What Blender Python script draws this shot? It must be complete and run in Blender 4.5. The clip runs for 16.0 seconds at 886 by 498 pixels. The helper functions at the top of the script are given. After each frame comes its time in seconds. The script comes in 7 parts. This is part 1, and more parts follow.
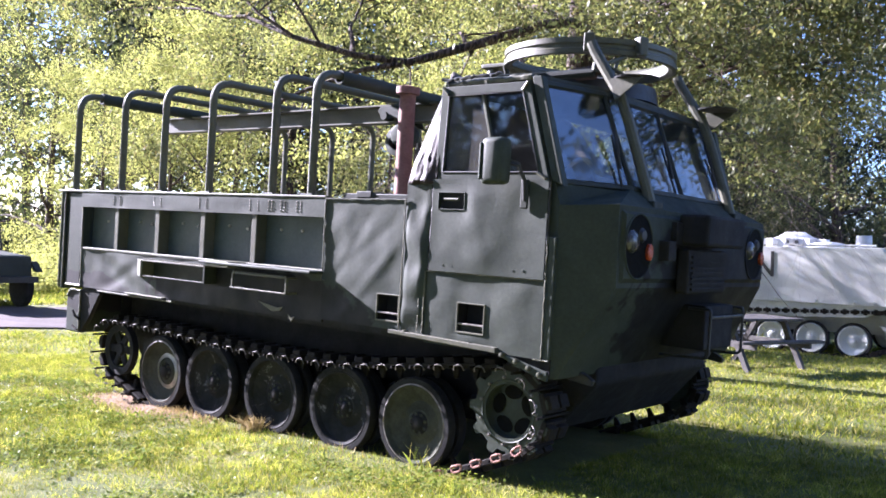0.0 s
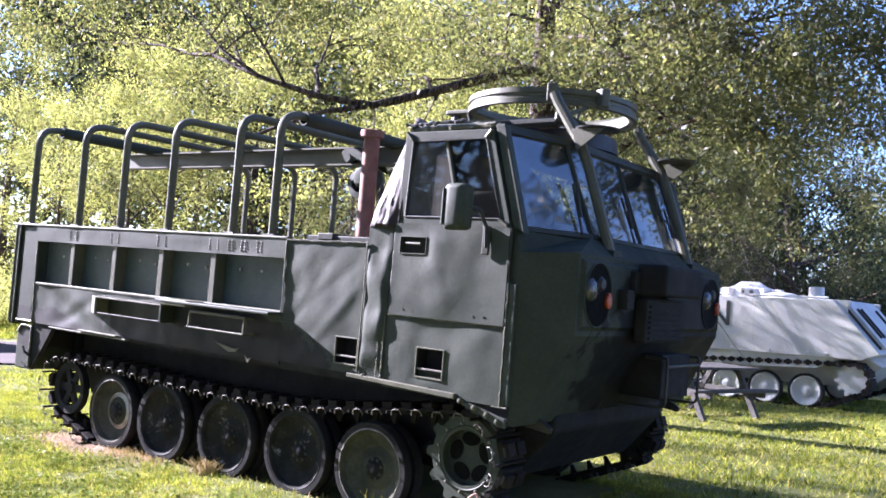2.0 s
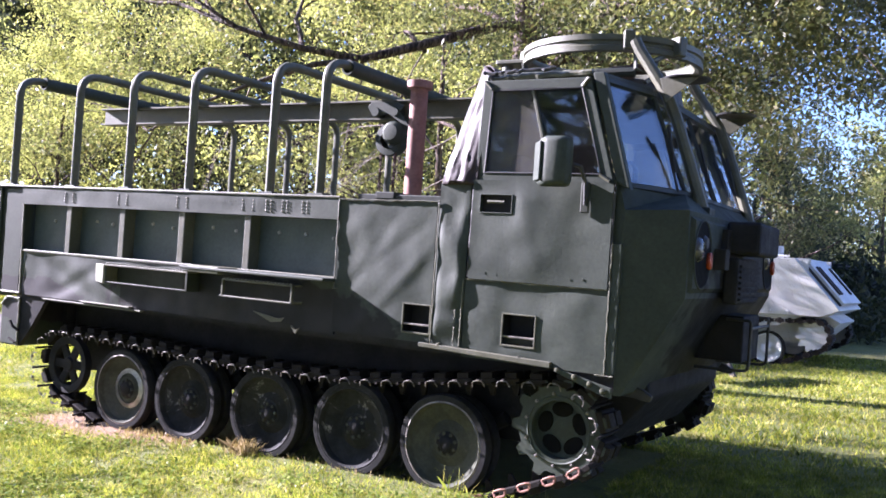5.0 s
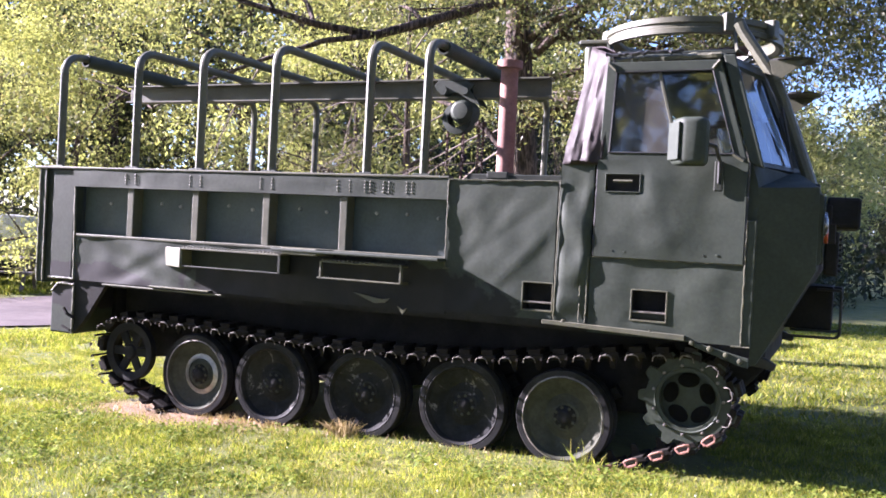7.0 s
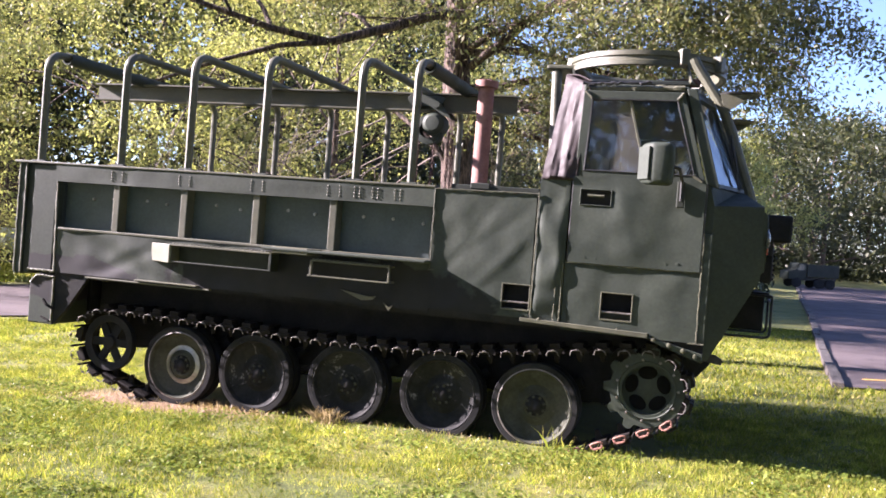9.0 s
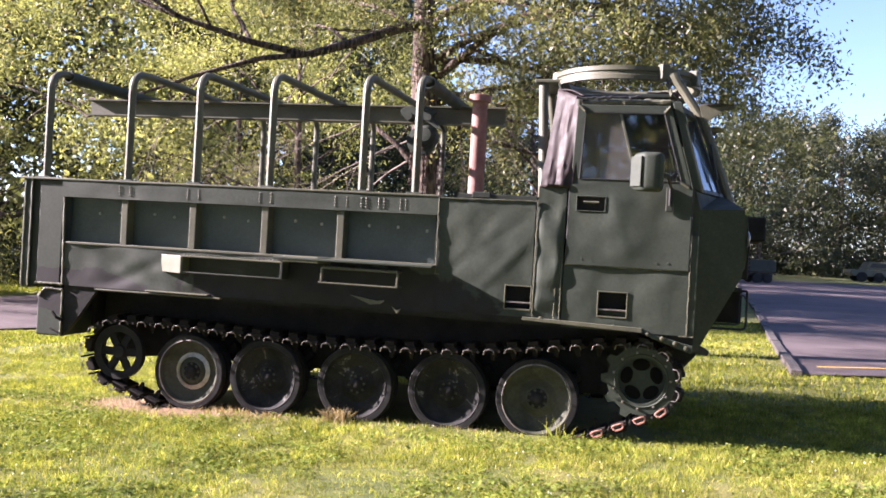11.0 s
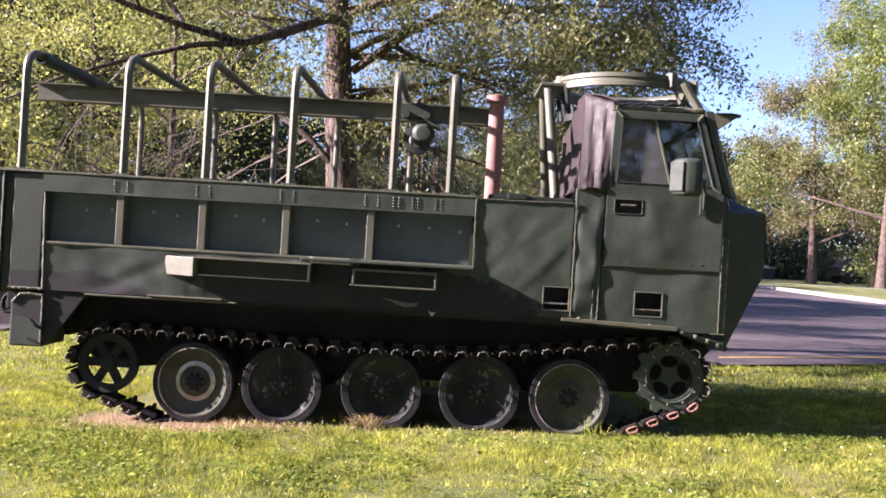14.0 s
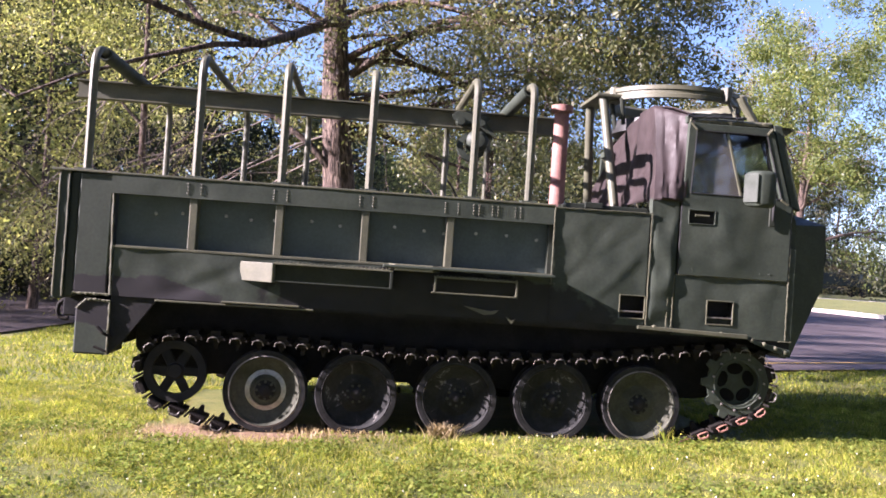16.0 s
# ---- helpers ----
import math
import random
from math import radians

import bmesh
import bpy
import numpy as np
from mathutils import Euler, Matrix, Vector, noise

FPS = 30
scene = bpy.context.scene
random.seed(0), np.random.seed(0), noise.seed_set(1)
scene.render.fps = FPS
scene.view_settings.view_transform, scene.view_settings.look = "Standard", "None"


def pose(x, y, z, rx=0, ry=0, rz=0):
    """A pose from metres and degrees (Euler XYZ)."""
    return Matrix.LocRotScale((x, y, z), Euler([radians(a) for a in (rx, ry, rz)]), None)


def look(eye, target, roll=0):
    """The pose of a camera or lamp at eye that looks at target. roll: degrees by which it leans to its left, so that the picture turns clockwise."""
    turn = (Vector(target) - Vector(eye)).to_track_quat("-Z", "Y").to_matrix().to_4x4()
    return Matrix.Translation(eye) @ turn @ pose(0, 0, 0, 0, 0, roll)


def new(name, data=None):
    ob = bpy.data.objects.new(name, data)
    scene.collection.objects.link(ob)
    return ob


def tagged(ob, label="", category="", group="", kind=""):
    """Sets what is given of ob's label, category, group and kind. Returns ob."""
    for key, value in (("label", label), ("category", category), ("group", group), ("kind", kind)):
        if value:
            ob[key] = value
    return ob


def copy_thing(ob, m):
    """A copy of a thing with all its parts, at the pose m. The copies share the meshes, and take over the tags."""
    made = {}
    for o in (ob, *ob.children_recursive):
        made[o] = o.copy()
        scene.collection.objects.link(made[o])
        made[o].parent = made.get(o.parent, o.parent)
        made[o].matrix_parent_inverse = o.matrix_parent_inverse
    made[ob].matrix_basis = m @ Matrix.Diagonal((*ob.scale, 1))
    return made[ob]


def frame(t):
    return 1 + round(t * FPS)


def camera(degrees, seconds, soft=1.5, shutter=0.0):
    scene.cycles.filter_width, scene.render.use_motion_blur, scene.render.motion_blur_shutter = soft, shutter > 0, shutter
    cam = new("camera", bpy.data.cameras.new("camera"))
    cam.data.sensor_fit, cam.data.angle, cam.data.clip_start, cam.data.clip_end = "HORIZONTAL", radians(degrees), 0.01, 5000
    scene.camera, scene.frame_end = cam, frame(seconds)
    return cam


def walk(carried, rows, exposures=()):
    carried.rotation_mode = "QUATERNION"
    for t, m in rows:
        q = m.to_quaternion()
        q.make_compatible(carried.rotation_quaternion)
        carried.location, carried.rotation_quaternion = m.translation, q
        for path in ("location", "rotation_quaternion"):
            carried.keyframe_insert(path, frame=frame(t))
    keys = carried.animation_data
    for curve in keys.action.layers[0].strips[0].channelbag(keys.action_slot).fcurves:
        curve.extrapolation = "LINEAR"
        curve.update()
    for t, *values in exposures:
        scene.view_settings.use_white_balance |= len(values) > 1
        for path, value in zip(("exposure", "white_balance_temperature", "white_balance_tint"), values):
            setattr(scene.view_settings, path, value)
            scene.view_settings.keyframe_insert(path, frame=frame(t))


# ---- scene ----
cam = camera(52.1, 16.0, 1.7)
METRES, EYE, TILT, LEAN, TURN = 7.171, 1.55, 0.0, 0.0, 38.7
ROWS = [
    (0.0, 0.0, 0.0, 0.0, 0.04, -0.61, -3.38),
    (0.5, 0.0008, 0.0, 0.0004, -0.6, -0.22, -3.44),
    (1.0, 0.0013, 0.0003, 0.0009, -1.61, 0.58, -3.86),
    (1.5, 0.0008, 0.0001, 0.0019, -2.59, 1.63, -4.36),
    (2.0, -0.0011, -0.0005, 0.0025, -2.51, 2.19, -4.66),
    (2.5, -0.004, -0.0008, 0.0021, -1.82, 1.91, -4.74),
    (3.0, -0.0091, 0.0023, 0.0001, -2.79, 1.01, -5.1),
    (3.5, -0.0283, 0.0185, -0.0039, -3.04, 0.36, -4.55),
    (6.0, -0.239, 0.0857, -0.0101, -12.57, 0.14, -3.83),
    (6.5, -0.2874, 0.0868, -0.011, -13.63, -0.36, -3.54),
    (7.0, -0.3234, 0.0993, -0.0158, -14.7, -0.97, -3.03),
    (7.5, -0.3593, 0.106, -0.0137, -17.3, -0.75, -2.67),
    (8.0, -0.3944, 0.0947, -0.0137, -19.29, -1.11, -3.31),
    (8.5, -0.4124, 0.0729, -0.0141, -20.62, -0.91, -4.21),
    (11.0, -0.5111, 0.0261, -0.0148, -25.25, -0.33, -3.28),
    (11.5, -0.5451, 0.0423, -0.0151, -27.63, -0.19, -3.45),
    (12.0, -0.5879, 0.059, -0.0158, -29.61, -0.25, -3.29),
    (12.5, -0.6187, 0.0837, -0.0198, -30.53, -0.21, -3.22),
    (13.0, -0.6487, 0.1158, -0.0192, -33.5, 0.07, -3.33),
    (13.5, -0.6831, 0.1427, -0.022, -36.76, 0.25, -3.68),
    (14.0, -0.7172, 0.168, -0.0227, -38.3, 0.11, -3.39),
    (14.5, -0.7425, 0.2003, -0.0262, -39.21, 0.17, -3.15),
    (15.0, -0.775, 0.2283, -0.026, -40.76, 0.5, -3.26),
    (15.5, -0.8166, 0.252, -0.027, -42.62, 0.7, -3.7),
    (16.0, -0.846, 0.2813, -0.0315, -43.85, 0.81, -3.89),
]
walk(cam, [(t, pose(5.217, -4.415, EYE, TILT, LEAN, TURN) @ pose(METRES * x, METRES * y, METRES * z, 90 + pitch, roll, yaw)) for t, x, y, z, yaw, pitch, roll in ROWS],
     exposures=[(0.0, 2.95, 5200, 31), (3.5, 2.98, 5250, 32), (7.0, 3.02, 5400, 35), (8.5, 2.92, 5650, 32), (11.0, 2.80, 5850, 32), (12.5, 2.60, 5850, 32), (16.0, 2.58, 5700, 35)])

# ---- world, sun ----
SUN_AZ, SUN_EL = 8.5, 24.0          # light travels towards +x, turned slightly towards +y
scene.world = bpy.data.worlds.new("world")
scene.world.use_nodes = True
wn = scene.world.node_tree
sky = wn.nodes.new("ShaderNodeTexSky")
sky.sky_type, sky.sun_disc = "NISHITA", False
sky.sun_elevation = radians(SUN_EL)
sky.sun_rotation = radians(270 - SUN_AZ)
sky.air_density, sky.dust_density, sky.ozone_density = 0.8, 0.25, 1.5
wn.links.new(sky.outputs[0], wn.nodes["Background"].inputs[0])
wn.nodes["Background"].inputs[1].default_value = 0.050
sun = new("sun", bpy.data.lights.new("sun", "SUN"))
sun.data.energy, sun.data.angle, sun.data.color = 5.0, radians(0.6), (1.0, 0.89, 0.74)
sun.matrix_basis = look((0, 0, 0), (math.cos(radians(SUN_AZ)), math.sin(radians(SUN_AZ)), -math.tan(radians(SUN_EL))))


# ---- materials ----
def node_mat(name):
    m = bpy.data.materials.new(name)
    m.use_nodes = True
    nt = m.node_tree
    return m, nt, nt.nodes["Principled BSDF"], nt.links


def noise_node(nt, scale, detail=4.0, rough=0.6, distort=0.0, coord="Object"):
    tc = nt.nodes.new("ShaderNodeTexCoord")
    n = nt.nodes.new("ShaderNodeTexNoise")
    n.inputs["Scale"].default_value, n.inputs["Detail"].default_value = scale, detail
    n.inputs["Roughness"].default_value, n.inputs["Distortion"].default_value = rough, distort
    nt.links.new(tc.outputs[coord], n.inputs["Vector"])
    return n.outputs["Fac"]


def ramp_node(nt, fac, stops):
    r = nt.nodes.new("ShaderNodeValToRGB")
    e = r.color_ramp.elements
    while len(e) < len(stops):
        e.new(0.5)
    for el, (p, c) in zip(e, stops):
        el.position = p
        el.color = (*c, 1) if len(c) == 3 else c
    nt.links.new(fac, r.inputs[0])
    return r.outputs[0]


def mix_node(nt, fac, a, b, mode="MIX"):
    n = nt.nodes.new("ShaderNodeMix")
    n.data_type, n.blend_type = "RGBA", mode
    for sock, v in ((n.inputs[0], fac), (n.inputs[6], a), (n.inputs[7], b)):
        if isinstance(v, (int, float)):
            sock.default_value = v
        elif isinstance(v, tuple):
            sock.default_value = (*v, 1)
        else:
            nt.links.new(v, sock)
    return n.outputs[2]


def bump_node(nt, height, strength, dist=0.01, normal=None):
    b = nt.nodes.new("ShaderNodeBump")
    b.inputs["Strength"].default_value, b.inputs["Distance"].default_value = strength, dist
    nt.links.new(height, b.inputs["Height"])
    if normal is not None:
        nt.links.new(normal, b.inputs["Normal"])
    return b.outputs[0]


def surface(name, c1, c2, rough=0.6, big=2.0, fine=60.0, bump=0.25, metal=0.0, spots=None, spot_at=0.68, spot_scale=14.0, dist=0.004, spread=0.12):
    """Two tones at a large scale, grain and relief at a fine one, and worn or stained spots."""
    m, nt, p, li = node_mat(name)
    col = ramp_node(nt, noise_node(nt, big, 5, 0.6, 0.4), [(0.38, c1), (0.62, c2)])
    fn = noise_node(nt, fine, 6, 0.65)
    col = mix_node(nt, 0.6, col, ramp_node(nt, fn, [(0.25, (1 - 3 * spread,) * 3), (0.75, (1 + 3 * spread,) * 3)]), "MULTIPLY")
    if spots:
        col = mix_node(nt, ramp_node(nt, noise_node(nt, spot_scale, 8, 0.7, 0.6), [(spot_at, (0, 0, 0)), (spot_at + 0.07, (1, 1, 1))]), col, spots)
    li.new(col, p.inputs["Base Color"])
    p.inputs["Metallic"].default_value = metal
    li.new(ramp_node(nt, noise_node(nt, big * 4, 5), [(0.3, (max(rough - 0.1, 0),) * 3), (0.7, (min(rough + 0.12, 1),) * 3)]), p.inputs["Roughness"])
    li.new(bump_node(nt, fn, bump, dist), p.inputs["Normal"])
    return m


GREEN = surface("army_green_paint", (0.027, 0.035, 0.026), (0.042, 0.051, 0.038), 0.60, 1.6, 45, 0.25, 0, (0.062, 0.060, 0.044), 0.66, 9)
GREEN_CAMO_SHADE = surface("army_green_with_camo_and_shade", (0.028, 0.036, 0.027), (0.043, 0.052, 0.039), 0.60, 1.6, 45, 0.25, 0, (0.062, 0.060, 0.044), 0.66, 9)
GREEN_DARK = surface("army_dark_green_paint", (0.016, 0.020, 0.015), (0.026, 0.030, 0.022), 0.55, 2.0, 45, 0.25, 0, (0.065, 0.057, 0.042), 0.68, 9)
# paler copy of the green, for faded parts and painted-in sunlit edges
GREEN_PALE = surface("army_faded_and_sunlit_green_paint", (0.062, 0.063, 0.040), (0.094, 0.092, 0.058), 0.5, 2.5, 60, 0.25, 0, (0.07, 0.055, 0.04), 0.70, 16)
# blue-grey tone holds the skylight that falls on the recessed panels
PANEL_SKYLIT = surface("skylit_blue_grey_panel_paint", (0.046, 0.062, 0.058), (0.064, 0.083, 0.077), 0.5, 2.5, 50, 0.25, 0, (0.11, 0.115, 0.09), 0.72, 11)
# near-black: sooty paint, darkened further for shade in hollows and round the tracks
HULL_BLACK = surface("soot_and_shade_hull_paint", (0.013, 0.013, 0.0145), (0.024, 0.023, 0.023), 0.72, 3, 50, 0.4, 0, (0.05, 0.047, 0.042), 0.70, 8)
RUBBER = surface("weathered_black_rubber", (0.013, 0.013, 0.0135), (0.025, 0.0245, 0.0245), 0.75, 6, 90, 0.4)
STEEL = surface("rusty_track_steel", (0.010, 0.0085, 0.0075), (0.020, 0.0165, 0.0145), 0.75, 9, 70, 0.5, 0.0, (0.028, 0.014, 0.010), 0.64, 20)
PAD_RED = surface("oxide_red_link_steel", (0.19, 0.085, 0.062), (0.26, 0.125, 0.09), 0.75, 12, 80, 0.4)
EDGE_STEEL = surface("worn_bright_steel", (0.30, 0.29, 0.27), (0.42, 0.41, 0.38), 0.4, 14, 80, 0.3, 0.7)
PIPE_RED = surface("faded_oxide_red_pipe", (0.20, 0.095, 0.08), (0.29, 0.15, 0.125), 0.75, 5, 60, 0.4, 0, (0.33, 0.22, 0.19), 0.62, 12)
WHEEL_DULL = surface("dull_dusty_green_wheel_paint", (0.040, 0.043, 0.032), (0.068, 0.069, 0.053), 0.85, 5, 50, 0.4, 0, (0.10, 0.09, 0.075), 0.64, 7)
WHEEL_BLACK = surface("scuffed_soot_black_wheel_paint", (0.014, 0.0145, 0.0145), (0.028, 0.028, 0.027), 0.8, 5, 50, 0.5, 0, (0.19, 0.18, 0.17), 0.61, 9)
CLIP_STEEL = surface("scuffed_clip_steel", (0.10, 0.09, 0.08), (0.20, 0.18, 0.165), 0.5, 14, 80, 0.3, 0.4)
RUST = surface("dull_rusty_steel", (0.05, 0.028, 0.022), (0.10, 0.055, 0.042), 0.8, 8, 70, 0.4)
CANVAS = surface("weathered_brown_vinyl", (0.024, 0.017, 0.017), (0.036, 0.026, 0.026), 0.62, 4, 120, 0.3, 0, (0.075, 0.062, 0.060), 0.72, 18)
PIT = surface("black_for_hollow_shade", (0.003, 0.003, 0.003), (0.005, 0.005, 0.005), 0.95, 6, 80, 0.1)
BLACK = surface("matt_black_paint", (0.012, 0.012, 0.013), (0.022, 0.022, 0.022), 0.5, 6, 80, 0.2)
WHITE = surface("chalky_white_paint", (0.48, 0.48, 0.48), (0.60, 0.60, 0.58), 0.6, 1.4, 30, 0.25, 0, (0.42, 0.40, 0.37), 0.68, 7, spread=0.03)
ORANGE = surface("orange_lens_plastic", (0.30, 0.045, 0.015), (0.38, 0.06, 0.02), 0.25, 8, 60, 0.1)
CHROME = surface("lamp_glass_reflector", (0.06, 0.06, 0.06), (0.10, 0.10, 0.10), 0.22, 8, 60, 0.05, 0.5)
SEAT = surface("pale_vinyl_seat", (0.20, 0.19, 0.175), (0.28, 0.27, 0.25), 0.55, 5, 60, 0.3)
WOOD = surface("grey_weathered_timber", (0.12, 0.10, 0.085), (0.20, 0.17, 0.145), 0.8, 4, 50, 0.5)
TWIG = surface("grey_bare_twigs", (0.075, 0.058, 0.048), (0.145, 0.115, 0.095), 0.9, 5, 60, 0.3)
BARK, nt_, p_, li_ = node_mat("furrowed_grey_brown_bark")
tc_, mp_ = nt_.nodes.new("ShaderNodeTexCoord"), nt_.nodes.new("ShaderNodeMapping")
mp_.inputs["Scale"].default_value = (1.0, 1.0, 0.22)
li_.new(tc_.outputs["Object"], mp_.inputs[0])
nz_ = nt_.nodes.new("ShaderNodeTexNoise")
nz_.inputs["Scale"].default_value, nz_.inputs["Detail"].default_value, nz_.inputs["Distortion"].default_value = 26, 6, 0.8
li_.new(mp_.outputs[0], nz_.inputs["Vector"])
bark_c = ramp_node(nt_, nz_.outputs["Fac"], [(0.36, (0.018, 0.013, 0.010)), (0.50, (0.072, 0.050, 0.040)), (0.66, (0.175, 0.130, 0.105))])
bark_c = mix_node(nt_, 0.6, bark_c, ramp_node(nt_, noise_node(nt_, 1.6, 5), [(0.35, (0.7, 0.65, 0.62)), (0.65, (1.3, 1.25, 1.2))]), "MULTIPLY")
li_.new(bark_c, p_.inputs["Base Color"])
p_.inputs["Roughness"].default_value = 0.92
li_.new(bump_node(nt_, nz_.outputs["Fac"], 1.0, 0.04), p_.inputs["Normal"])
KERB = surface("dark_stained_kerb", (0.035, 0.030, 0.028), (0.08, 0.067, 0.06), 0.85, 3, 50, 0.6)
CONCRETE = surface("stained_concrete", (0.34, 0.31, 0.27), (0.48, 0.44, 0.39), 0.85, 3, 60, 0.5)
YELLOW = surface("worn_yellow_road_paint", (0.55, 0.33, 0.06), (0.68, 0.43, 0.10), 0.7, 6, 60, 0.2)
TAN = surface("desert_tan_paint", (0.36, 0.27, 0.17), (0.46, 0.35, 0.23), 0.6, 3, 40, 0.2)
ASPHALT = surface("old_asphalt", (0.070, 0.056, 0.058), (0.108, 0.088, 0.089), 0.85, 0.8, 110, 0.6, 0, (0.15, 0.13, 0.132), 0.70, 3, spread=0.09)


for dull_ in (STEEL, WHEEL_BLACK, HULL_BLACK, RUBBER, WHEEL_DULL, PIT, ASPHALT):
    dull_.node_tree.nodes["Principled BSDF"].inputs["Specular IOR Level"].default_value = 0.15
for matt_ in (GREEN, GREEN_CAMO_SHADE, GREEN_DARK):
    matt_.node_tree.nodes["Principled BSDF"].inputs["Specular IOR Level"].default_value = 0.28
CANVAS.node_tree.nodes["Principled BSDF"].inputs["Specular IOR Level"].default_value = 0.3


def dark_patch(m, at, size, colour):
    """Adds one wavy-edged dark patch to a paint, for camo and painted-in shade."""
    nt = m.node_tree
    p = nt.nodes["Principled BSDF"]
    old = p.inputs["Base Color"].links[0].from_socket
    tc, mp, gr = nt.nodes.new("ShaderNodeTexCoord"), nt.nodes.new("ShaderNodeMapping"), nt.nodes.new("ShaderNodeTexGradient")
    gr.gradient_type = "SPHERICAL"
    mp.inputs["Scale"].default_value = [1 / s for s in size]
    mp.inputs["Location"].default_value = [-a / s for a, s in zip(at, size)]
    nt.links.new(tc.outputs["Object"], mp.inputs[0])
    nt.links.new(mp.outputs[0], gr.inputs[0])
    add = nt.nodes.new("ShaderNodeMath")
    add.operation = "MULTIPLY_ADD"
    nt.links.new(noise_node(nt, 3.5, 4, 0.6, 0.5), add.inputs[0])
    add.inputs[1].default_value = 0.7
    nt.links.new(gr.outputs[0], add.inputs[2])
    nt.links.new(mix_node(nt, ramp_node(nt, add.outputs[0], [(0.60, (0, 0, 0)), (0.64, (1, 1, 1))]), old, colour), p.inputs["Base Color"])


GREEN_NOSE = surface("army_green_with_front_camo_and_shade", (0.026, 0.033, 0.025), (0.040, 0.048, 0.036), 0.68, 1.6, 45, 0.25, 0, (0.05, 0.047, 0.035), 0.68, 9)
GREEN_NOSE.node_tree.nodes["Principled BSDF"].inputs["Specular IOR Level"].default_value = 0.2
# black front patches: camo, with the shade of the front painted in
dark_patch(GREEN_NOSE, (3.10, 1.55, 1.10), (0.95, 1.75, 1.00), (0.009, 0.009, 0.009))
dark_patch(GREEN_NOSE, (2.95, 0.70, 0.88), (0.42, 0.70, 0.50), (0.009, 0.009, 0.009))
# below the shelf: black camo, with the shelf's shadow painted in as well
dark_patch(GREEN_CAMO_SHADE, (-0.20, 0.0, 0.92), (1.75, 60.0, 0.52), (0.011, 0.011, 0.011))
# black camo at the lower rear
dark_patch(GREEN_CAMO_SHADE, (-2.40, 0.0, 0.88), (0.9, 60.0, 0.27), (0.020, 0.018, 0.020))


def glass_mat(name, tint, gloss, haze):
    """A clear pane with dust on it, its gloss rising towards a grazing view."""
    m, nt, p, li = node_mat(name)
    nt.nodes.remove(p)
    tr = nt.nodes.new("ShaderNodeBsdfTransparent")
    tr.inputs[0].default_value = (*tint, 1)
    gl = nt.nodes.new("ShaderNodeBsdfGlossy")
    gl.inputs["Roughness"].default_value = 0.03
    lw = nt.nodes.new("ShaderNodeLayerWeight")
    lw.inputs[0].default_value = 0.5
    pw, ma = nt.nodes.new("ShaderNodeMath"), nt.nodes.new("ShaderNodeMath")
    pw.operation, ma.operation = "POWER", "MULTIPLY_ADD"
    pw.inputs[1].default_value = 5.0
    ma.inputs[1].default_value, ma.inputs[2].default_value = 1 - gloss, gloss
    li.new(lw.outputs["Facing"], pw.inputs[0])
    li.new(pw.outputs[0], ma.inputs[0])
    mx = nt.nodes.new("ShaderNodeMixShader")
    li.new(ma.outputs[0], mx.inputs[0])
    df = nt.nodes.new("ShaderNodeBsdfDiffuse")
    li.new(ramp_node(nt, noise_node(nt, 5, 6, 0.6), [(0.3, (0.30, 0.29, 0.27)), (0.7, (0.42, 0.41, 0.39))]), df.inputs[0])
    m2 = nt.nodes.new("ShaderNodeMixShader")
    m2.inputs[0].default_value = haze
    li.new(tr.outputs[0], m2.inputs[1])
    li.new(df.outputs[0], m2.inputs[2])
    li.new(m2.outputs[0], mx.inputs[1])
    li.new(gl.outputs[0], mx.inputs[2])
    li.new(mx.outputs[0], nt.nodes["Material Output"].inputs[0])
    return m


GLASS = glass_mat("window_glass", (0.80, 0.84, 0.83), 0.06, 0.01)
GLASS_SHIELD = glass_mat("windshield_glass", (0.66, 0.72, 0.72), 0.16, 0.03)
GLASS_DUSTY = glass_mat("dusty_sliding_glass", (0.50, 0.51, 0.51), 0.05, 0.16)


def leaf_mat(name, stops, trans=0.45, gloss=0.05, patch=1.1, low=0.38, high=1.55, clump=0.0):
    m, nt, p, li = node_mat(name)
    nt.nodes.remove(p)
    g = nt.nodes.new("ShaderNodeNewGeometry")
    col = ramp_node(nt, g.outputs["Random Per Island"], stops)
    col = mix_node(nt, 0.5, col, ramp_node(nt, noise_node(nt, patch, 5), [(0.35, (low,) * 3), (0.65, (high, high * 0.97, high * 0.87))]), "MULTIPLY")
    if clump:
        col = mix_node(nt, 0.8, col, ramp_node(nt, noise_node(nt, clump, 3, 0.6), [(0.36, (0.42, 0.46, 0.40)), (0.64, (1.45, 1.40, 1.35))]), "MULTIPLY")
    d = nt.nodes.new("ShaderNodeBsdfDiffuse")
    t = nt.nodes.new("ShaderNodeBsdfTranslucent")
    gl = nt.nodes.new("ShaderNodeBsdfGlossy")
    gl.inputs["Roughness"].default_value = 0.45
    gl.inputs[0].default_value = (0.5, 0.5, 0.5, 1)
    li.new(col, d.inputs[0])
    li.new(mix_node(nt, 1.0, col, (1.3, 1.35, 0.85), "MULTIPLY"), t.inputs[0])
    a = nt.nodes.new("ShaderNodeMixShader")
    a.inputs[0].default_value = trans
    li.new(d.outputs[0], a.inputs[1])
    li.new(t.outputs[0], a.inputs[2])
    b = nt.nodes.new("ShaderNodeMixShader")
    b.inputs[0].default_value = gloss
    li.new(a.outputs[0], b.inputs[1])
    li.new(gl.outputs[0], b.inputs[2])
    li.new(b.outputs[0], nt.nodes["Material Output"].inputs[0])
    return m


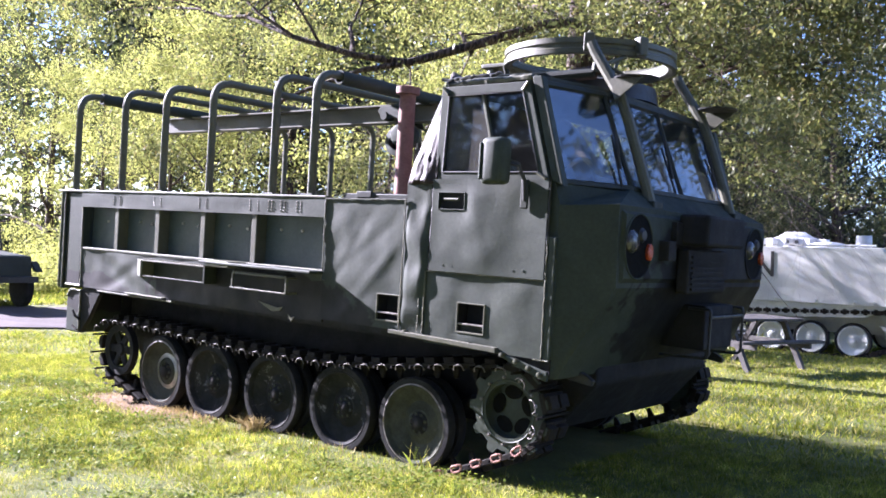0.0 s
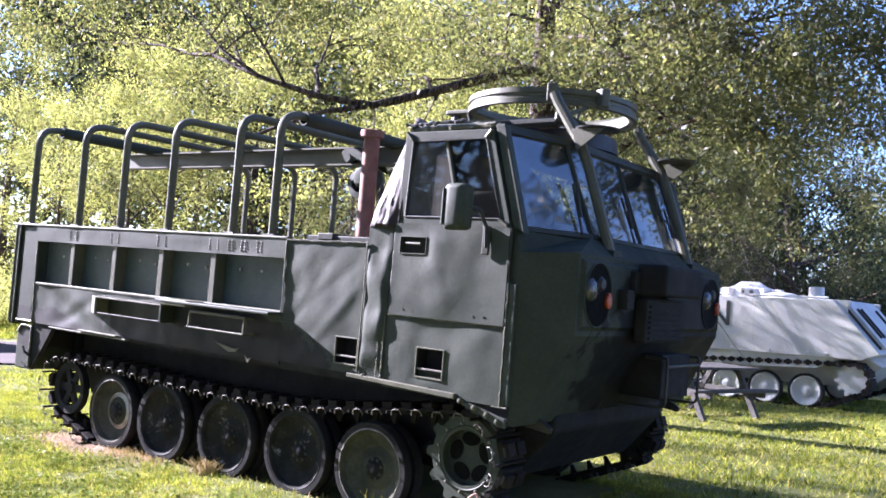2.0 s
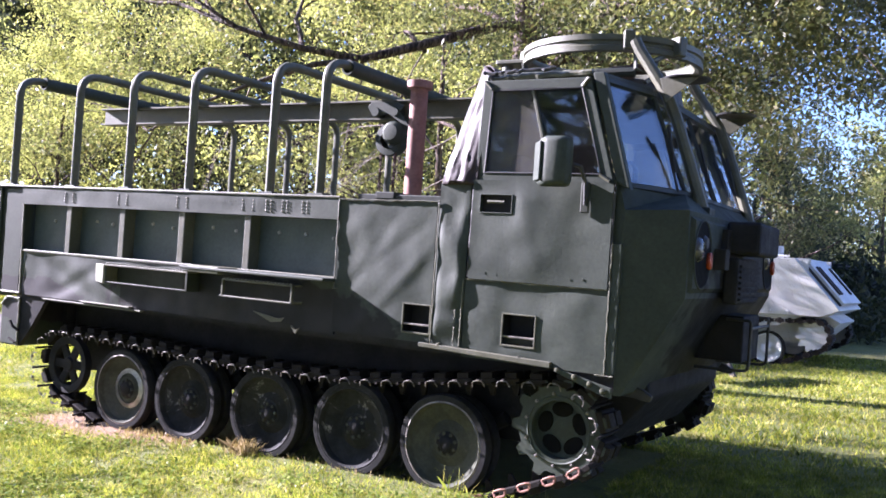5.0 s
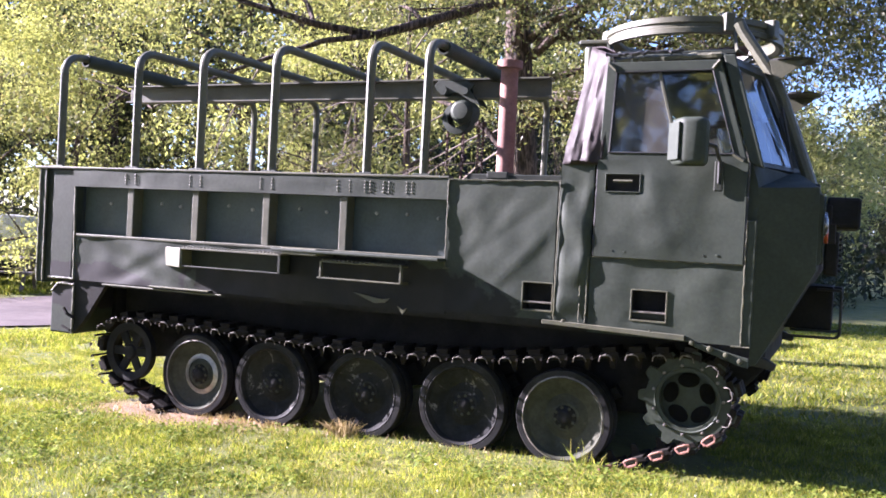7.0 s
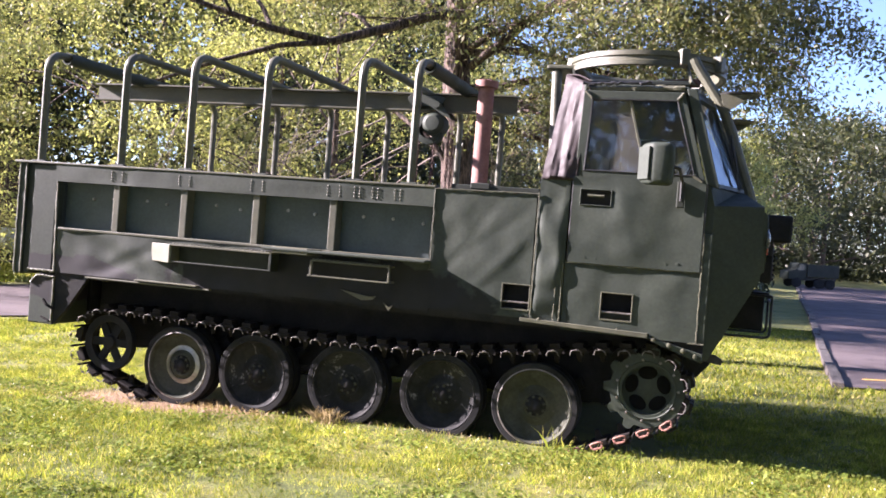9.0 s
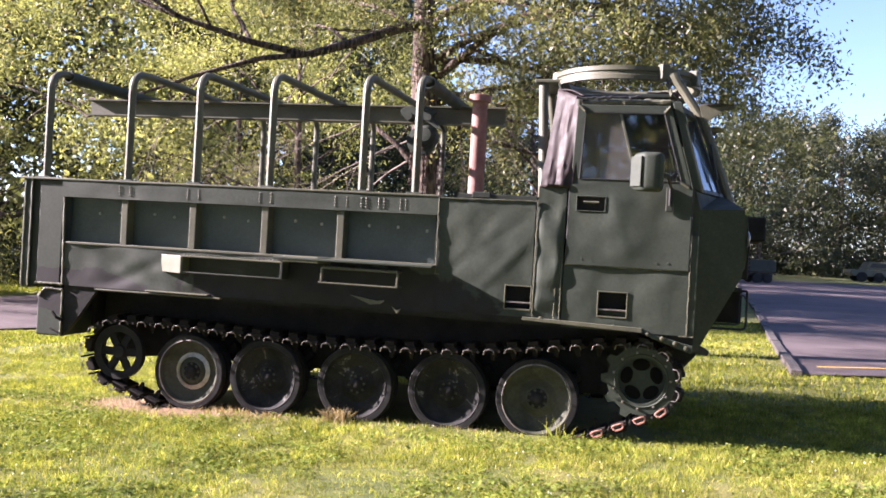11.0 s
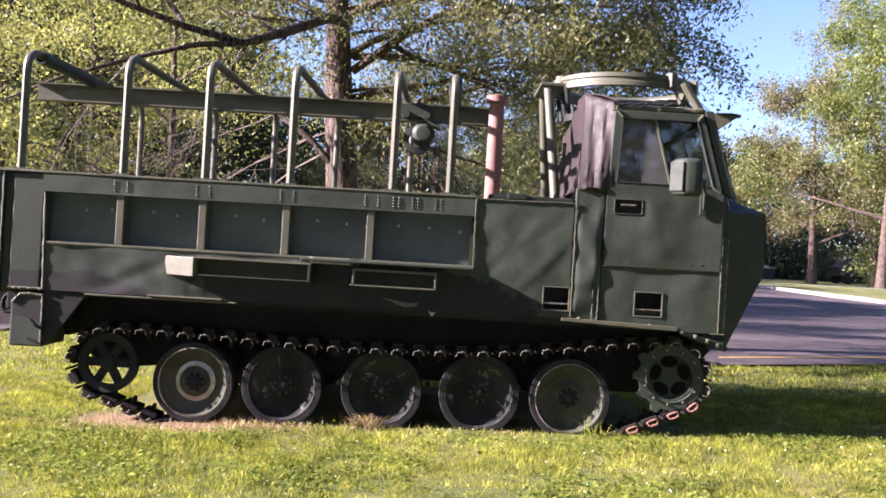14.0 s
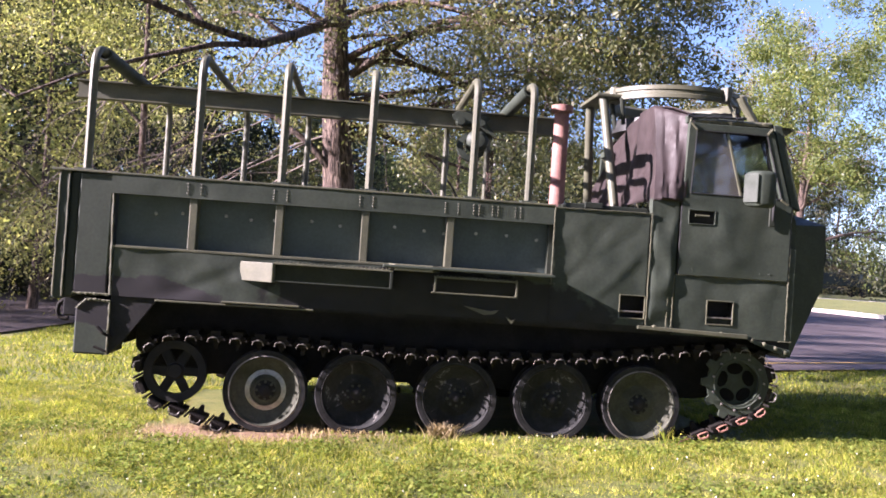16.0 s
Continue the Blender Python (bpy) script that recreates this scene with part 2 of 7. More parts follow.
LEAF_NEAR = leaf_mat("leaves_green", [(0.0, (0.080, 0.092, 0.044)), (0.5, (0.138, 0.148, 0.066)), (0.9, (0.21, 0.205, 0.095)), (1.0, (0.24, 0.185, 0.105))], 0.45, 0.04, 1.1, 0.5, 1.4)
LEAF_DARK = leaf_mat("leaves_dark_green", [(0.0, (0.025, 0.032, 0.018)), (0.6, (0.045, 0.055, 0.027)), (1.0, (0.086, 0.089, 0.042))], 0.4)
LEAF_GOLD = leaf_mat("leaves_yellow_green", [(0.0, (0.21, 0.23, 0.088)), (0.5, (0.305, 0.315, 0.125)), (1.0, (0.39, 0.365, 0.165))], 0.5, 0.03, 0.8, 0.6, 1.3)
LEAF_PARK = leaf_mat("leaves_turning", [(0.0, (0.080, 0.092, 0.036)), (0.6, (0.140, 0.146, 0.058)), (1.0, (0.24, 0.18, 0.09))], 0.4, 0.05, 0.35, 0.45, 1.4)
LEAF_MAPLE = leaf_mat("leaves_fresh_green", [(0.0, (0.085, 0.115, 0.030)), (0.6, (0.155, 0.190, 0.052)), (1.0, (0.25, 0.255, 0.08))], 0.45, 0.04, 0.35, 0.4, 1.5)
LEAF_BROWN = leaf_mat("leaves_pale_brown", [(0.0, (0.13, 0.105, 0.06)), (0.6, (0.21, 0.175, 0.095)), (1.0, (0.31, 0.26, 0.13))], 0.4, 0.03, 0.5, 0.6, 1.3)
GRASS_BLADE = leaf_mat("grass_blades", [(0.0, (0.100, 0.138, 0.018)), (0.45, (0.198, 0.236, 0.034)), (0.85, (0.335, 0.325, 0.064)), (1.0, (0.52, 0.44, 0.18))], 0.35, 0.01, 1.6, 0.36, 1.6, 8.0)
WEED = leaf_mat("broad_lawn_weeds", [(0.0, (0.085, 0.130, 0.022)), (0.6, (0.17, 0.215, 0.040)), (1.0, (0.26, 0.28, 0.065))], 0.35, 0.03, 2.0, 0.5, 1.4)
STRAW = leaf_mat("dry_straw", [(0.0, (0.22, 0.16, 0.08)), (1.0, (0.42, 0.33, 0.19))], 0.2)
PETAL = leaf_mat("clover_flowers", [(0.0, (0.65, 0.65, 0.60)), (1.0, (0.8, 0.8, 0.75))], 0.2)

# lawn: green and yellowish turf with dry bare earth by the tracks
LAWN, nt_, p_, li_ = node_mat("lawn_soil_and_thatch")
lawn_c = ramp_node(nt_, noise_node(nt_, 0.9, 6, 0.65, 0.5), [(0.30, (0.055, 0.075, 0.012)), (0.50, (0.115, 0.125, 0.024)), (0.72, (0.22, 0.19, 0.052))])
lawn_c = mix_node(nt_, 0.7, lawn_c, ramp_node(nt_, noise_node(nt_, 40, 6, 0.7), [(0.3, (0.5, 0.5, 0.5)), (0.7, (1.4, 1.4, 1.3))]), "MULTIPLY")
tc_ = nt_.nodes.new("ShaderNodeTexCoord")
mp_ = nt_.nodes.new("ShaderNodeMapping")
mp_.inputs["Location"].default_value, mp_.inputs["Scale"].default_value = (0.85, -0.10, 0.0), (0.56, 1.25, 0.0)
gr_ = nt_.nodes.new("ShaderNodeTexGradient")
gr_.gradient_type = "SPHERICAL"
li_.new(tc_.outputs["Object"], mp_.inputs[0])
li_.new(mp_.outputs[0], gr_.inputs[0])
bare_ = mix_node(nt_, 0.5, gr_.outputs[0], noise_node(nt_, 3.0, 6, 0.7), "MULTIPLY")
lawn_c = mix_node(nt_, ramp_node(nt_, bare_, [(0.30, (0, 0, 0)), (0.48, (1, 1, 1))]), lawn_c,
                  ramp_node(nt_, noise_node(nt_, 12, 6, 0.7), [(0.3, (0.14, 0.085, 0.050)), (0.7, (0.30, 0.19, 0.115))]))
li_.new(lawn_c, p_.inputs["Base Color"])
p_.inputs["Roughness"].default_value = 0.95
li_.new(bump_node(nt_, noise_node(nt_, 30, 8, 0.75), 0.9, 0.03), p_.inputs["Normal"])


# ---- mesh helpers ----
def world_of(o):
    m = o.matrix_parent_inverse @ o.matrix_basis
    return world_of(o.parent) @ m if o.parent else o.matrix_basis.copy()


def thing(name, at, label, category, group="", kind=""):
    ob = new(name)
    ob.empty_display_size = 0.2
    ob.location = at
    ob.matrix_basis = Matrix.Translation(at)
    return tagged(ob, label, category, group, kind)


def bake(name, bm, material, smooth=False):
    me = bpy.data.meshes.new(name)
    bmesh.ops.recalc_face_normals(bm, faces=bm.faces)
    bm.to_mesh(me)
    bm.free()
    me.materials.append(material)
    if smooth:
        me.shade_smooth()
        me.set_sharp_from_angle(angle=radians(35))
    return me


def put(name, me, parent, m=None, label=""):
    """An object on a mesh, under parent, at the pose m of the world."""
    ob = new(name, me)
    ob.parent = parent
    if parent is not None:
        ob.matrix_parent_inverse = world_of(parent).inverted()
    ob.matrix_basis = m if m is not None else Matrix.Identity(4)
    if label:
        ob["label"] = label
    return ob


def part(name, bm, material, parent, label="", smooth=False):
    return put(name, bake(name, bm, material, smooth), parent, None, label)


def box(bm, x0, x1, y0, y1, z0, z1, bevel=0.0, m=None):
    vs = bmesh.ops.create_cube(bm, size=1)["verts"]
    t = Matrix.Translation(((x0 + x1) / 2, (y0 + y1) / 2, (z0 + z1) / 2)) @ Matrix.Diagonal((abs(x1 - x0), abs(y1 - y0), abs(z1 - z0), 1))
    bmesh.ops.transform(bm, matrix=(m @ t) if m else t, verts=vs)
    if bevel:
        es = list({e for v in vs for e in v.link_edges})
        bmesh.ops.bevel(bm, geom=es, offset=bevel, segments=2, affect="EDGES", profile=0.5)
    return bm


def prism(bm, pts, y0, y1, bevel=0.0, axis="y"):
    """A polygon of (x, z) pushed from y0 to y1 (axis z: of (x, y), from z0 to z1)."""
    def at(p, d):
        return (p[0], d, p[1]) if axis == "y" else ((p[0], p[1], d) if axis == "z" else (d, p[0], p[1]))
    a = [bm.verts.new(at(p, y0)) for p in pts]
    b = [bm.verts.new(at(p, y1)) for p in pts]
    n = len(pts)
    fs = [bm.faces.new(a), bm.faces.new(b[::-1])] + [bm.faces.new((a[i], b[i], b[(i + 1) % n], a[(i + 1) % n])) for i in range(n)]
    if bevel:
        es = list({e for f in fs for e in f.edges})
        bmesh.ops.bevel(bm, geom=es, offset=bevel, segments=2, affect="EDGES", profile=0.5)
    return bm


def tube(bm, pts, radii, n=10, cap=True):
    """A round bar along points; one radius, or one for each point."""
    pts = [Vector(p) for p in pts]
    if isinstance(radii, (int, float)):
        radii = [radii] * len(pts)
    rings, side = [], None
    for i, p in enumerate(pts):
        d = (pts[min(i + 1, len(pts) - 1)] - pts[max(i - 1, 0)]).normalized()
        if side is None:
            side = d.orthogonal().normalized()
        side = (side - d * side.dot(d)).normalized()
        up = d.cross(side)
        rings.append([bm.verts.new(p + radii[i] * (math.cos(2 * math.pi * k / n) * side + math.sin(2 * math.pi * k / n) * up)) for k in range(n)])
    for a, b in zip(rings, rings[1:]):
        for k in range(n):
            bm.faces.new((a[k], a[(k + 1) % n], b[(k + 1) % n], b[k]))
    if cap:
        bm.faces.new(rings[0][::-1])
        bm.faces.new(rings[-1])
    return bm


def lathe(bm, prof, n=32, centre=(0, 0, 0), axis="y"):
    """Turns a profile of (radius, along) about an axis; closed where the radius is 0."""
    rings = []
    for r, d in prof:
        ring = []
        for k in range(n if r > 1e-6 else 1):
            a = 2 * math.pi * k / n
            c, s = r * math.cos(a), r * math.sin(a)
            v = (c, d, s) if axis == "y" else ((c, s, d) if axis == "z" else (d, c, s))
            ring.append(bm.verts.new(Vector(v) + Vector(centre)))
        rings.append(ring)
    for a, b in zip(rings, rings[1:]):
        for k in range(n):
            q = [a[k % len(a)], a[(k + 1) % len(a)], b[(k + 1) % len(b)], b[k % len(b)]]
            q = list(dict.fromkeys(q))
            if len(q) > 2:
                bm.faces.new(q)
    return bm


def arc(p0, p1, p2, n=6):
    """Points of a rounded corner at p1 between p0 and p2."""
    p0, p1, p2 = Vector(p0), Vector(p1), Vector(p2)
    return [(1 - s) ** 2 * p0 + 2 * s * (1 - s) * p1 + s * s * p2 for s in (i / n for i in range(n + 1))]


def dented(bm, x0, x1, z0, z1, y, amount, seed, step=0.03, thick=0.012, creases=(), holes=()):
    """A steel sheet in the xz plane with the shallow dents of long use, cut through at the holes."""
    nx, nz = max(2, int((x1 - x0) / step)), max(2, int((z1 - z0) / step))
    xs, zs = [x0 + (x1 - x0) * i / nx for i in range(nx + 1)], [z0 + (z1 - z0) * k / nz for k in range(nz + 1)]
    for h in holes:
        for e in h[:2]:
            xs[min(range(nx + 1), key=lambda i: abs(xs[i] - e))] = e
        for e in h[2:]:
            zs[min(range(nz + 1), key=lambda k: abs(zs[k] - e))] = e
    grid = []
    for i, x in enumerate(xs):
        col = []
        for k, z in enumerate(zs):
            u, w = i / nx, k / nz
            fall = min(1, 6 * min(u, 1 - u, w, 1 - w) + 0.05)
            for h in holes:
                away = max(h[0] - x, x - h[1], h[2] - z, z - h[3], 0)
                fall = min(fall, away / 0.06)
            d = noise.noise(Vector((x * 2.3, z * 2.3, seed))) * amount + noise.noise(Vector((x * 6.5, z * 6.5, seed + 7))) * amount * 0.35
            for cx, cz, ang, wid, dep in creases:
                q = (x - cx) * math.cos(ang) + (z - cz) * math.sin(ang)
                d += dep * max(0, 1 - abs(q) / wid)
            col.append(bm.verts.new((x, y + d * fall, z)))
        grid.append(col)
    back = [[bm.verts.new((v.co.x, y + thick + amount * 1.6, v.co.z)) for v in (c[0], c[-1])] for c in (grid[0], grid[-1])]
    for i in range(nx):
        for k in range(nz):
            cx, cz = (xs[i] + xs[i + 1]) / 2, (zs[k] + zs[k + 1]) / 2
            if any(h[0] < cx < h[1] and h[2] < cz < h[3] for h in holes):
                continue
            bm.faces.new((grid[i][k], grid[i + 1][k], grid[i + 1][k + 1], grid[i][k + 1]))
    a, b, c, d = back[0][0], back[1][0], back[1][1], back[0][1]
    if not holes:
        bm.faces.new((a, d, c, b))
    bm.faces.new([g[0] for g in grid][::-1] + [a, b])
    bm.faces.new([g[-1] for g in grid] + [c, d])
    bm.faces.new(grid[0] + [d, a])
    bm.faces.new(grid[-1][::-1] + [b, c])
    return bm


def seam(bm, p0, p1, r=0.006, n=14, wob=0.003, seed=0):
    """An uneven weld bead."""
    rnd = random.Random(seed)
    p0, p1 = Vector(p0), Vector(p1)
    pts = [p0.lerp(p1, i / n) + Vector((rnd.uniform(-wob, wob), 0, rnd.uniform(-wob, wob))) for i in range(n + 1)]
    return tube(bm, pts, [r * rnd.uniform(0.7, 1.3) for _ in pts], 6)


def sheet_mesh(name, verts, faces, material, smooth=False):
    me = bpy.data.meshes.new(name)
    me.from_pydata(verts, [], faces)
    me.materials.append(material)
    if smooth:
        me.shade_smooth()
    me.update()
    return me


def quads_mesh(name, co, per, material):
    """A mesh of loose faces, each with `per` corners, from an array of corners."""
    me = bpy.data.meshes.new(name)
    n = len(co)
    me.vertices.add(n)
    me.vertices.foreach_set("co", co.astype(np.float32).ravel())
    me.loops.add(n)
    me.loops.foreach_set("vertex_index", np.arange(n, dtype=np.int32))
    me.polygons.add(n // per)
    me.polygons.foreach_set("loop_start", np.arange(0, n, per, dtype=np.int32))
    me.materials.append(material)
    me.update(calc_edges=True)
    return me


# ---- ground ----
def ground_z(x, y):
    return 0.03 + 0.24 * math.tanh(x / 8) - 0.14 * math.tanh(y / 12) + 0.006 * min(max(0.0, y - 12), 120)


def ground_np(x, y):
    return 0.03 + 0.24 * np.tanh(x / 8) - 0.14 * np.tanh(y / 12) + 0.006 * np.clip(y - 12, 0, 120)


def spaced(reach, n, power):
    return [math.copysign(abs(s) ** power * reach, s) for s in (2 * i / n - 1 for i in range(n + 1))]


gx = spaced(1200, 150, 4.5)
gy = spaced(1200, 150, 4.5)
gv = [(x, y, ground_z(x, y) + 0.012 * noise.noise(Vector((x * 0.9, y * 0.9, 3)))) for y in gy for x in gx]
gf = [(j * len(gx) + i, j * len(gx) + i + 1, (j + 1) * len(gx) + i + 1, (j + 1) * len(gx) + i) for j in range(len(gy) - 1) for i in range(len(gx) - 1)]
ground = put("ground", sheet_mesh("ground", gv, gf, LAWN, True), None)
tagged(ground, "mown lawn with yellowed patches and bare earth", "ground", kind="structure")


def strip(name, left, right, lift, material, rows=40, cols=12):
    """A paved sheet between two polylines, laid on the ground."""
    def along(line, s):
        s *= len(line) - 1
        i = min(int(s), len(line) - 2)
        return Vector(line[i]).lerp(Vector(line[i + 1]), s - i)
    vs = []
    for j in range(rows + 1):
        a, b = along(left, j / rows), along(right, j / rows)
        for i in range(cols + 1):
            p = a.lerp(b, i / cols)
            vs.append((p.x, p.y, ground_z(p.x, p.y) + lift))
    w = cols + 1
    top = [(j * w + i, j * w + i + 1, (j + 1) * w + i + 1, (j + 1) * w + i) for j in range(rows) for i in range(cols)]
    return sheet_mesh(name, vs, top, material)


road = put("road", strip("road", [(-13.5, -9), (-9.8, -1), (-7.9, 3.2), (-6.2, 6.4), (-5.6, 11), (-5.0, 20), (-4, 42)],
                         [(-17, -7), (-13.2, -0.5), (-11.6, 4.6), (-11.7, 8.6), (-11.4, 13), (-11.2, 24), (-11, 42)], 0.03, ASPHALT, 60), None)
tagged(road, "narrow worn asphalt lane curving past the lawn", "road", kind="structure")
LOT_L = [(4.0, 5.1), (4.45, 12.0), (5.0, 20.0), (5.6, 31.0), (6.4, 44.0), (6.9, 52.5)]
LOT_R = [(46.0, 20.5), (46, 24), (46, 29), (46, 36), (46, 45), (46, 52.5)]
lot = put("pavement", strip("pavement", LOT_L, LOT_R, 0.035, ASPHALT, 60, 40), None)
tagged(lot, "wide asphalt parking lot streaked by tree shade", "parking lot", kind="structure")
tagged(put("yellow_line", strip("yellow_line", [(4.30, 6.0), (8, 7.4), (16, 10.5), (46, 22.2)], [(4.32, 6.11), (8, 7.51), (16, 10.61), (46, 22.31)], 0.042, YELLOW, 60, 1), None),
       "worn yellow painted line on asphalt", "road line", kind="structure")

# ---- tracked cargo carrier ----
W = 2.58                              # body width; the near side is y = 0
car = thing("tracked_cargo_carrier", (0, W / 2, 0.0), "dark green army tracked cargo carrier with an open hooped bed", "military vehicle")


def both(y):
    """A depth on the near side and its mirror on the far side."""
    return (y, W - y)


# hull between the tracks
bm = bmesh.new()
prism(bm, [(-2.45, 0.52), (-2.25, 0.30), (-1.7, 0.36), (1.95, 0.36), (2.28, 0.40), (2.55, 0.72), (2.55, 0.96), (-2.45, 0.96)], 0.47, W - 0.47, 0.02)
part("lower_hull", bm, HULL_BLACK, car, "lower hull near-black with soot and painted-in shade")

# side skirts above the tracks, near-black with the shade there painted in
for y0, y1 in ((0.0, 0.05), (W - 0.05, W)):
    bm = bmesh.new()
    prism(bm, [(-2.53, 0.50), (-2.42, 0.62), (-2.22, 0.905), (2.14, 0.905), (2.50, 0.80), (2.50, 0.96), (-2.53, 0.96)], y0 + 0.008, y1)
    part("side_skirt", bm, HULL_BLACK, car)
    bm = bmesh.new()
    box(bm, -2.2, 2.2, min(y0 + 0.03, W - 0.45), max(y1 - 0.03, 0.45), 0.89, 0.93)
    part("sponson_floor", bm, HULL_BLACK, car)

def weld_beads(bm, x, y, out):
    """A short upright row of plug welds."""
    for k in range(4):
        lathe(bm, [(0.0, out * 0.0025), (0.004, out * 0.002), (0.007, 0.0), (0.007, -out * 0.012)], 8, (x, y, 1.690 + 0.022 * k))
    return bm


# cargo bed: near side lower sheet, rail, recessed panels, ribs
for far in (False, True):
    sgn = -1 if far else 1
    base = W if far else 0.0

    def yy(d):
        return base + sgn * d

    def side_box(bm, x0, x1, d0, d1, z0, z1, bevel=0.004):
        return box(bm, x0, x1, min(yy(d0), yy(d1)), max(yy(d0), yy(d1)), z0, z1, bevel)

    bm = bmesh.new()
    if far:
        side_box(bm, -2.53, 0.63, 0, 0.03, 0.93, 1.28)
    else:
        dented(bm, -2.53, 0.64, 0.925, 1.28, -0.006, 0.020, 2.0, 0.03, 0.012,
               [(-0.2, 1.1, 0.5, 0.12, 0.01), (-2.1, 1.15, 1.2, 0.1, 0.012), (-1.9, 1.05, 2.0, 0.07, 0.008)])
    part("lower_side_sheet", bm, GREEN_CAMO_SHADE, car, "dented green lower side sheet", smooth=True)
    bm = bmesh.new()
    if far:
        side_box(bm, -2.575, 0.625, -0.012, 0.03, 1.655, 1.80)
    else:
        dented(bm, -2.575, 0.625, 1.655, 1.795, -0.016, 0.008, 5.0, 0.03, 0.02)
    part("top_rail", bm, GREEN, car, smooth=True)
    bm = bmesh.new()
    side_box(bm, -2.60, 0.63, -0.022, 0.05, 1.790, 1.806)
    part("rail_cap", bm, GREEN_PALE, car)
    bm = bmesh.new()
    side_box(bm, -2.55, 0.63, 0.095, 0.12, 0.95, 1.79)
    part("recessed_side_panel", bm, PANEL_SKYLIT, car, "recessed side panel with bolts, skylight tint painted in")
    bm = bmesh.new()
    side_box(bm, -2.54, 0.634, -0.010, 0.10, 1.268, 1.288)
    part("side_ledge", bm, GREEN_PALE, car)
    bm = bmesh.new()
    side_box(bm, -0.62, 0.634, -0.14, 0.0, 1.258, 1.280, 0.006)
    part("side_shelf", bm, GREEN, car, "jutting shelf along the bed side")
    for x in (-1.995, -1.385, -0.765, -0.14):
        bm = bmesh.new()
        side_box(bm, x - 0.032, x + 0.026, -0.004, 0.10, 1.285, 1.66, 0.006)
        part("side_rib", bm, GREEN_PALE, car)
        for dx in (-0.05, 0.045):
            part("rail_weld", weld_beads(bmesh.new(), x + dx, yy(-0.0175), -sgn), GREEN_PALE, car)
    for x in (0.02, 0.06, 0.16, 0.20, 0.33, 0.37):
        part("rail_weld", weld_beads(bmesh.new(), x, yy(-0.0175), -sgn), GREEN_PALE, car)
    for x in (-2.28, -2.09, -1.78, -1.60, -1.43, -1.16, -0.95, -0.55, -0.33, -0.18, 0.06, 0.29, 0.52):
        bm = bmesh.new()
        lathe(bm, [(0.0, -0.012), (0.010, -0.012), (0.013, 0.0), (0.013, 0.02)], 8, (x, yy(0.093), 1.545 + 0.012 * math.sin(9 * x)))
        part("bolt", bm, EDGE_STEEL, car)
    # rear corner post and tail frame
    bm = bmesh.new()
    side_box(bm, -2.80, -2.565, -0.002, 0.09, 0.925, 1.785, 0.012)
    part("corner_post", bm, GREEN_CAMO_SHADE, car)
    bm = bmesh.new()
    for a, b in (((-2.54, 0.93), (-2.565, 1.78)), ((-2.80, 0.93), (-2.54, 0.93))):
        seam(bm, (a[0], yy(-0.004), a[1]), (b[0], yy(-0.004), b[1]), 0.010, 18, 0.002)
    part("weld_seam", bm, GREEN_PALE, car)
    bm = bmesh.new()
    side_box(bm, -2.865, -2.80, 0.012, 0.07, 0.90, 1.79, 0.01)
    part("tail_frame", bm, GREEN_DARK, car)
    # mudguard box at the tail
    bm = bmesh.new()
    prism(bm, [(-2.77, 0.50), (-2.53, 0.50), (-2.53, 0.89), (-2.70, 0.89), (-2.77, 0.83)], min(yy(0.0), yy(0.42)), max(yy(0.0), yy(0.42)), 0.012)
    part("mudguard", bm, GREEN_CAMO_SHADE, car)
    bm = bmesh.new()
    seam(bm, (-2.535, yy(-0.004), 0.50), (-2.535, yy(-0.004), 0.885), 0.009)
    seam(bm, (-2.535, yy(-0.004), 0.885), (-2.70, yy(-0.004), 0.89), 0.009)
    seam(bm, (-2.70, yy(-0.004), 0.89), (-2.765, yy(-0.004), 0.82), 0.008)
    part("mudguard_rim", bm, GREEN_PALE, car)

bm = bmesh.new()
box(bm, -2.94, -2.866, -0.005, W + 0.005, 0.885, 1.80, 0.01)
gate = part("tailgate", bm, GREEN, car, "green tailgate closing the bed")
for y in (-0.005, W + 0.005):
    bm = bmesh.new()
    seam(bm, (-2.935, y, 0.90), (-2.935, y, 1.79), 0.008)
    seam(bm, (-2.872, y, 0.90), (-2.872, y, 1.79), 0.008)
    part("tailgate_edge", bm, GREEN_PALE, gate)
bm = bmesh.new()
box(bm, -2.99, -2.6, -0.02, W + 0.02, 1.79, 1.808, 0.004)
box(bm, -2.6, -2.55, 0.05, W - 0.05, 1.79, 1.806, 0.004)
part("tail_cap", bm, GREEN_PALE, car)
bm = bmesh.new()
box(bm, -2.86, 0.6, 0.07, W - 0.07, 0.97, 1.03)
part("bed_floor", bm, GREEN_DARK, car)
bm = bmesh.new()
tube(bm, arc((-2.9, 0.35, 0.86), (-3.0, 0.35, 0.86), (-3.0, 0.35, 0.78), 5) + arc((-3.0, 0.35, 0.76), (-2.99, 0.35, 0.70), (-2.92, 0.35, 0.72), 5), 0.018, 8)
part("tow_hook", bm, STEEL, car)
bm = bmesh.new()
box(bm, -2.95, -2.55, 0.3, 0.42, 0.74, 0.9, 0.01)
box(bm, -2.95, -2.55, W - 0.42, W - 0.3, 0.74, 0.9, 0.01)
box(bm, -2.86, -2.5, 0.42, W - 0.42, 0.55, 0.95, 0.01)
part("tail_beam", bm, HULL_BLACK, car)
# latches on the mudguard
bm = bmesh.new()
tube(bm, [(-2.60, -0.03, 0.70), (-2.56, -0.035, 0.66), (-2.50, -0.02, 0.63)], 0.012, 8)
tube(bm, [(-2.62, -0.02, 0.56), (-2.54, -0.02, 0.53)], 0.009, 8)
part("latch", bm, STEEL, car)

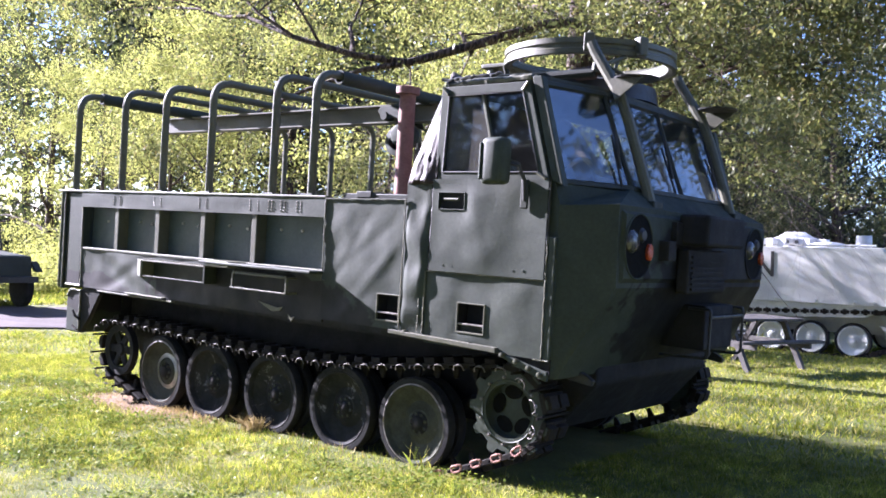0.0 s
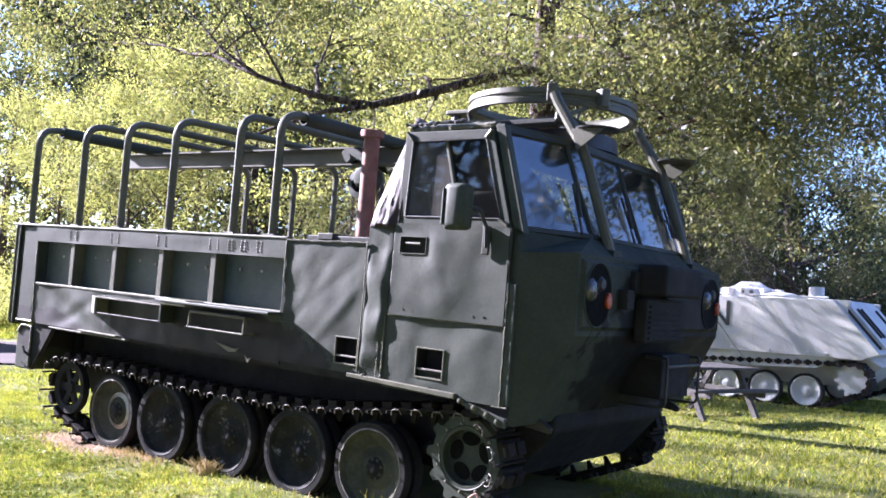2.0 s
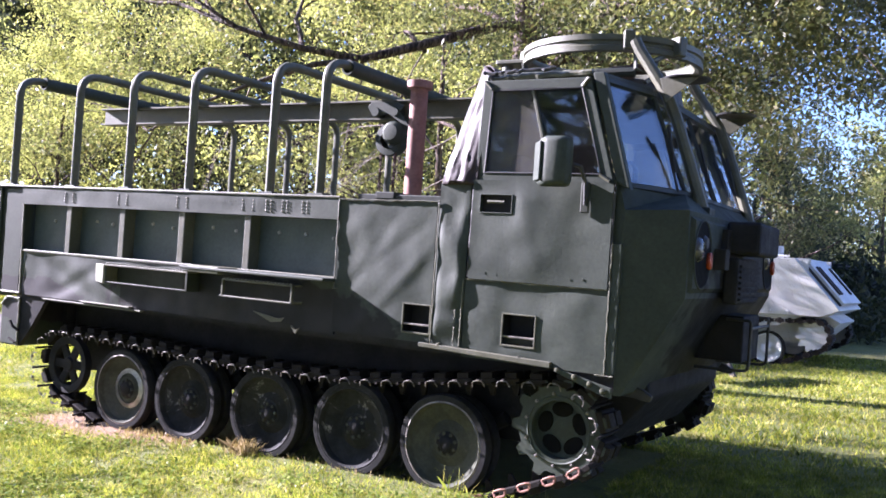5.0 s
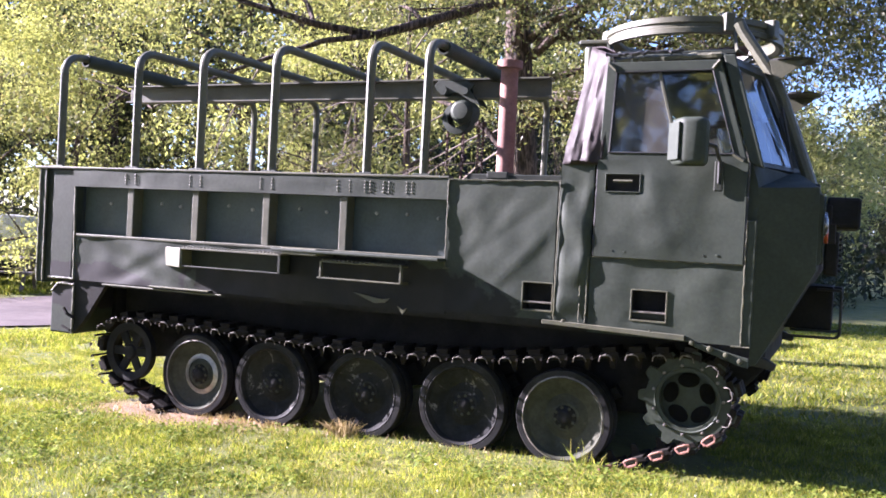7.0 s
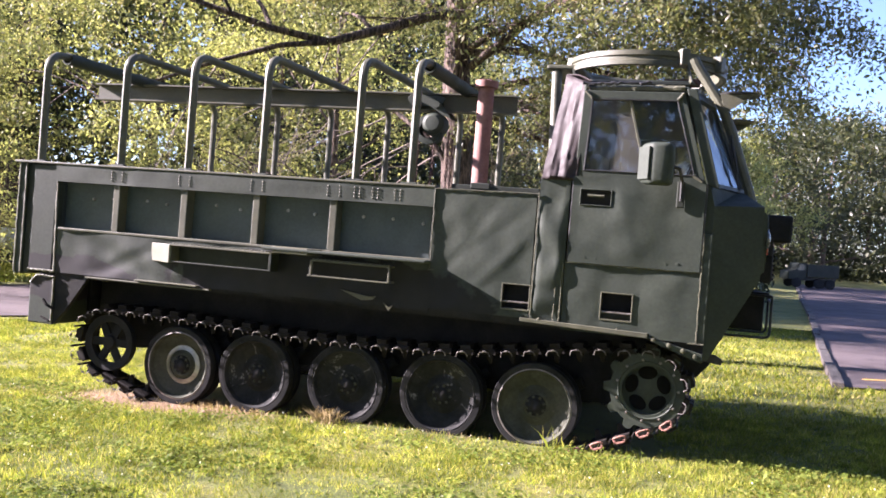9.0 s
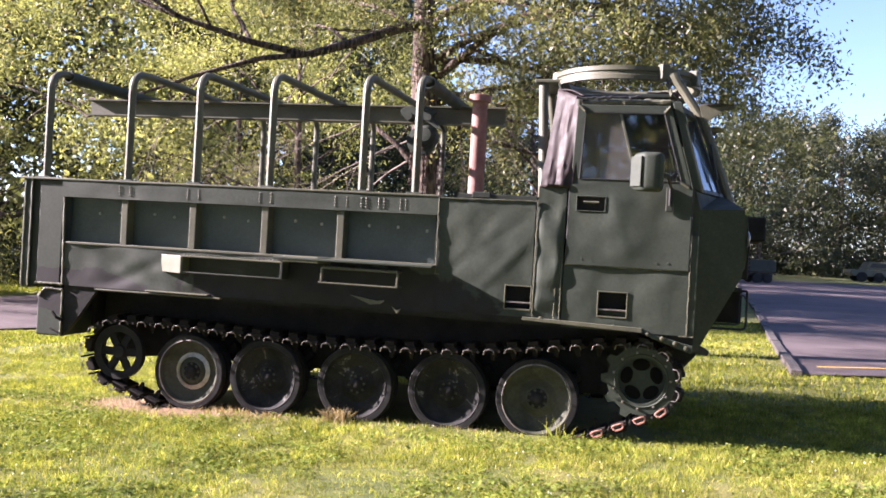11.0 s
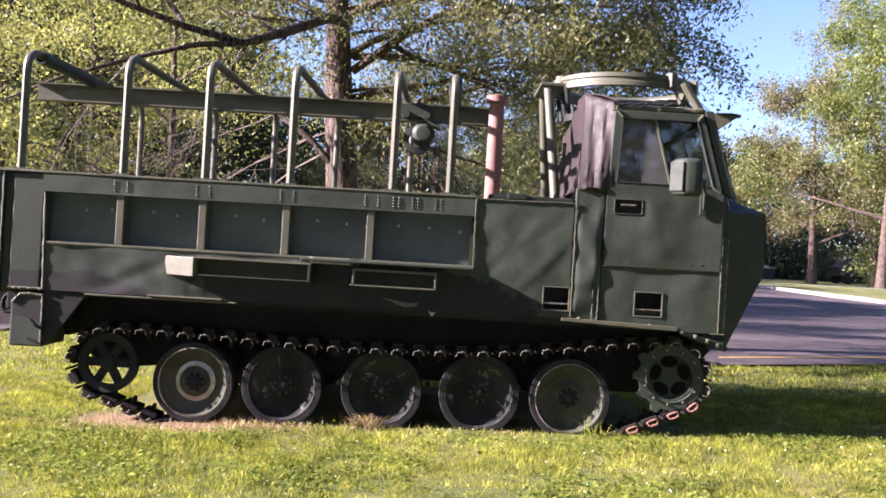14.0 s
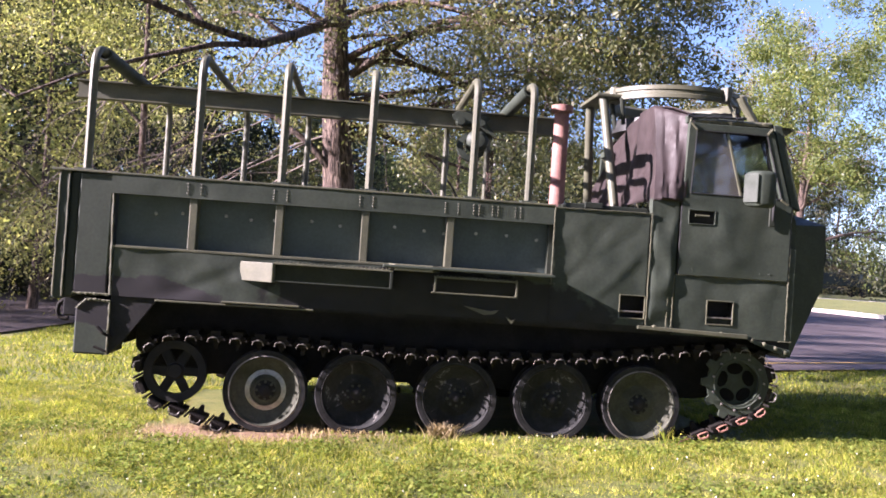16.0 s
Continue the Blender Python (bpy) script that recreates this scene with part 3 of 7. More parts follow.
# folding steps on the near side
# pale paint adds the sunlight on this slanted face
bm = bmesh.new()
prism(bm, [(-1.645, -0.004), (-1.40, -0.135), (-1.385, -0.125), (-1.39, -0.004)], 1.095, 1.232, 0.003, axis="z")
part("step_end_plate", bm, GREEN_PALE, car, "angled step end plate, painted pale for its sunlit face")
bm = bmesh.new()
box(bm, -1.40, -0.545, -0.13, 0.0, 1.226, 1.238, 0.002)
for i in range(28):
    box(bm, -1.38 + i * 0.03, -1.366 + i * 0.03, -0.128, -0.118, 1.236, 1.250, 0.002)
part("step_tread", bm, GREEN_PALE, car, "toothed grip tread")
bm = bmesh.new()
box(bm, -1.40, -0.545, -0.128, -0.112, 1.10, 1.112, 0.003)
box(bm, -0.565, -0.545, -0.128, 0.0, 1.10, 1.23, 0.003)
box(bm, -1.40, -0.545, -0.012, 0.0, 1.10, 1.23)
part("step_frame", bm, GREEN_DARK, car)
bm = bmesh.new()
prism(bm, [(-0.58, -0.004), (-0.54, -0.135), (-0.26, -0.135), (-0.20, -0.004)], 1.240, 1.288, 0.006, axis="z")
part("step_bracket", bm, GREEN_PALE, car)
bm = bmesh.new()
box(bm, -0.24, 0.368, -0.11, -0.01, 1.204, 1.216, 0.003)
for i in range(19):
    box(bm, -0.228 + i * 0.032, -0.213 + i * 0.032, -0.11, -0.10, 1.214, 1.226, 0.002)
part("step_tread", bm, GREEN_PALE, car, "toothed grip tread")
bm = bmesh.new()
for x in (-0.236, 0.362):
    box(bm, x - 0.008, x + 0.008, -0.11, -0.09, 1.093, 1.214, 0.003)
    box(bm, x - 0.006, x + 0.006, -0.10, 0.0, 1.093, 1.108, 0.002)
box(bm, -0.26, 0.37, -0.11, -0.098, 1.093, 1.105, 0.003)
part("step_frame", bm, GREEN_PALE, car)
# torn lower lips of the side sheet
bm = bmesh.new()
prism(bm, [(-0.02, 1.015), (0.19, 0.985), (0.25, 0.995), (0.22, 0.965), (0.14, 0.955)], -0.03, -0.02)
prism(bm, [(0.31, 0.95), (0.35, 0.90), (0.38, 0.94), (0.35, 0.925)], -0.03, -0.02)
part("torn_lip", bm, GREEN_PALE, car)
bm = bmesh.new()
box(bm, -2.22, -1.1, -0.03, 0.02, 0.905, 0.917, 0.003)
box(bm, -1.75, -1.2, -0.05, 0.02, 0.925, 0.937, 0.003)
part("skirt_lip", bm, GREEN_PALE, car)

# engine side panel, door pillar, lower door panel
bm = bmesh.new()
dented(bm, 0.63, 1.362, 0.945, 1.785, -0.012, 0.013, 11.0, 0.025, 0.012,
       [(1.15, 1.32, -0.78, 0.06, -0.005), (0.90, 1.45, -0.60, 0.05, 0.002), (1.24, 1.62, -0.95, 0.05, 0.002)], [(1.160, 1.350, 1.0, 1.168)])
part("engine_side_panel", bm, GREEN_CAMO_SHADE, car, "dented green engine side panel", smooth=True)
bm = bmesh.new()
dented(bm, 1.366, 1.570, 0.945, 1.905, -0.010, 0.046, 17.0, 0.02, 0.012)
part("door_pillar", bm, GREEN, car, "crumpled green pillar beside the door", smooth=True)
bm = bmesh.new()
dented(bm, 1.575, 2.452, 0.895, 1.345, -0.012, 0.014, 23.0, 0.025, 0.012, (), [(1.832, 2.034, 0.993, 1.168)])
part("lower_door_panel", bm, GREEN, car, smooth=True)
bm = bmesh.new()
box(bm, 0.63, 2.50, W - 0.03, W, 0.93, 1.92, 0.006)
part("far_side_panel", bm, GREEN, car)
# weld beads in pale paint, which draws the lit lines along panel edges
for k, (a, b) in enumerate((((0.628, 1.22), (0.628, 1.785)), ((0.628, 1.785), (1.362, 1.790)), ((1.364, 0.95), (1.364, 1.80)), ((1.560, 0.95), (1.560, 1.345)),
                            ((1.575, 1.349), (2.45, 1.349)), ((2.452, 0.895), (2.452, 1.60)), ((1.52, 0.95), (1.52, 1.30)), ((2.40, 0.893), (2.50, 0.893)), ((0.62, 1.218), (0.66, 1.218)))):
    bm = bmesh.new()
    seam(bm, (a[0], -0.018, a[1]), (b[0], -0.018, b[1]), 0.0045, 30, 0.0025, k)
    part("weld_seam", bm, GREEN_PALE, car, "weld seam painted pale for its lit edge")
bm = bmesh.new()
prism(bm, [(1.30, 0.925), (1.30, 0.95), (2.15, 0.93), (2.15, 0.898)], -0.045, 0.0, 0.003)
part("skirt_rail", bm, GREEN_PALE, car)
bm = bmesh.new()
prism(bm, [(2.14, 0.91), (2.50, 0.83), (2.50, 0.775), (2.44, 0.79), (2.20, 0.87)], -0.022, 0.0, 0.004)
part("bolted_strip", bm, GREEN, car)
for x, z in ((1.43, 0.945), (1.95, 0.925), (2.19, 0.893), (2.29, 0.867), (2.38, 0.84), (2.455, 0.812)):
    bm = bmesh.new()
    lathe(bm, [(0.0, -0.016), (0.012, -0.014), (0.017, 0.0), (0.017, 0.012)], 8, (x, -0.03, z))
    part("bolt", bm, GREEN_PALE, car)


def side_well(bm, x0, x1, z0, z1, y, deep):
    """An open-fronted sheet-metal well let into a side panel."""
    box(bm, x0 - 0.004, x1 + 0.004, y + deep, y + deep + 0.004, z0 - 0.004, z1 + 0.004)
    for b in ((x0 - 0.006, x0, z0 - 0.004, z1 + 0.004), (x1, x1 + 0.006, z0 - 0.004, z1 + 0.004), (x0, x1, z1, z1 + 0.006), (x0, x1, z0 - 0.006, z0)):
        box(bm, b[0], b[1], y + 0.003, y + deep, b[2], b[3])


def vent(x0, x1, z0, z1):
    """A step pocket in the side: well with its shade painted in, rim and rung."""
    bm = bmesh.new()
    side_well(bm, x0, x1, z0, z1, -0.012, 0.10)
    p = part("step_pocket", bm, HULL_BLACK, car, "recessed step pocket with near-black painted-in shade")
    bm = bmesh.new()
    for b in ((x0 - 0.006, x0 + 0.003, z0 - 0.006, z1 + 0.005), (x1 - 0.003, x1 + 0.006, z0 - 0.006, z1 + 0.005), (x0, x1, z1 - 0.003, z1 + 0.006), (x0, x1, z0 - 0.008, z0 + 0.003)):
        box(bm, b[0], b[1], -0.018, -0.004, b[2], b[3], 0.002)
    part("pocket_rim", bm, GREEN_PALE, p)
    bm = bmesh.new()
    box(bm, x0, x1, -0.012, 0.012, z0 + 0.042, z0 + 0.054, 0.003)
    part("rung", bm, CLIP_STEEL, p)


vent(1.160, 1.350, 1.0, 1.168)
vent(1.832, 2.034, 0.993, 1.168)

# deck behind the cab with hatch boards
bm = bmesh.new()
box(bm, 0.60, 1.62, 0.0, W, 1.765, 1.785)
part("engine_deck", bm, GREEN, car)
bm = bmesh.new()
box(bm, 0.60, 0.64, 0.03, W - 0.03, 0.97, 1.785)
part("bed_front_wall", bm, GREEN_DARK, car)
bm = bmesh.new()
box(bm, 0.72, 1.35, 0.05, 0.34, 1.787, 1.830, 0.006)
box(bm, 0.86, 1.00, 0.04, 0.36, 1.800, 1.845, 0.006)
part("deck_hatch", bm, GREEN_DARK, car)

# nose
bm = bmesh.new()
rows = [[(2.49, 0.012), (2.53, 0.035), (2.53, W - 0.035), (2.49, W - 0.012), 0.79],
        [(2.50, 0.010), (2.835, 0.155), (2.835, W - 0.155), (2.50, W - 0.010), 1.36],
        [(2.50, 0.010), (2.835, 0.155), (2.835, W - 0.155), (2.50, W - 0.010), 1.785],
        [(2.46, 0.010), (2.66, 0.56), (2.66, W - 0.56), (2.46, W - 0.010), 1.925]]
rings = []
for r in rows:
    z = r[-1]
    ring = [bm.verts.new((x, y, z)) for x, y in r[:4]] + [bm.verts.new((2.44, W - 0.01, z)), bm.verts.new((2.44, 0.01, z))]
    rings.append(ring)
for a, b in zip(rings, rings[1:]):
    for k in range(6):
        bm.faces.new((a[k], a[(k + 1) % 6], b[(k + 1) % 6], b[k]))
bm.faces.new(rings[0][::-1])
bm.faces.new(rings[-1])
bmesh.ops.bevel(bm, geom=[e for e in bm.edges if abs(e.verts[0].co.x - 2.835) < 0.01 and abs(e.verts[1].co.x - 2.835) < 0.01], offset=0.03, segments=4, affect="EDGES")
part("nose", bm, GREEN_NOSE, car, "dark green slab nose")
bm = bmesh.new()
box(bm, 2.455, 2.505, -0.016, 0.02, 0.90, 1.60, 0.006)
part("corner_strap", bm, GREEN, car)

# headlamp wells, lamps and front fittings
for y in (0.35, W - 0.38):
    # flat black disc on the solid nose: the well's shade is only painted
    bm = bmesh.new()
    prism(bm, [(y + 0.168 * math.cos(a), 1.575 + 0.185 * math.sin(a)) for a in (2 * math.pi * k / 32 for k in range(32))], 2.830, 2.838, axis="x")
    lamps = part("lamp_well", bm, PIT, car, "flat black disc for the shaded headlamp well")
    bm = bmesh.new()
    tube(bm, [(2.838, y + 0.172 * math.cos(a), 1.575 + 0.189 * math.sin(a)) for a in (2 * math.pi * k / 32 for k in range(33))], 0.006, 6, False)
    part("well_rim", bm, GREEN_NOSE, lamps)
    bm = bmesh.new()
    lathe(bm, [(0.0, 0.030), (0.04, 0.026), (0.062, 0.012), (0.070, 0.0)], 20, (2.837, y - 0.085, 1.60), axis="x")
    part("headlamp", bm, CHROME, lamps, "round glass headlamp", smooth=True)
    bm = bmesh.new()
    lathe(bm, [(0.0, 0.020), (0.03, 0.018), (0.045, 0.0)], 16, (2.837, y + 0.03, 1.64), axis="x")
    part("blackout_lamp", bm, BLACK, lamps, smooth=True)
    bm = bmesh.new()
    prism(bm, [(y + 0.115 + 0.034 * math.cos(a), 1.545 + 0.05 * math.sin(a)) for a in (2 * math.pi * k / 16 for k in range(16))], 2.837, 2.862, 0.008, axis="x")
    part("turn_signal", bm, ORANGE, lamps, "orange lens")
# box, grille, socket and winch near-black: the front's shade is painted in
bm = bmesh.new()
box(bm, 2.836, 3.035, 0.87, 1.47, 1.60, 1.795, 0.02)
part("front_stowage_box", bm, HULL_BLACK, car, "dark box on the nose")
bm = bmesh.new()
box(bm, 2.836, 2.92, 0.87, 1.47, 1.30, 1.58, 0.015)
for k in range(7):
    box(bm, 2.92, 2.935, 0.90, 1.44, 1.325 + 0.033 * k, 1.340 + 0.033 * k)
part("front_grille", bm, HULL_BLACK, car)
bm = bmesh.new()
box(bm, 2.80, 2.90, 0.62, 0.72, 1.50, 1.62, 0.006)
box(bm, 2.83, 2.87, 0.78, 0.92, 1.60, 1.74, 0.006)
part("front_socket", bm, HULL_BLACK, car)
bm = bmesh.new()
for y in (1.18, 1.74):
    tube(bm, [(2.80, y, 1.20), (2.93, y, 1.20)] + arc((2.94, y, 1.20), (2.952, y, 1.20), (2.952, y, 1.17), 4) + arc((2.952, y, 0.93), (2.952, y, 0.885), (2.91, y, 0.885), 4) + [(2.62, y, 0.88)], 0.010, 8)
tube(bm, [(2.952, 1.18, 1.15), (2.952, 1.74, 1.15)], 0.010, 8)
part("front_step_frame", bm, BLACK, car)
bm = bmesh.new()
box(bm, 2.58, 2.90, 1.22, 1.70, 0.93, 1.22, 0.01)
part("winch_housing", bm, HULL_BLACK, car)
for y in (0.30, W - 0.30):
    bm = bmesh.new()
    prism(bm, [(2.45, 0.76), (2.50, 0.83), (2.58, 0.805), (2.63, 0.775), (2.62, 0.74), (2.55, 0.75)], y - 0.02, y + 0.02, 0.008)
    part("tow_lug", bm, BLACK, car)

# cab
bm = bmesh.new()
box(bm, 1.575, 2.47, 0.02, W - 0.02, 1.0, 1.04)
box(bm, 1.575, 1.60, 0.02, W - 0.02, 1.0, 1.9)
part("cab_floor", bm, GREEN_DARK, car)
bm = bmesh.new()
prism(bm, [(1.60, 2.495), (2.275, 2.495), (2.29, 2.545), (1.60, 2.56)], 0.03, W - 0.03, 0.012)
part("cab_roof", bm, GREEN, car)
for y0, y1 in ((-0.004, 0.045), (W - 0.045, W + 0.004)):
    ym = (y0 + y1) / 2
    bm = bmesh.new()
    if y0 < 0:
        dented(bm, 1.592, 2.440, 1.352, 1.925, -0.024, 0.013, 31.0, 0.025, 0.03, [(2.0, 1.5, 0.3, 0.15, -0.006)], [(1.645, 1.845, 1.740, 1.840)])
    else:
        box(bm, 1.592, 2.440, y0, y1, 1.352, 1.925, 0.006)
    door = part("cab_door", bm, GREEN, car, "green steel cab door with slanted window", smooth=True)
    bm = bmesh.new()
    f = [((1.590, 1.915), (1.612, 2.500), (1.668, 2.445), (1.648, 1.965)), ((1.612, 2.500), (2.262, 2.500), (2.222, 2.445), (1.668, 2.445)),
         ((2.262, 2.500), (2.437, 1.915), (2.362, 1.965), (2.222, 2.445)), ((1.590, 1.915), (1.648, 1.965), (2.362, 1.965), (2.437, 1.915))]
    for q in f:
        prism(bm, list(q), y0 - 0.010, y1 - 0.01, 0.004)
    part("window_frame", bm, GREEN, door)
    bm = bmesh.new()
    prism(bm, [(1.644, 1.96), (1.664, 2.450), (1.912, 2.450), (2.050, 1.96)], ym - 0.012, ym - 0.008)
    part("sliding_pane", bm, GLASS_DUSTY, door, "dusty sliding window pane").visible_shadow = False
    bm = bmesh.new()
    prism(bm, [(2.054, 1.96), (1.916, 2.450), (2.226, 2.450), (2.366, 1.96)], ym - 0.002, ym + 0.002)
    part("front_pane", bm, GLASS if y0 < 0 else GLASS_DUSTY, door, "clear window pane" if y0 < 0 else "dusty window pane").visible_shadow = False
    bm = bmesh.new()
    prism(bm, [(2.043, 1.965), (1.906, 2.447), (1.924, 2.447), (2.061, 1.965)], ym - 0.022, ym + 0.004, 0.003)
    part("pane_divider", bm, GREEN_PALE, door)
    for a, b in (((1.668, 2.450), (1.622, 2.495)), ((2.220, 2.450), (2.256, 2.495)), ((2.355, 1.965), (2.415, 1.93))):
        bm = bmesh.new()
        tube(bm, [(a[0], y0 - 0.016, a[1]), (b[0], y0 - 0.016, b[1])], 0.010, 6)
        part("frame_corner", bm, GREEN_PALE, door)
    bm = bmesh.new()
    if y0 < 0:
        side_well(bm, 1.645, 1.845, 1.740, 1.840, -0.024, 0.022)
    else:
        box(bm, 1.645, 1.845, y1, y1 + 0.003, 1.740, 1.840)
    # handle well near-black too, the hollow's shade put into the paint
    part("handle_well", bm, HULL_BLACK, door)
    bm = bmesh.new()
    tube(bm, [(1.69, y0 - 0.022, 1.80), (1.80, y0 - 0.022, 1.80)], 0.009, 8)
    part("door_handle", bm, GREEN_PALE, door)
    bm = bmesh.new()
    for b in ((1.640, 1.646, 1.735, 1.845), (1.844, 1.850, 1.735, 1.845), (1.645, 1.845, 1.734, 1.740), (1.645, 1.845, 1.839, 1.845)):
        box(bm, b[0], b[1], y0 - 0.026, y0 + 0.005, b[2], b[3], 0.002)
    part("handle_rim", bm, GREEN, door)
    # black strips painted where the gaps beside the door lie in shade
    bm = bmesh.new()
    seam(bm, (1.585, y0 - 0.012, 1.36), (1.590, y0 - 0.012, 1.92), 0.006, 20, 0.001)
    part("door_edge", bm, BLACK, door, "black strip for the shaded gap along the door edge")
    bm = bmesh.new()
    seam(bm, (2.447, y0 - 0.012, 1.36), (2.447, y0 - 0.012, 1.92), 0.006, 20, 0.001)
    part("door_edge", bm, BLACK, door, "black strip for the shaded gap along the door edge")
    for k in range(9 if y0 < 0 else 0):
        bm = bmesh.new()
        lathe(bm, [(0.0, -0.0012), (0.007, -0.001), (0.009, 0.004)], 8, (1.70 + 0.075 * k, -0.0245, 1.392 + 0.004 * math.sin(5 * k)))
        part("rivet", bm, GREEN, door)
    bm = bmesh.new()
    tube(bm, [(1.650, y0 - 0.008, 1.968), (1.670, y0 - 0.008, 2.443), (2.220, y0 - 0.008, 2.443), (2.360, y0 - 0.008, 1.968), (1.650, y0 - 0.008, 1.968)], 0.007, 6)
    part("window_gasket", bm, BLACK, door)
    # front pillar from door to windshield
    bm = bmesh.new()
    prism(bm, [(2.445, 1.925), (2.270, 2.53), (2.335, 2.53), (2.525, 1.89)], y0 + 0.002, y1 + 0.01, 0.006)
    part("front_pillar", bm, GREEN, car)
bm = bmesh.new()
seam(bm, (1.62, 0.02, 2.515), (2.26, 0.02, 2.53), 0.018, 24, 0.003)
seam(bm, (1.62, 0.05, 2.53), (2.24, 0.05, 2.545), 0.014, 24, 0.004, 4)
part("roof_gutter", bm, GREEN_PALE, car)

# windshield: four slanted panes
top_line = [(2.29, 0.06), (2.43, 0.56), (2.43, W / 2), (2.43, W - 0.56), (2.29, W - 0.06)]
foot_line = [(2.46, 0.06), (2.66, 0.56), (2.66, W / 2), (2.66, W - 0.56), (2.46, W - 0.06)]
ZT, ZF = 2.50, 1.92
bm = bmesh.new()
for i in range(5):
    a, b = Vector((*foot_line[i], ZF)), Vector((*top_line[i], ZT))
    tube(bm, [a, b], 0.017, 6)
for line, z in ((top_line, ZT), (foot_line, ZF)):
    for i in range(4):
        tube(bm, [(*line[i], z), (*line[i + 1], z)], 0.024, 6)
part("windshield_frame", bm, GREEN_DARK, car)
bm = bmesh.new()
vs = [bm.verts.new((x, y, 2.52)) for x, y in top_line] + [bm.verts.new((2.2, W - 0.04, 2.52)), bm.verts.new((2.2, 0.04, 2.52))]
fs = bm.faces.new(vs)
ex = bmesh.ops.extrude_face_region(bm, geom=[fs])
bmesh.ops.translate(bm, vec=(0, 0, 0.025), verts=[v for v in ex["geom"] if isinstance(v, bmesh.types.BMVert)])
part("windshield_visor", bm, GREEN_DARK, car)
for i in range(4):
    bm = bmesh.new()
    q = [Vector((*foot_line[i], ZF)), Vector((*foot_line[i + 1], ZF)), Vector((*top_line[i + 1], ZT)), Vector((*top_line[i], ZT))]
    c = sum(q, Vector()) / 4
    n = (q[1] - q[0]).cross(q[3] - q[0]).normalized() * 0.003
    q = [c + (p - c) * 0.985 for p in q]
    a, b = [bm.verts.new(p - n) for p in q], [bm.verts.new(p + n) for p in q]
    bm.faces.new(a[::-1]), bm.faces.new(b)
    for k in range(4):
        bm.faces.new((a[k], a[(k + 1) % 4], b[(k + 1) % 4], b[k]))
    part("windshield_pane", bm, GLASS_SHIELD, car, "slanted windshield pane").visible_shadow = False
    bm = bmesh.new()
    mid = q[0].lerp(q[1], 0.84) + Vector((0.02, -0.01, 0.0))
    up = mid + (q[3] - q[0]) * 0.55
    tube(bm, [mid, up], 0.008, 6)
    tube(bm, [mid.lerp(up, 0.35) + Vector((0.012, 0, 0)), up + Vector((0.012, 0, 0.06))], 0.011, 6)
    part("wiper", bm, BLACK, car)

# inside the cab
for y in (0.55, W - 0.55):
    bm = bmesh.new()
    box(bm, 1.66, 2.06, y - 0.24, y + 0.24, 1.42, 1.54, 0.04)
    seat = part("cab_seat", bm, SEAT, car, "pale worn cab seat")
    bm = bmesh.new()
    box(bm, 1.63, 1.72, y - 0.23, y + 0.23, 1.55, 2.12, 0.04)
    part("backrest", bm, SEAT, seat)
bm = bmesh.new()
pts = [(2.27 + 0.06 * math.sin(a), 0.55 + 0.21 * math.cos(a), 1.90 + 0.20 * math.sin(a)) for a in (2 * math.pi * k / 20 for k in range(21))]
tube(bm, pts, 0.014, 8, False)
tube(bm, [(2.27, 0.55, 1.90), (2.40, 0.55, 1.5)], 0.02, 8)
part("steering_wheel", bm, BLACK, car)
bm = bmesh.new()
box(bm, 2.34, 2.45, 0.1, W - 0.1, 1.55, 1.86, 0.02)
part("dashboard", bm, GREEN_DARK, car)

# canvas cover over the back of the cab
bm = bmesh.new()
ny, nz = 72, 30


def cover_top(y):
    line = [(0.0, 2.60), (0.31, 2.665), (0.75, 2.63), (1.2, 2.54), (1.7, 2.33), (2.15, 2.05), (2.6, 1.98)]
    for (a, za), (b, zb) in zip(line, line[1:]):
        if y <= b:
            return za + (zb - za) * (y - a) / (b - a)
    return line[-1][1]


rows = []
for i in range(ny + 1):
    v = i / ny
    col = []
    for k in range(nz + 1):
        s = k / nz
        y = -0.012 + 0.32 * s ** 1.3 + v * (W - 0.05 - 0.32 * s ** 1.3)
        z = 1.895 + (cover_top(y) - 1.895) * s
        x = 1.372 + 0.05 * s + 0.03 * math.sin(math.pi * s) * math.sin(1.3 * y)
        fold = 0.012 * math.sin(15 * y + 6 * z + 2.2 * noise.noise(Vector((y * 2, z * 2, 4)))) + 0.028 * noise.noise(Vector((y * 2.6, z * 1.3, 9)))
        fold += 0.016 * math.sin(34 * (z - 1.9) + 9 * y) * max(0, 1 - 3.0 * (z - 1.9))
        col.append(bm.verts.new((x + fold * min(1, 5 * v + 0.2), y, z)))
    rows.append(col)
for a, b in zip(rows, rows[1:]):
    for k in range(nz):
        bm.faces.new((a[k], b[k], b[k + 1], a[k + 1]))
# near flap, creased between the tall back corner and the door frame
prev = rows[0]
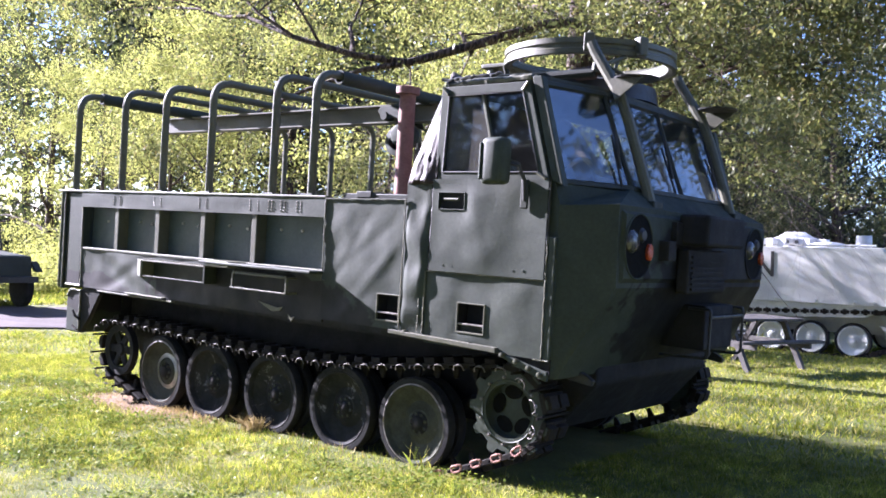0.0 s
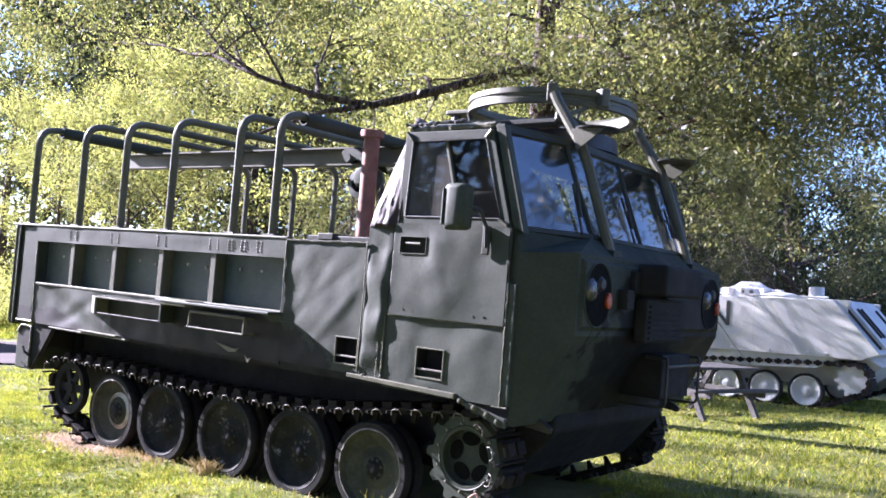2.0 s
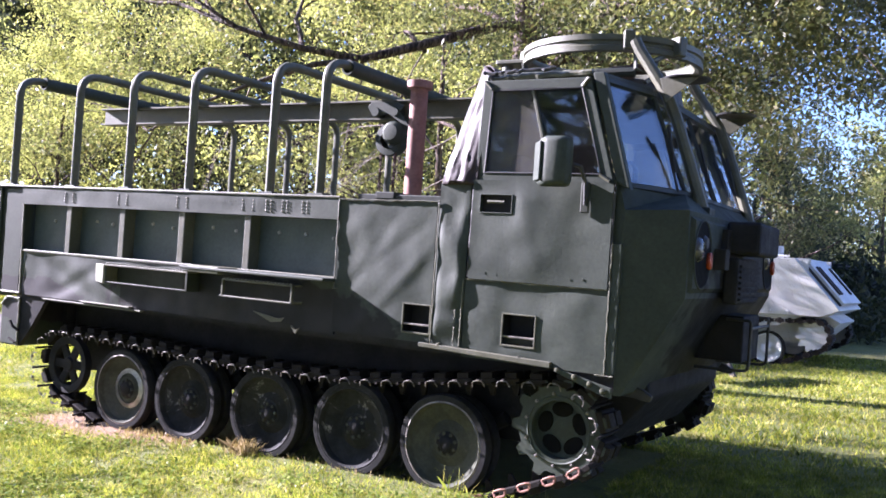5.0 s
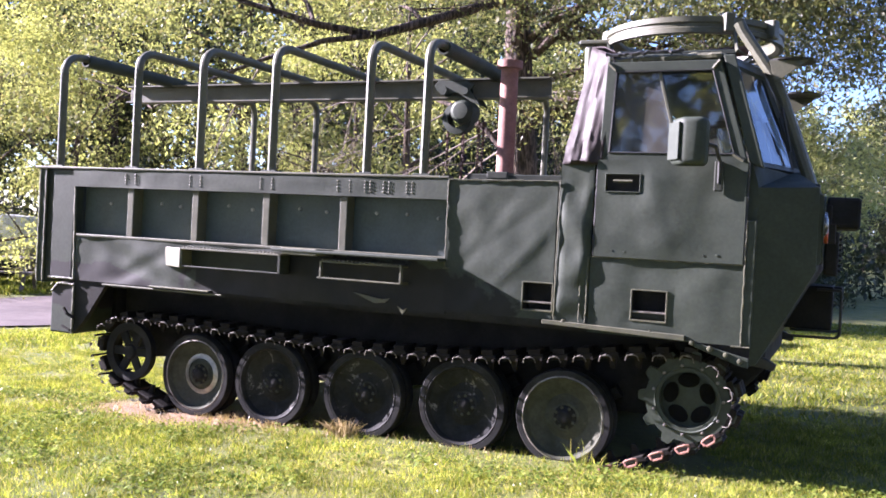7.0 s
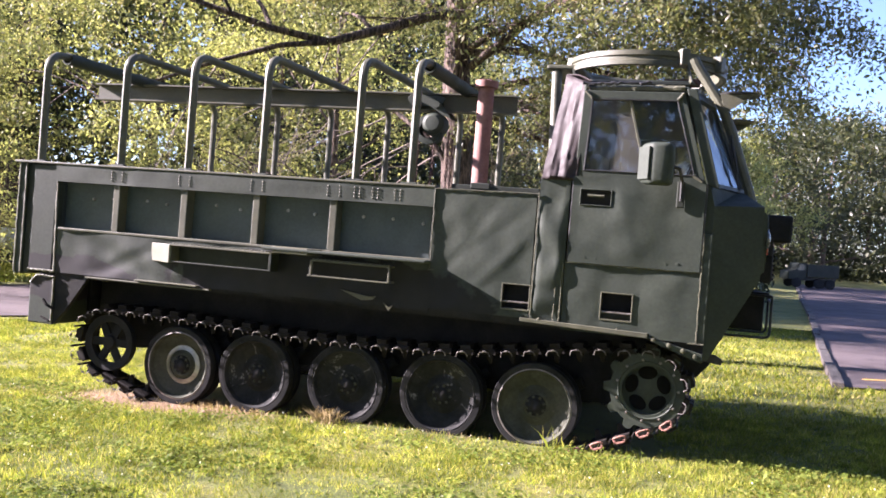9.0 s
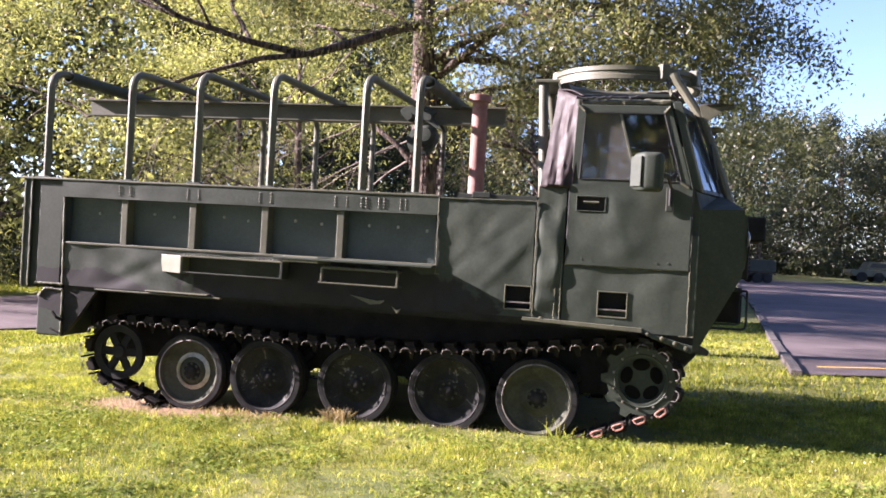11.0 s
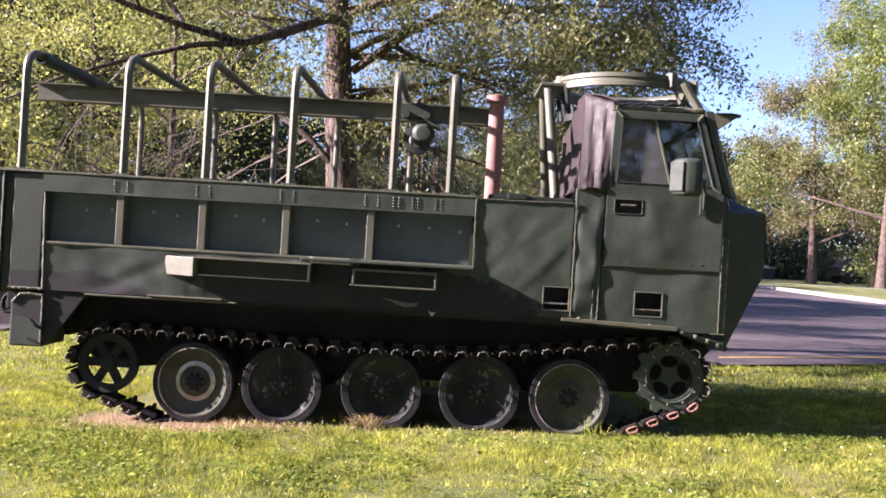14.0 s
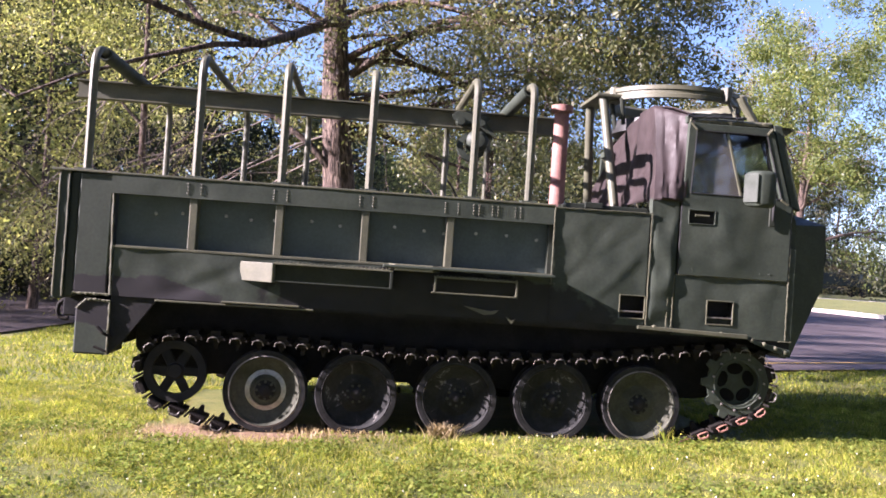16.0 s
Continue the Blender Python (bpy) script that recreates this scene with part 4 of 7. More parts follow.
for j in range(1, 19):
    u = j / 18
    cur = []
    for k in range(nz + 1):
        s = k / nz
        a = rows[0][k].co
        b = Vector((1.612 + 0.035 * s, -0.020 + 0.02 * s, 1.895 + 0.655 * s))
        p = a.lerp(b, u)
        ridge = math.sin(math.pi * u)
        crease = 0.020 * noise.noise(Vector((u * 5.0 + s, s * 1.6, 1))) + 0.012 * noise.noise(Vector((u * 13, s * 2.5, 5)))
        crease += 0.009 * math.sin(11 * u + 2.5 * s + 1.5 * noise.noise(Vector((u * 3, s * 3, 7)))) * (1 - 0.4 * s)
        crease += 0.024 * noise.noise(Vector((u * 4, s * 14, 2))) * max(0, 1 - 2.4 * s)
        cur.append(bm.verts.new(p + Vector((0, -0.016 - crease, 0)) * ridge + Vector((0, 0.03 * ridge * s, 0))))
    for k in range(nz):
        bm.faces.new((prev[k], prev[k + 1], cur[k + 1], cur[k]))
    prev = cur
# roof sheet from the tall back edge down to the cab roof
prev = [c[-1] for c in rows]
for j in range(1, 7):
    u = j / 6
    cur = []
    for i in range(ny + 1):
        a = rows[i][-1].co
        b = Vector((1.66, 0.02 + (W - 0.08) * i / ny, min(2.566, a.z + 0.1)))
        p = a.lerp(b, u)
        cur.append(bm.verts.new(p + Vector((0, 0, 0.02 * math.sin(math.pi * u) * math.sin(9 * p.y)))))
    for i in range(ny):
        bm.faces.new((prev[i], cur[i], cur[i + 1], prev[i + 1]))
    prev = cur
cover = part("canvas_cover", bm, CANVAS, car, "creased brown vinyl cover over the cab back", smooth=True)
sol = cover.modifiers.new("thickness", "SOLIDIFY")
sol.thickness = 0.006
bm = bmesh.new()
seam(bm, (1.60, 0.0, 2.545), (2.05, 0.0, 2.56), 0.010, 20, 0.006, 8)
part("rolled_edge", bm, BLACK, cover)

# exhaust pipe
bm = bmesh.new()
lathe(bm, [(0.0, 1.785), (0.062, 1.785), (0.060, 2.60), (0.050, 2.60), (0.050, 2.40), (0.0, 2.40)], 20, (0.765, 0.62, 0), axis="z")
stack = part("exhaust_pipe", bm, PIPE_RED, car, "faded red exhaust pipe", smooth=True)
bm = bmesh.new()
lathe(bm, [(0.060, 2.60), (0.088, 2.605), (0.088, 2.655), (0.045, 2.665), (0.0, 2.665)], 20, (0.765, 0.62, 0), axis="z")
part("pipe_cap", bm, PIPE_RED, stack, smooth=True)

# hoops over the bed
for i, x in enumerate((-2.765, -2.005, -1.395, -0.76, 0.0, 0.425)):
    bm = bmesh.new()
    zt = 2.70
    left = [(x, 0.03, 1.80), (x, 0.03, 2.50)] + arc((x, 0.03, 2.55), (x, 0.03, zt), (x, 0.22, zt), 8)
    right = [(p[0], W - p[1], p[2]) for p in map(tuple, left)][::-1]
    tube(bm, left + right, 0.030, 10)
    hoop = part("cargo_hoop", bm, GREEN_PALE, car, "bent steel tube hoop", smooth=True)
    for y in (0.03, W - 0.03):
        bm = bmesh.new()
        box(bm, x - 0.06, x + 0.06, y - 0.045, y + 0.045, 1.802, 1.818, 0.004)
        part("hoop_foot", bm, GREEN, hoop)
    if i in (0, 5):
        bm = bmesh.new()
        lathe(bm, [(0.040, 0.24), (0.052, 0.24), (0.052, W - 0.24), (0.040, W - 0.24), (0.040, 0.24)], 16, (x, 0, zt - 0.012))
        part("cross_pipe", bm, GREEN, hoop, "thick cross pipe", smooth=True)

# hoist beam, trolley and chain
bm = bmesh.new()
prism(bm, [(y + W / 2, z) for y, z in ((-0.06, 2.505), (0.06, 2.505), (0.06, 2.517), (0.006, 2.521), (0.006, 2.643), (0.06, 2.647), (0.06, 2.659), (-0.06, 2.659), (-0.06, 2.647), (-0.006, 2.643), (-0.006, 2.521), (-0.06, 2.517))], -3.26, 0.86, axis="x")
beam = part("hoist_beam", bm, GREEN_PALE, car, "long steel I-beam under the hoops")
bm = bmesh.new()
for y in (-0.085, 0.075):
    prism(bm, [(-0.08, 2.60), (-0.05, 2.64), (0.20, 2.635), (0.26, 2.60), (0.22, 2.56), (0.28, 2.50), (0.32, 2.44), (0.24, 2.47), (0.12, 2.55), (0.04, 2.53), (-0.05, 2.56)], W / 2 + y, W / 2 + y + 0.012, 0.003)
part("trolley_plate", bm, GREEN, beam)
for x in (0.0, 0.18):
    bm = bmesh.new()
    lathe(bm, [(0.0, -0.06), (0.035, -0.06), (0.045, 0.06), (0.0, 0.06)], 14, (x, W / 2 - 0.04, 2.56))
    part("trolley_wheel", bm, GREEN, beam)
bm = bmesh.new()
lathe(bm, [(0.0, -0.11), (0.06, -0.105), (0.095, -0.07), (0.105, 0.0), (0.095, 0.08), (0.0, 0.09)], 22, (0.16, W / 2, 2.40))
lathe(bm, [(0.075, -0.05), (0.125, -0.045), (0.125, 0.045), (0.075, 0.05)], 22, (0.11, W / 2, 2.35))
hoist = part("chain_hoist", bm, GREEN, car, "round chain hoist hanging from the beam", smooth=True)
for x, zb, dy in ((0.02, 1.95, 0.0), (0.14, 1.86, 0.02), (0.17, 1.95, -0.03), (0.28, 1.84, 0.01), (0.31, 1.88, 0.03)):
    bm = bmesh.new()
    z, k = 2.32, 0
    while z > zb:
        ax = (0.010, 0.0) if k % 2 else (0.0, 0.010)
        pts = [(x + ax[0] * math.cos(a), W / 2 + dy + ax[1] * math.cos(a), z + 0.019 * math.sin(a)) for a in (2 * math.pi * q / 8 for q in range(9))]
        tube(bm, pts, 0.0045, 5, False)
        z -= 0.027
        k += 1
    part("chain", bm, RUST, hoist, "rusty hanging chain")

# gun ring and its posts
RC = Vector((1.885, 1.30, 2.875))
bm = bmesh.new()
lathe(bm, [(0.585, -0.055), (0.612, -0.050), (0.612, -0.018), (0.600, -0.010), (0.600, 0.012), (0.612, 0.020), (0.612, 0.055), (0.585, 0.055), (0.555, 0.03), (0.555, -0.04), (0.585, -0.055)], 64, RC, axis="z")
ringm = part("gun_ring", bm, GREEN_PALE, car, "steel gun ring above the cab", smooth=True)
bm = bmesh.new()
lathe(bm, [(0.0, -0.14), (0.36, -0.16), (0.48, -0.19), (0.50, -0.30), (0.0, -0.30)], 48, RC, axis="z")
part("ring_hatch", bm, BLACK, ringm, "dark hatch cover under the ring", smooth=True)
for dy in (-0.25, 0.0, 0.25):
    bm = bmesh.new()
    tube(bm, [(1.40, 1.3 + dy, 2.62), (1.36, 1.3 + dy * 1.2, 2.84)], 0.02, 8)
    part("ring_stay", bm, GREEN_DARK, ringm)
for y, ys in ((0.655, 1), (W - 0.655 + 0.02, -1)):
    bm = bmesh.new()
    tube(bm, [(2.27, y, 2.86), (2.30, y, 2.80), (2.49, y, 2.52), (2.56, y, 2.36), (2.745, y, 1.84)], 0.036, 10)
    post = part("front_post", bm, GREEN_PALE, car, "bent front post of the gun ring", smooth=True)
    bm = bmesh.new()
    prism(bm, [(2.47, 2.60), (2.70, 2.60), (2.51, 2.46)], y - 0.10 if ys > 0 else y + 0.09, y - 0.09 if ys > 0 else y + 0.10, 0.002)
    part("gusset", bm, GREEN_PALE, post)
    bm = bmesh.new()
    lathe(bm, [(0.0, 2.600), (0.135, 2.602), (0.14, 2.612), (0.0, 2.622)], 24, (2.60, y, 0), axis="z")
    part("antenna_plate", bm, BLACK, post, "dark round antenna plate")
    bm = bmesh.new()
    box(bm, 2.70, 2.80, y - 0.06, y + 0.06, 1.80, 1.855, 0.008)
    part("post_foot", bm, GREEN_DARK, post)
for a, b in (((1.30, 0.77, 1.80), (1.21, 1.06, 2.86)), ((1.33, 1.85, 1.80), (1.22, 1.55, 2.86))):
    bm = bmesh.new()
    tube(bm, [a, b], 0.040, 12)
    part("rear_post", bm, GREEN_PALE, car, "slanted rear post of the gun ring", smooth=True)
bm = bmesh.new()
box(bm, 1.14, 1.42, 1.0, 1.62, 2.835, 2.87, 0.01)
lathe(bm, [(0.0, 2.87), (0.06, 2.87), (0.05, 2.94), (0.0, 2.96)], 14, (1.33, 1.12, 0), axis="z")
part("ring_bracket", bm, GREEN_PALE, ringm)
bm = bmesh.new()
for k in range(6):
    a = radians(-28 - 11 * k)
    box(bm, -0.04, 0.04, -0.03, 0.04, -0.05, 0.075, 0.012, Matrix.Translation(RC + Vector((0.62 * math.cos(a), 0.62 * math.sin(a), 0.0))) @ Matrix.Rotation(a, 4, "Z")) if k in (0, 3) else None
tube(bm, [(2.36, 0.95, 2.82), (2.30, 0.78, 2.74), (2.40, 0.86, 2.68), (2.34, 0.98, 2.72), (2.28, 0.85, 2.64)], 0.016, 6)
tube(bm, [(2.22, 0.80, 2.84), (2.26, 0.72, 2.70), (2.36, 0.78, 2.66), (2.33, 0.90, 2.78)], 0.014, 6)
part("ring_clamp", bm, GREEN_PALE, ringm)
bm = bmesh.new()
box(bm, 2.06, 2.22, 0.74, 0.86, 2.66, 2.73, 0.02)
box(bm, 2.16, 2.32, 0.76, 0.83, 2.68, 2.74, 0.02)
part("cradle", bm, RUST, ringm)
bm = bmesh.new()
tube(bm, [(1.60, 0.30, 2.60), (1.9, 0.72, 2.68), (2.25, 0.75, 2.69)], 0.03, 8)
box(bm, 1.5, 2.2, 0.7, 1.9, 2.55, 2.60, 0.01)
part("ring_cradle_frame", bm, GREEN_DARK, ringm)

# mirror on the near door
bm = bmesh.new()
prism(bm, [(2.01, -0.10), (2.095, -0.215), (2.20, -0.215), (2.238, -0.19), (2.238, -0.10)], 1.885, 2.155, axis="z")
bmesh.ops.bevel(bm, geom=bm.edges[:], offset=0.034, segments=4, affect="EDGES", profile=0.5)
mirror = part("side_mirror", bm, GREEN, car, "green rounded side mirror", smooth=True)
bm = bmesh.new()
prism(bm, [(2.010, -0.124), (2.082, -0.216), (2.094, -0.208), (2.024, -0.118)], 1.915, 2.125, axis="z")
bmesh.ops.bevel(bm, geom=bm.edges[:], offset=0.005, segments=2, affect="EDGES", profile=0.5)
part("mirror_face", bm, GREEN, mirror, "faded back of the mirror housing")
bm = bmesh.new()
tube(bm, [(2.20, -0.11, 2.02), (2.27, -0.09, 2.0), (2.29, -0.05, 1.92), (2.29, -0.035, 1.80)], 0.012, 8)
part("mirror_arm", bm, BLACK, mirror)
bm = bmesh.new()
box(bm, 2.262, 2.312, -0.042, -0.025, 1.755, 1.925, 0.006)
part("mirror_bracket", bm, GREEN_DARK, mirror)

# ---- running gear ----
WR, YW = 0.305, 0.13
HUBS = [(-1.42, 0.286), (-0.75, 0.297), (0.0, 0.309), (0.735, 0.325), (1.416, 0.332)]
SPR, IDL = (2.165, 0.541), (-2.075, 0.395)


def wheel_meshes():
    bm = bmesh.new()
    lathe(bm, [(0.258, 0.0), (0.266, -0.012), (0.298, -0.012), (0.305, 0.0), (0.305, 0.055), (0.298, 0.062), (0.258, 0.06), (0.258, 0.0)], 48)
    tyre = bake("tyre", bm, RUBBER, True)
    discs = []
    for material in (WHEEL_DULL, WHEEL_BLACK):
        bm = bmesh.new()
        lathe(bm, [(0.265, 0.055), (0.265, -0.008), (0.254, -0.012), (0.247, -0.004), (0.238, 0.030), (0.205, 0.052), (0.160, 0.072), (0.142, 0.078), (0.128, 0.072), (0.104, 0.062), (0.090, 0.052), (0.0, 0.052)], 48)
        discs.append(bake("wheel_disc", bm, material, True))
    bm = bmesh.new()
    lathe(bm, [(0.078, 0.056), (0.070, 0.046), (0.050, 0.040), (0.042, 0.028), (0.032, 0.022), (0.0, 0.021)], 24)
    hub = bake("hub_cap", bm, HULL_BLACK, True)
    bm = bmesh.new()
    lathe(bm, [(0.255, -0.0135), (0.264, -0.0105), (0.264, -0.008), (0.255, -0.010)], 48)
    lip = bake("worn_rim", bm, CLIP_STEEL, True)
    bm = bmesh.new()
    lathe(bm, [(0.116, 0.064), (0.130, 0.071), (0.152, 0.073), (0.150, 0.070), (0.132, 0.068), (0.118, 0.060)], 40)
    ringb = bake("scraped_ring", bm, EDGE_STEEL, True)
    return tyre, discs, hub, lip, ringb


tyre_m, disc_m, hub_m, lip_m, scr_m = wheel_meshes()
bm = bmesh.new()
lathe(bm, [(0.0, -0.016), (0.011, -0.014), (0.012, 0.012)], 6)
bolt_m = bake("hub_bolt", bm, WHEEL_DULL)
bm = bmesh.new()
box(bm, 0.03, 0.175, 0.012, 0.035, -0.034, 0.034, 0.006)
spoke_m = bake("spoke", bm, HULL_BLACK)
for far in (False, True):
    for i, (x, z) in enumerate(HUBS):
        for inner in (False, True):
            yw = YW + (0.115 if inner else 0.0)
            m = Matrix.Translation((x, W - yw if far else yw, z)) @ (Matrix.Rotation(math.pi, 4, "Z") if far else Matrix()) @ Matrix.Rotation(1.1 * i, 4, "Y")
            w = put("road_wheel", disc_m[0 if i in (0, 4) else 1], car, m, ("green" if i in (0, 4) else "soot-black") + " dished steel road wheel")
            names = [("tyre", tyre_m)] + ([] if inner else [("hub_cap", hub_m)]) + ([("worn_rim", lip_m)] if not inner and i in (4, 0) else []) + ([("scraped_ring", scr_m)] if i == 0 and not inner else [])
            for nm, me in names:
                o = new(nm, me)
                o.parent = w
            for k in range(0 if inner or far else 8):
                a = 2 * math.pi * k / 8
                o = new("hub_bolt", bolt_m)
                o.parent, o.location = w, (0.063 * math.cos(a), 0.050, 0.063 * math.sin(a))
    yo = W - 0.14 if far else 0.14
    for (x, z), kind in ((SPR, "drive_sprocket"), (IDL, "idler_wheel")):
        turn = Matrix.Translation((x, yo, z)) @ (Matrix.Rotation(math.pi, 4, "Z") if far else Matrix())
        bm = bmesh.new()
        if kind == "drive_sprocket":
            n, prof = 11, []
            for k in range(n):
                for f_, r in ((0.0, 0.245), (0.22, 0.245), (0.28, 0.262), (0.33, 0.282), (0.38, 0.288), (0.62, 0.288), (0.67, 0.282), (0.72, 0.262), (0.78, 0.245)):
                    a = 2 * math.pi * (k + f_) / n
                    prof.append((r * math.cos(a), r * math.sin(a)))
            inner_ring = [(0.165 * math.cos(2 * math.pi * (k + 0.5) / len(prof)), 0.165 * math.sin(2 * math.pi * (k + 0.5) / len(prof))) for k in range(len(prof))]
            vo = [[bm.verts.new((p[0], y, p[1])) for p in prof] for y in (-0.03, -0.005)]
            vi = [[bm.verts.new((p[0], y, p[1])) for p in inner_ring] for y in (-0.03, -0.005)]
            N = len(prof)
            for k in range(N):
                j = (k + 1) % N
                bm.faces.new((vo[0][k], vo[0][j], vi[0][j], vi[0][k]))
                bm.faces.new((vo[1][j], vo[1][k], vi[1][k], vi[1][j]))
                bm.faces.new((vo[0][j], vo[0][k], vo[1][k], vo[1][j]))
                bm.faces.new((vi[0][k], vi[0][j], vi[1][j], vi[1][k]))
            s = put(kind, bake(kind, bm, GREEN, False), car, turn, "toothed green drive sprocket")
            bm = bmesh.new()
            lathe(bm, [(0.196, -0.032), (0.188, -0.036), (0.180, -0.028), (0.174, 0.02), (0.165, 0.038), (0.05, 0.036), (0.0, 0.030)], 40)
            o = new("sprocket_hub", bake("sprocket_hub", bm, GREEN, True))
            o.parent = s
            # flat black plates paint the darkness inside the lightening holes
            for k in range(5):
                bm = bmesh.new()
                a = 2 * math.pi * (k + 0.3) / 5
                ca, sa = math.cos(a), math.sin(a)
                pts = [(0.110 * ca + 0.044 * math.cos(b) * ca - 0.064 * math.sin(b) * sa, 0.110 * sa + 0.044 * math.cos(b) * sa + 0.064 * math.sin(b) * ca) for b in (2 * math.pi * q / 12 for q in range(12))]
                prism(bm, pts, 0.026, 0.034)
                o = new("lightening_hole", bake("lightening_hole", bm, PIT))
                o.parent = s
            bm = bmesh.new()
            lathe(bm, [(0.0, -0.046), (0.009, -0.044), (0.010, -0.03)], 6)
            sb = bake("sprocket_bolt", bm, CLIP_STEEL)
            for k in range(11):
                a = 2 * math.pi * (k + 0.1) / 11
                o = new("sprocket_bolt", sb)
                o.parent, o.location = s, (0.203 * math.cos(a), 0.0, 0.203 * math.sin(a))
        else:
            lathe(bm, [(0.165, 0.0), (0.195, -0.008), (0.225, -0.008), (0.225, 0.05), (0.165, 0.05), (0.165, 0.0)], 40)
            lathe(bm, [(0.0, -0.01), (0.05, -0.008), (0.065, 0.02), (0.065, 0.05)], 20)
            s = put(kind, bake(kind, bm, HULL_BLACK, True), car, turn, "dark spoked idler wheel")
            for k in range(6):
                o = new("spoke", spoke_m)
                o.parent, o.rotation_euler = s, (0, 2 * math.pi * k / 6, 0)


def belt():
    """The track's centre line: over the sagging top run, down round the idler, along the ground and up round the sprocket."""
    pts = [(2.165, 0.795), (1.80, 0.765), (1.36, 0.705), (0.95, 0.655), (0.56, 0.628), (-0.18, 0.612), (-0.72, 0.620), (-1.13, 0.640), (-1.73, 0.655), (-2.05, 0.650)]
    for k in range(1, 12):
        a = radians(92 + 13.5 * k)
        pts.append((IDL[0] + 0.255 * math.cos(a), IDL[1] + 0.255 * math.sin(a)))
    pts += [(-1.56, -0.038), (-1.42, -0.045), (-0.75, -0.035), (0.0, -0.022), (0.735, -0.008), (1.416, 0.0), (1.56, 0.012)]
    for k in range(0, 12):
        a = radians(-72 + 13.5 * k)
        pts.append((SPR[0] + 0.254 * math.cos(a), SPR[1] + 0.254 * math.sin(a)))
    return pts


def resample(pts, n):
    pts = [Vector((p[0], p[1])) for p in pts] + [Vector(pts[0])]
    seg = [(b - a).length for a, b in zip(pts, pts[1:])]
    total, out = sum(seg), []
    for k in range(n):
        s, i = total * k / n, 0
        while s > seg[i]:
            s -= seg[i]
            i += 1
        out.append(pts[i].lerp(pts[i + 1], s / seg[i]))
    return out


def link_meshes():
    """One link, pads outward (+z) and guide tooth inward, and the clip on its pin ends."""
    bm = bmesh.new()
    box(bm, -0.060, 0.060, 0.108, 0.325, -0.016, 0.022, 0.006)
    lnk = bake("track_link", bm, STEEL)
    bm = bmesh.new()
    prism(bm, [(-0.03, -0.01), (-0.012, -0.085), (0.012, -0.085), (0.03, -0.01)], 0.182, 0.203, 0.004)
    tooth = bake("guide_tooth", bm, STEEL)
    pads = []
    for y in (0.115, 0.225):
        bm = bmesh.new()
        box(bm, -0.040, 0.040, y, y + 0.09, 0.018, 0.056, 0.006)
        pads.append(bake("track_pad", bm, STEEL))
    bm = bmesh.new()
    tube(bm, [(0.075, 0.015, 0.0), (0.075, 0.37, 0.0)], 0.009, 8)
    pin = bake("track_pin", bm, STEEL)
    clips = []
    for material, wide in ((CLIP_STEEL, 0.0035), (PAD_RED, 0.0075)):
        bm = bmesh.new()
        pts = [(-0.040, 0.012, -0.018), (-0.034, 0.004, 0.004), (-0.024, 0.003, 0.014), (0.024, 0.003, 0.014), (0.034, 0.004, 0.004), (0.040, 0.012, -0.018)]
        if wide > 0.006:
            pts += [(0.02, 0.004, -0.024), (-0.02, 0.004, -0.024), (-0.038, 0.010, -0.018)]
        tube(bm, pts, wide, 6)
        box(bm, -0.008, 0.012, -0.004, 0.02, 0.012, 0.022, 0.003)
        clips.append(bake("link_clip", bm, material))
    return lnk, clips, (("guide_tooth", tooth), ("track_pad", pads[0]), ("track_pad", pads[1]), ("track_pin", pin))


link_m, clip_m, link_bits = link_meshes()
NL = 64
line = resample(belt(), NL)
for far in (False, True):
    for k in range(NL):
        p, q = line[k - 1], line[(k + 1) % NL]
        d = (q - p).normalized()
        ang = math.atan2(-d.y, -d.x)
        red = line[k].x > 1.45 and line[k].y < 0.36
        m = Matrix.Translation((line[k].x, W if far else 0.0, line[k].y)) @ Matrix.Rotation(-ang, 4, "Y") @ (Matrix.Diagonal((1, -1, 1, 1)) if far else Matrix())
        lk = put("track_link", link_m, car, m, "rusty steel track link")
        for nm, me in link_bits:
            o = new(nm, me)
            o.parent = lk
        if not far:
            o = new("link_clip", clip_m[1 if red else 0])
            o.parent = lk

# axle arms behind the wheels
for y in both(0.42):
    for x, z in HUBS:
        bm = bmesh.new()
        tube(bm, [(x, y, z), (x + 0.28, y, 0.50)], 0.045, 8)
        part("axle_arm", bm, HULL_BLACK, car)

# ---- trees ----
def grow(rnd, start, direction, length, radius, depth, limbs, tips, droop=0.0, spread=0.7, kids=3):
    """A limb as a wandering line, with side limbs; the ends of the finest are kept for leaves."""
    p, d = Vector(start), Vector(direction).normalized()
    n = 5
    pts, rad = [p.copy()], [radius]
    for i in range(n):
        d = (d + Vector((rnd.uniform(-1, 1), rnd.uniform(-1, 1), rnd.uniform(-0.7, 0.8))) * 0.24 + Vector((0, 0, -droop * 0.12))).normalized()
        p = p + d * (length / n)
        pts.append(p.copy())
        rad.append(radius * (1 - 0.62 * (i + 1) / n))
    limbs.append((pts, rad))
    if depth < 2:
        tips.append(pts)
    if depth == 0:
        return
    for k in range(kids):
        i = rnd.randint(2, n)
        side = Vector((rnd.uniform(-1, 1), rnd.uniform(-1, 1), rnd.uniform(-0.5, 0.7))).normalized()
        nd = (d * (1 - spread) + side * spread).normalized()
        grow(rnd, pts[i], nd, length * rnd.uniform(0.55, 0.8), rad[i] * 0.7, depth - 1, limbs, tips, droop, spread, kids)
    grow(rnd, pts[-1], d, length * 0.7, rad[-1], depth - 1, limbs, tips, droop, spread, kids)


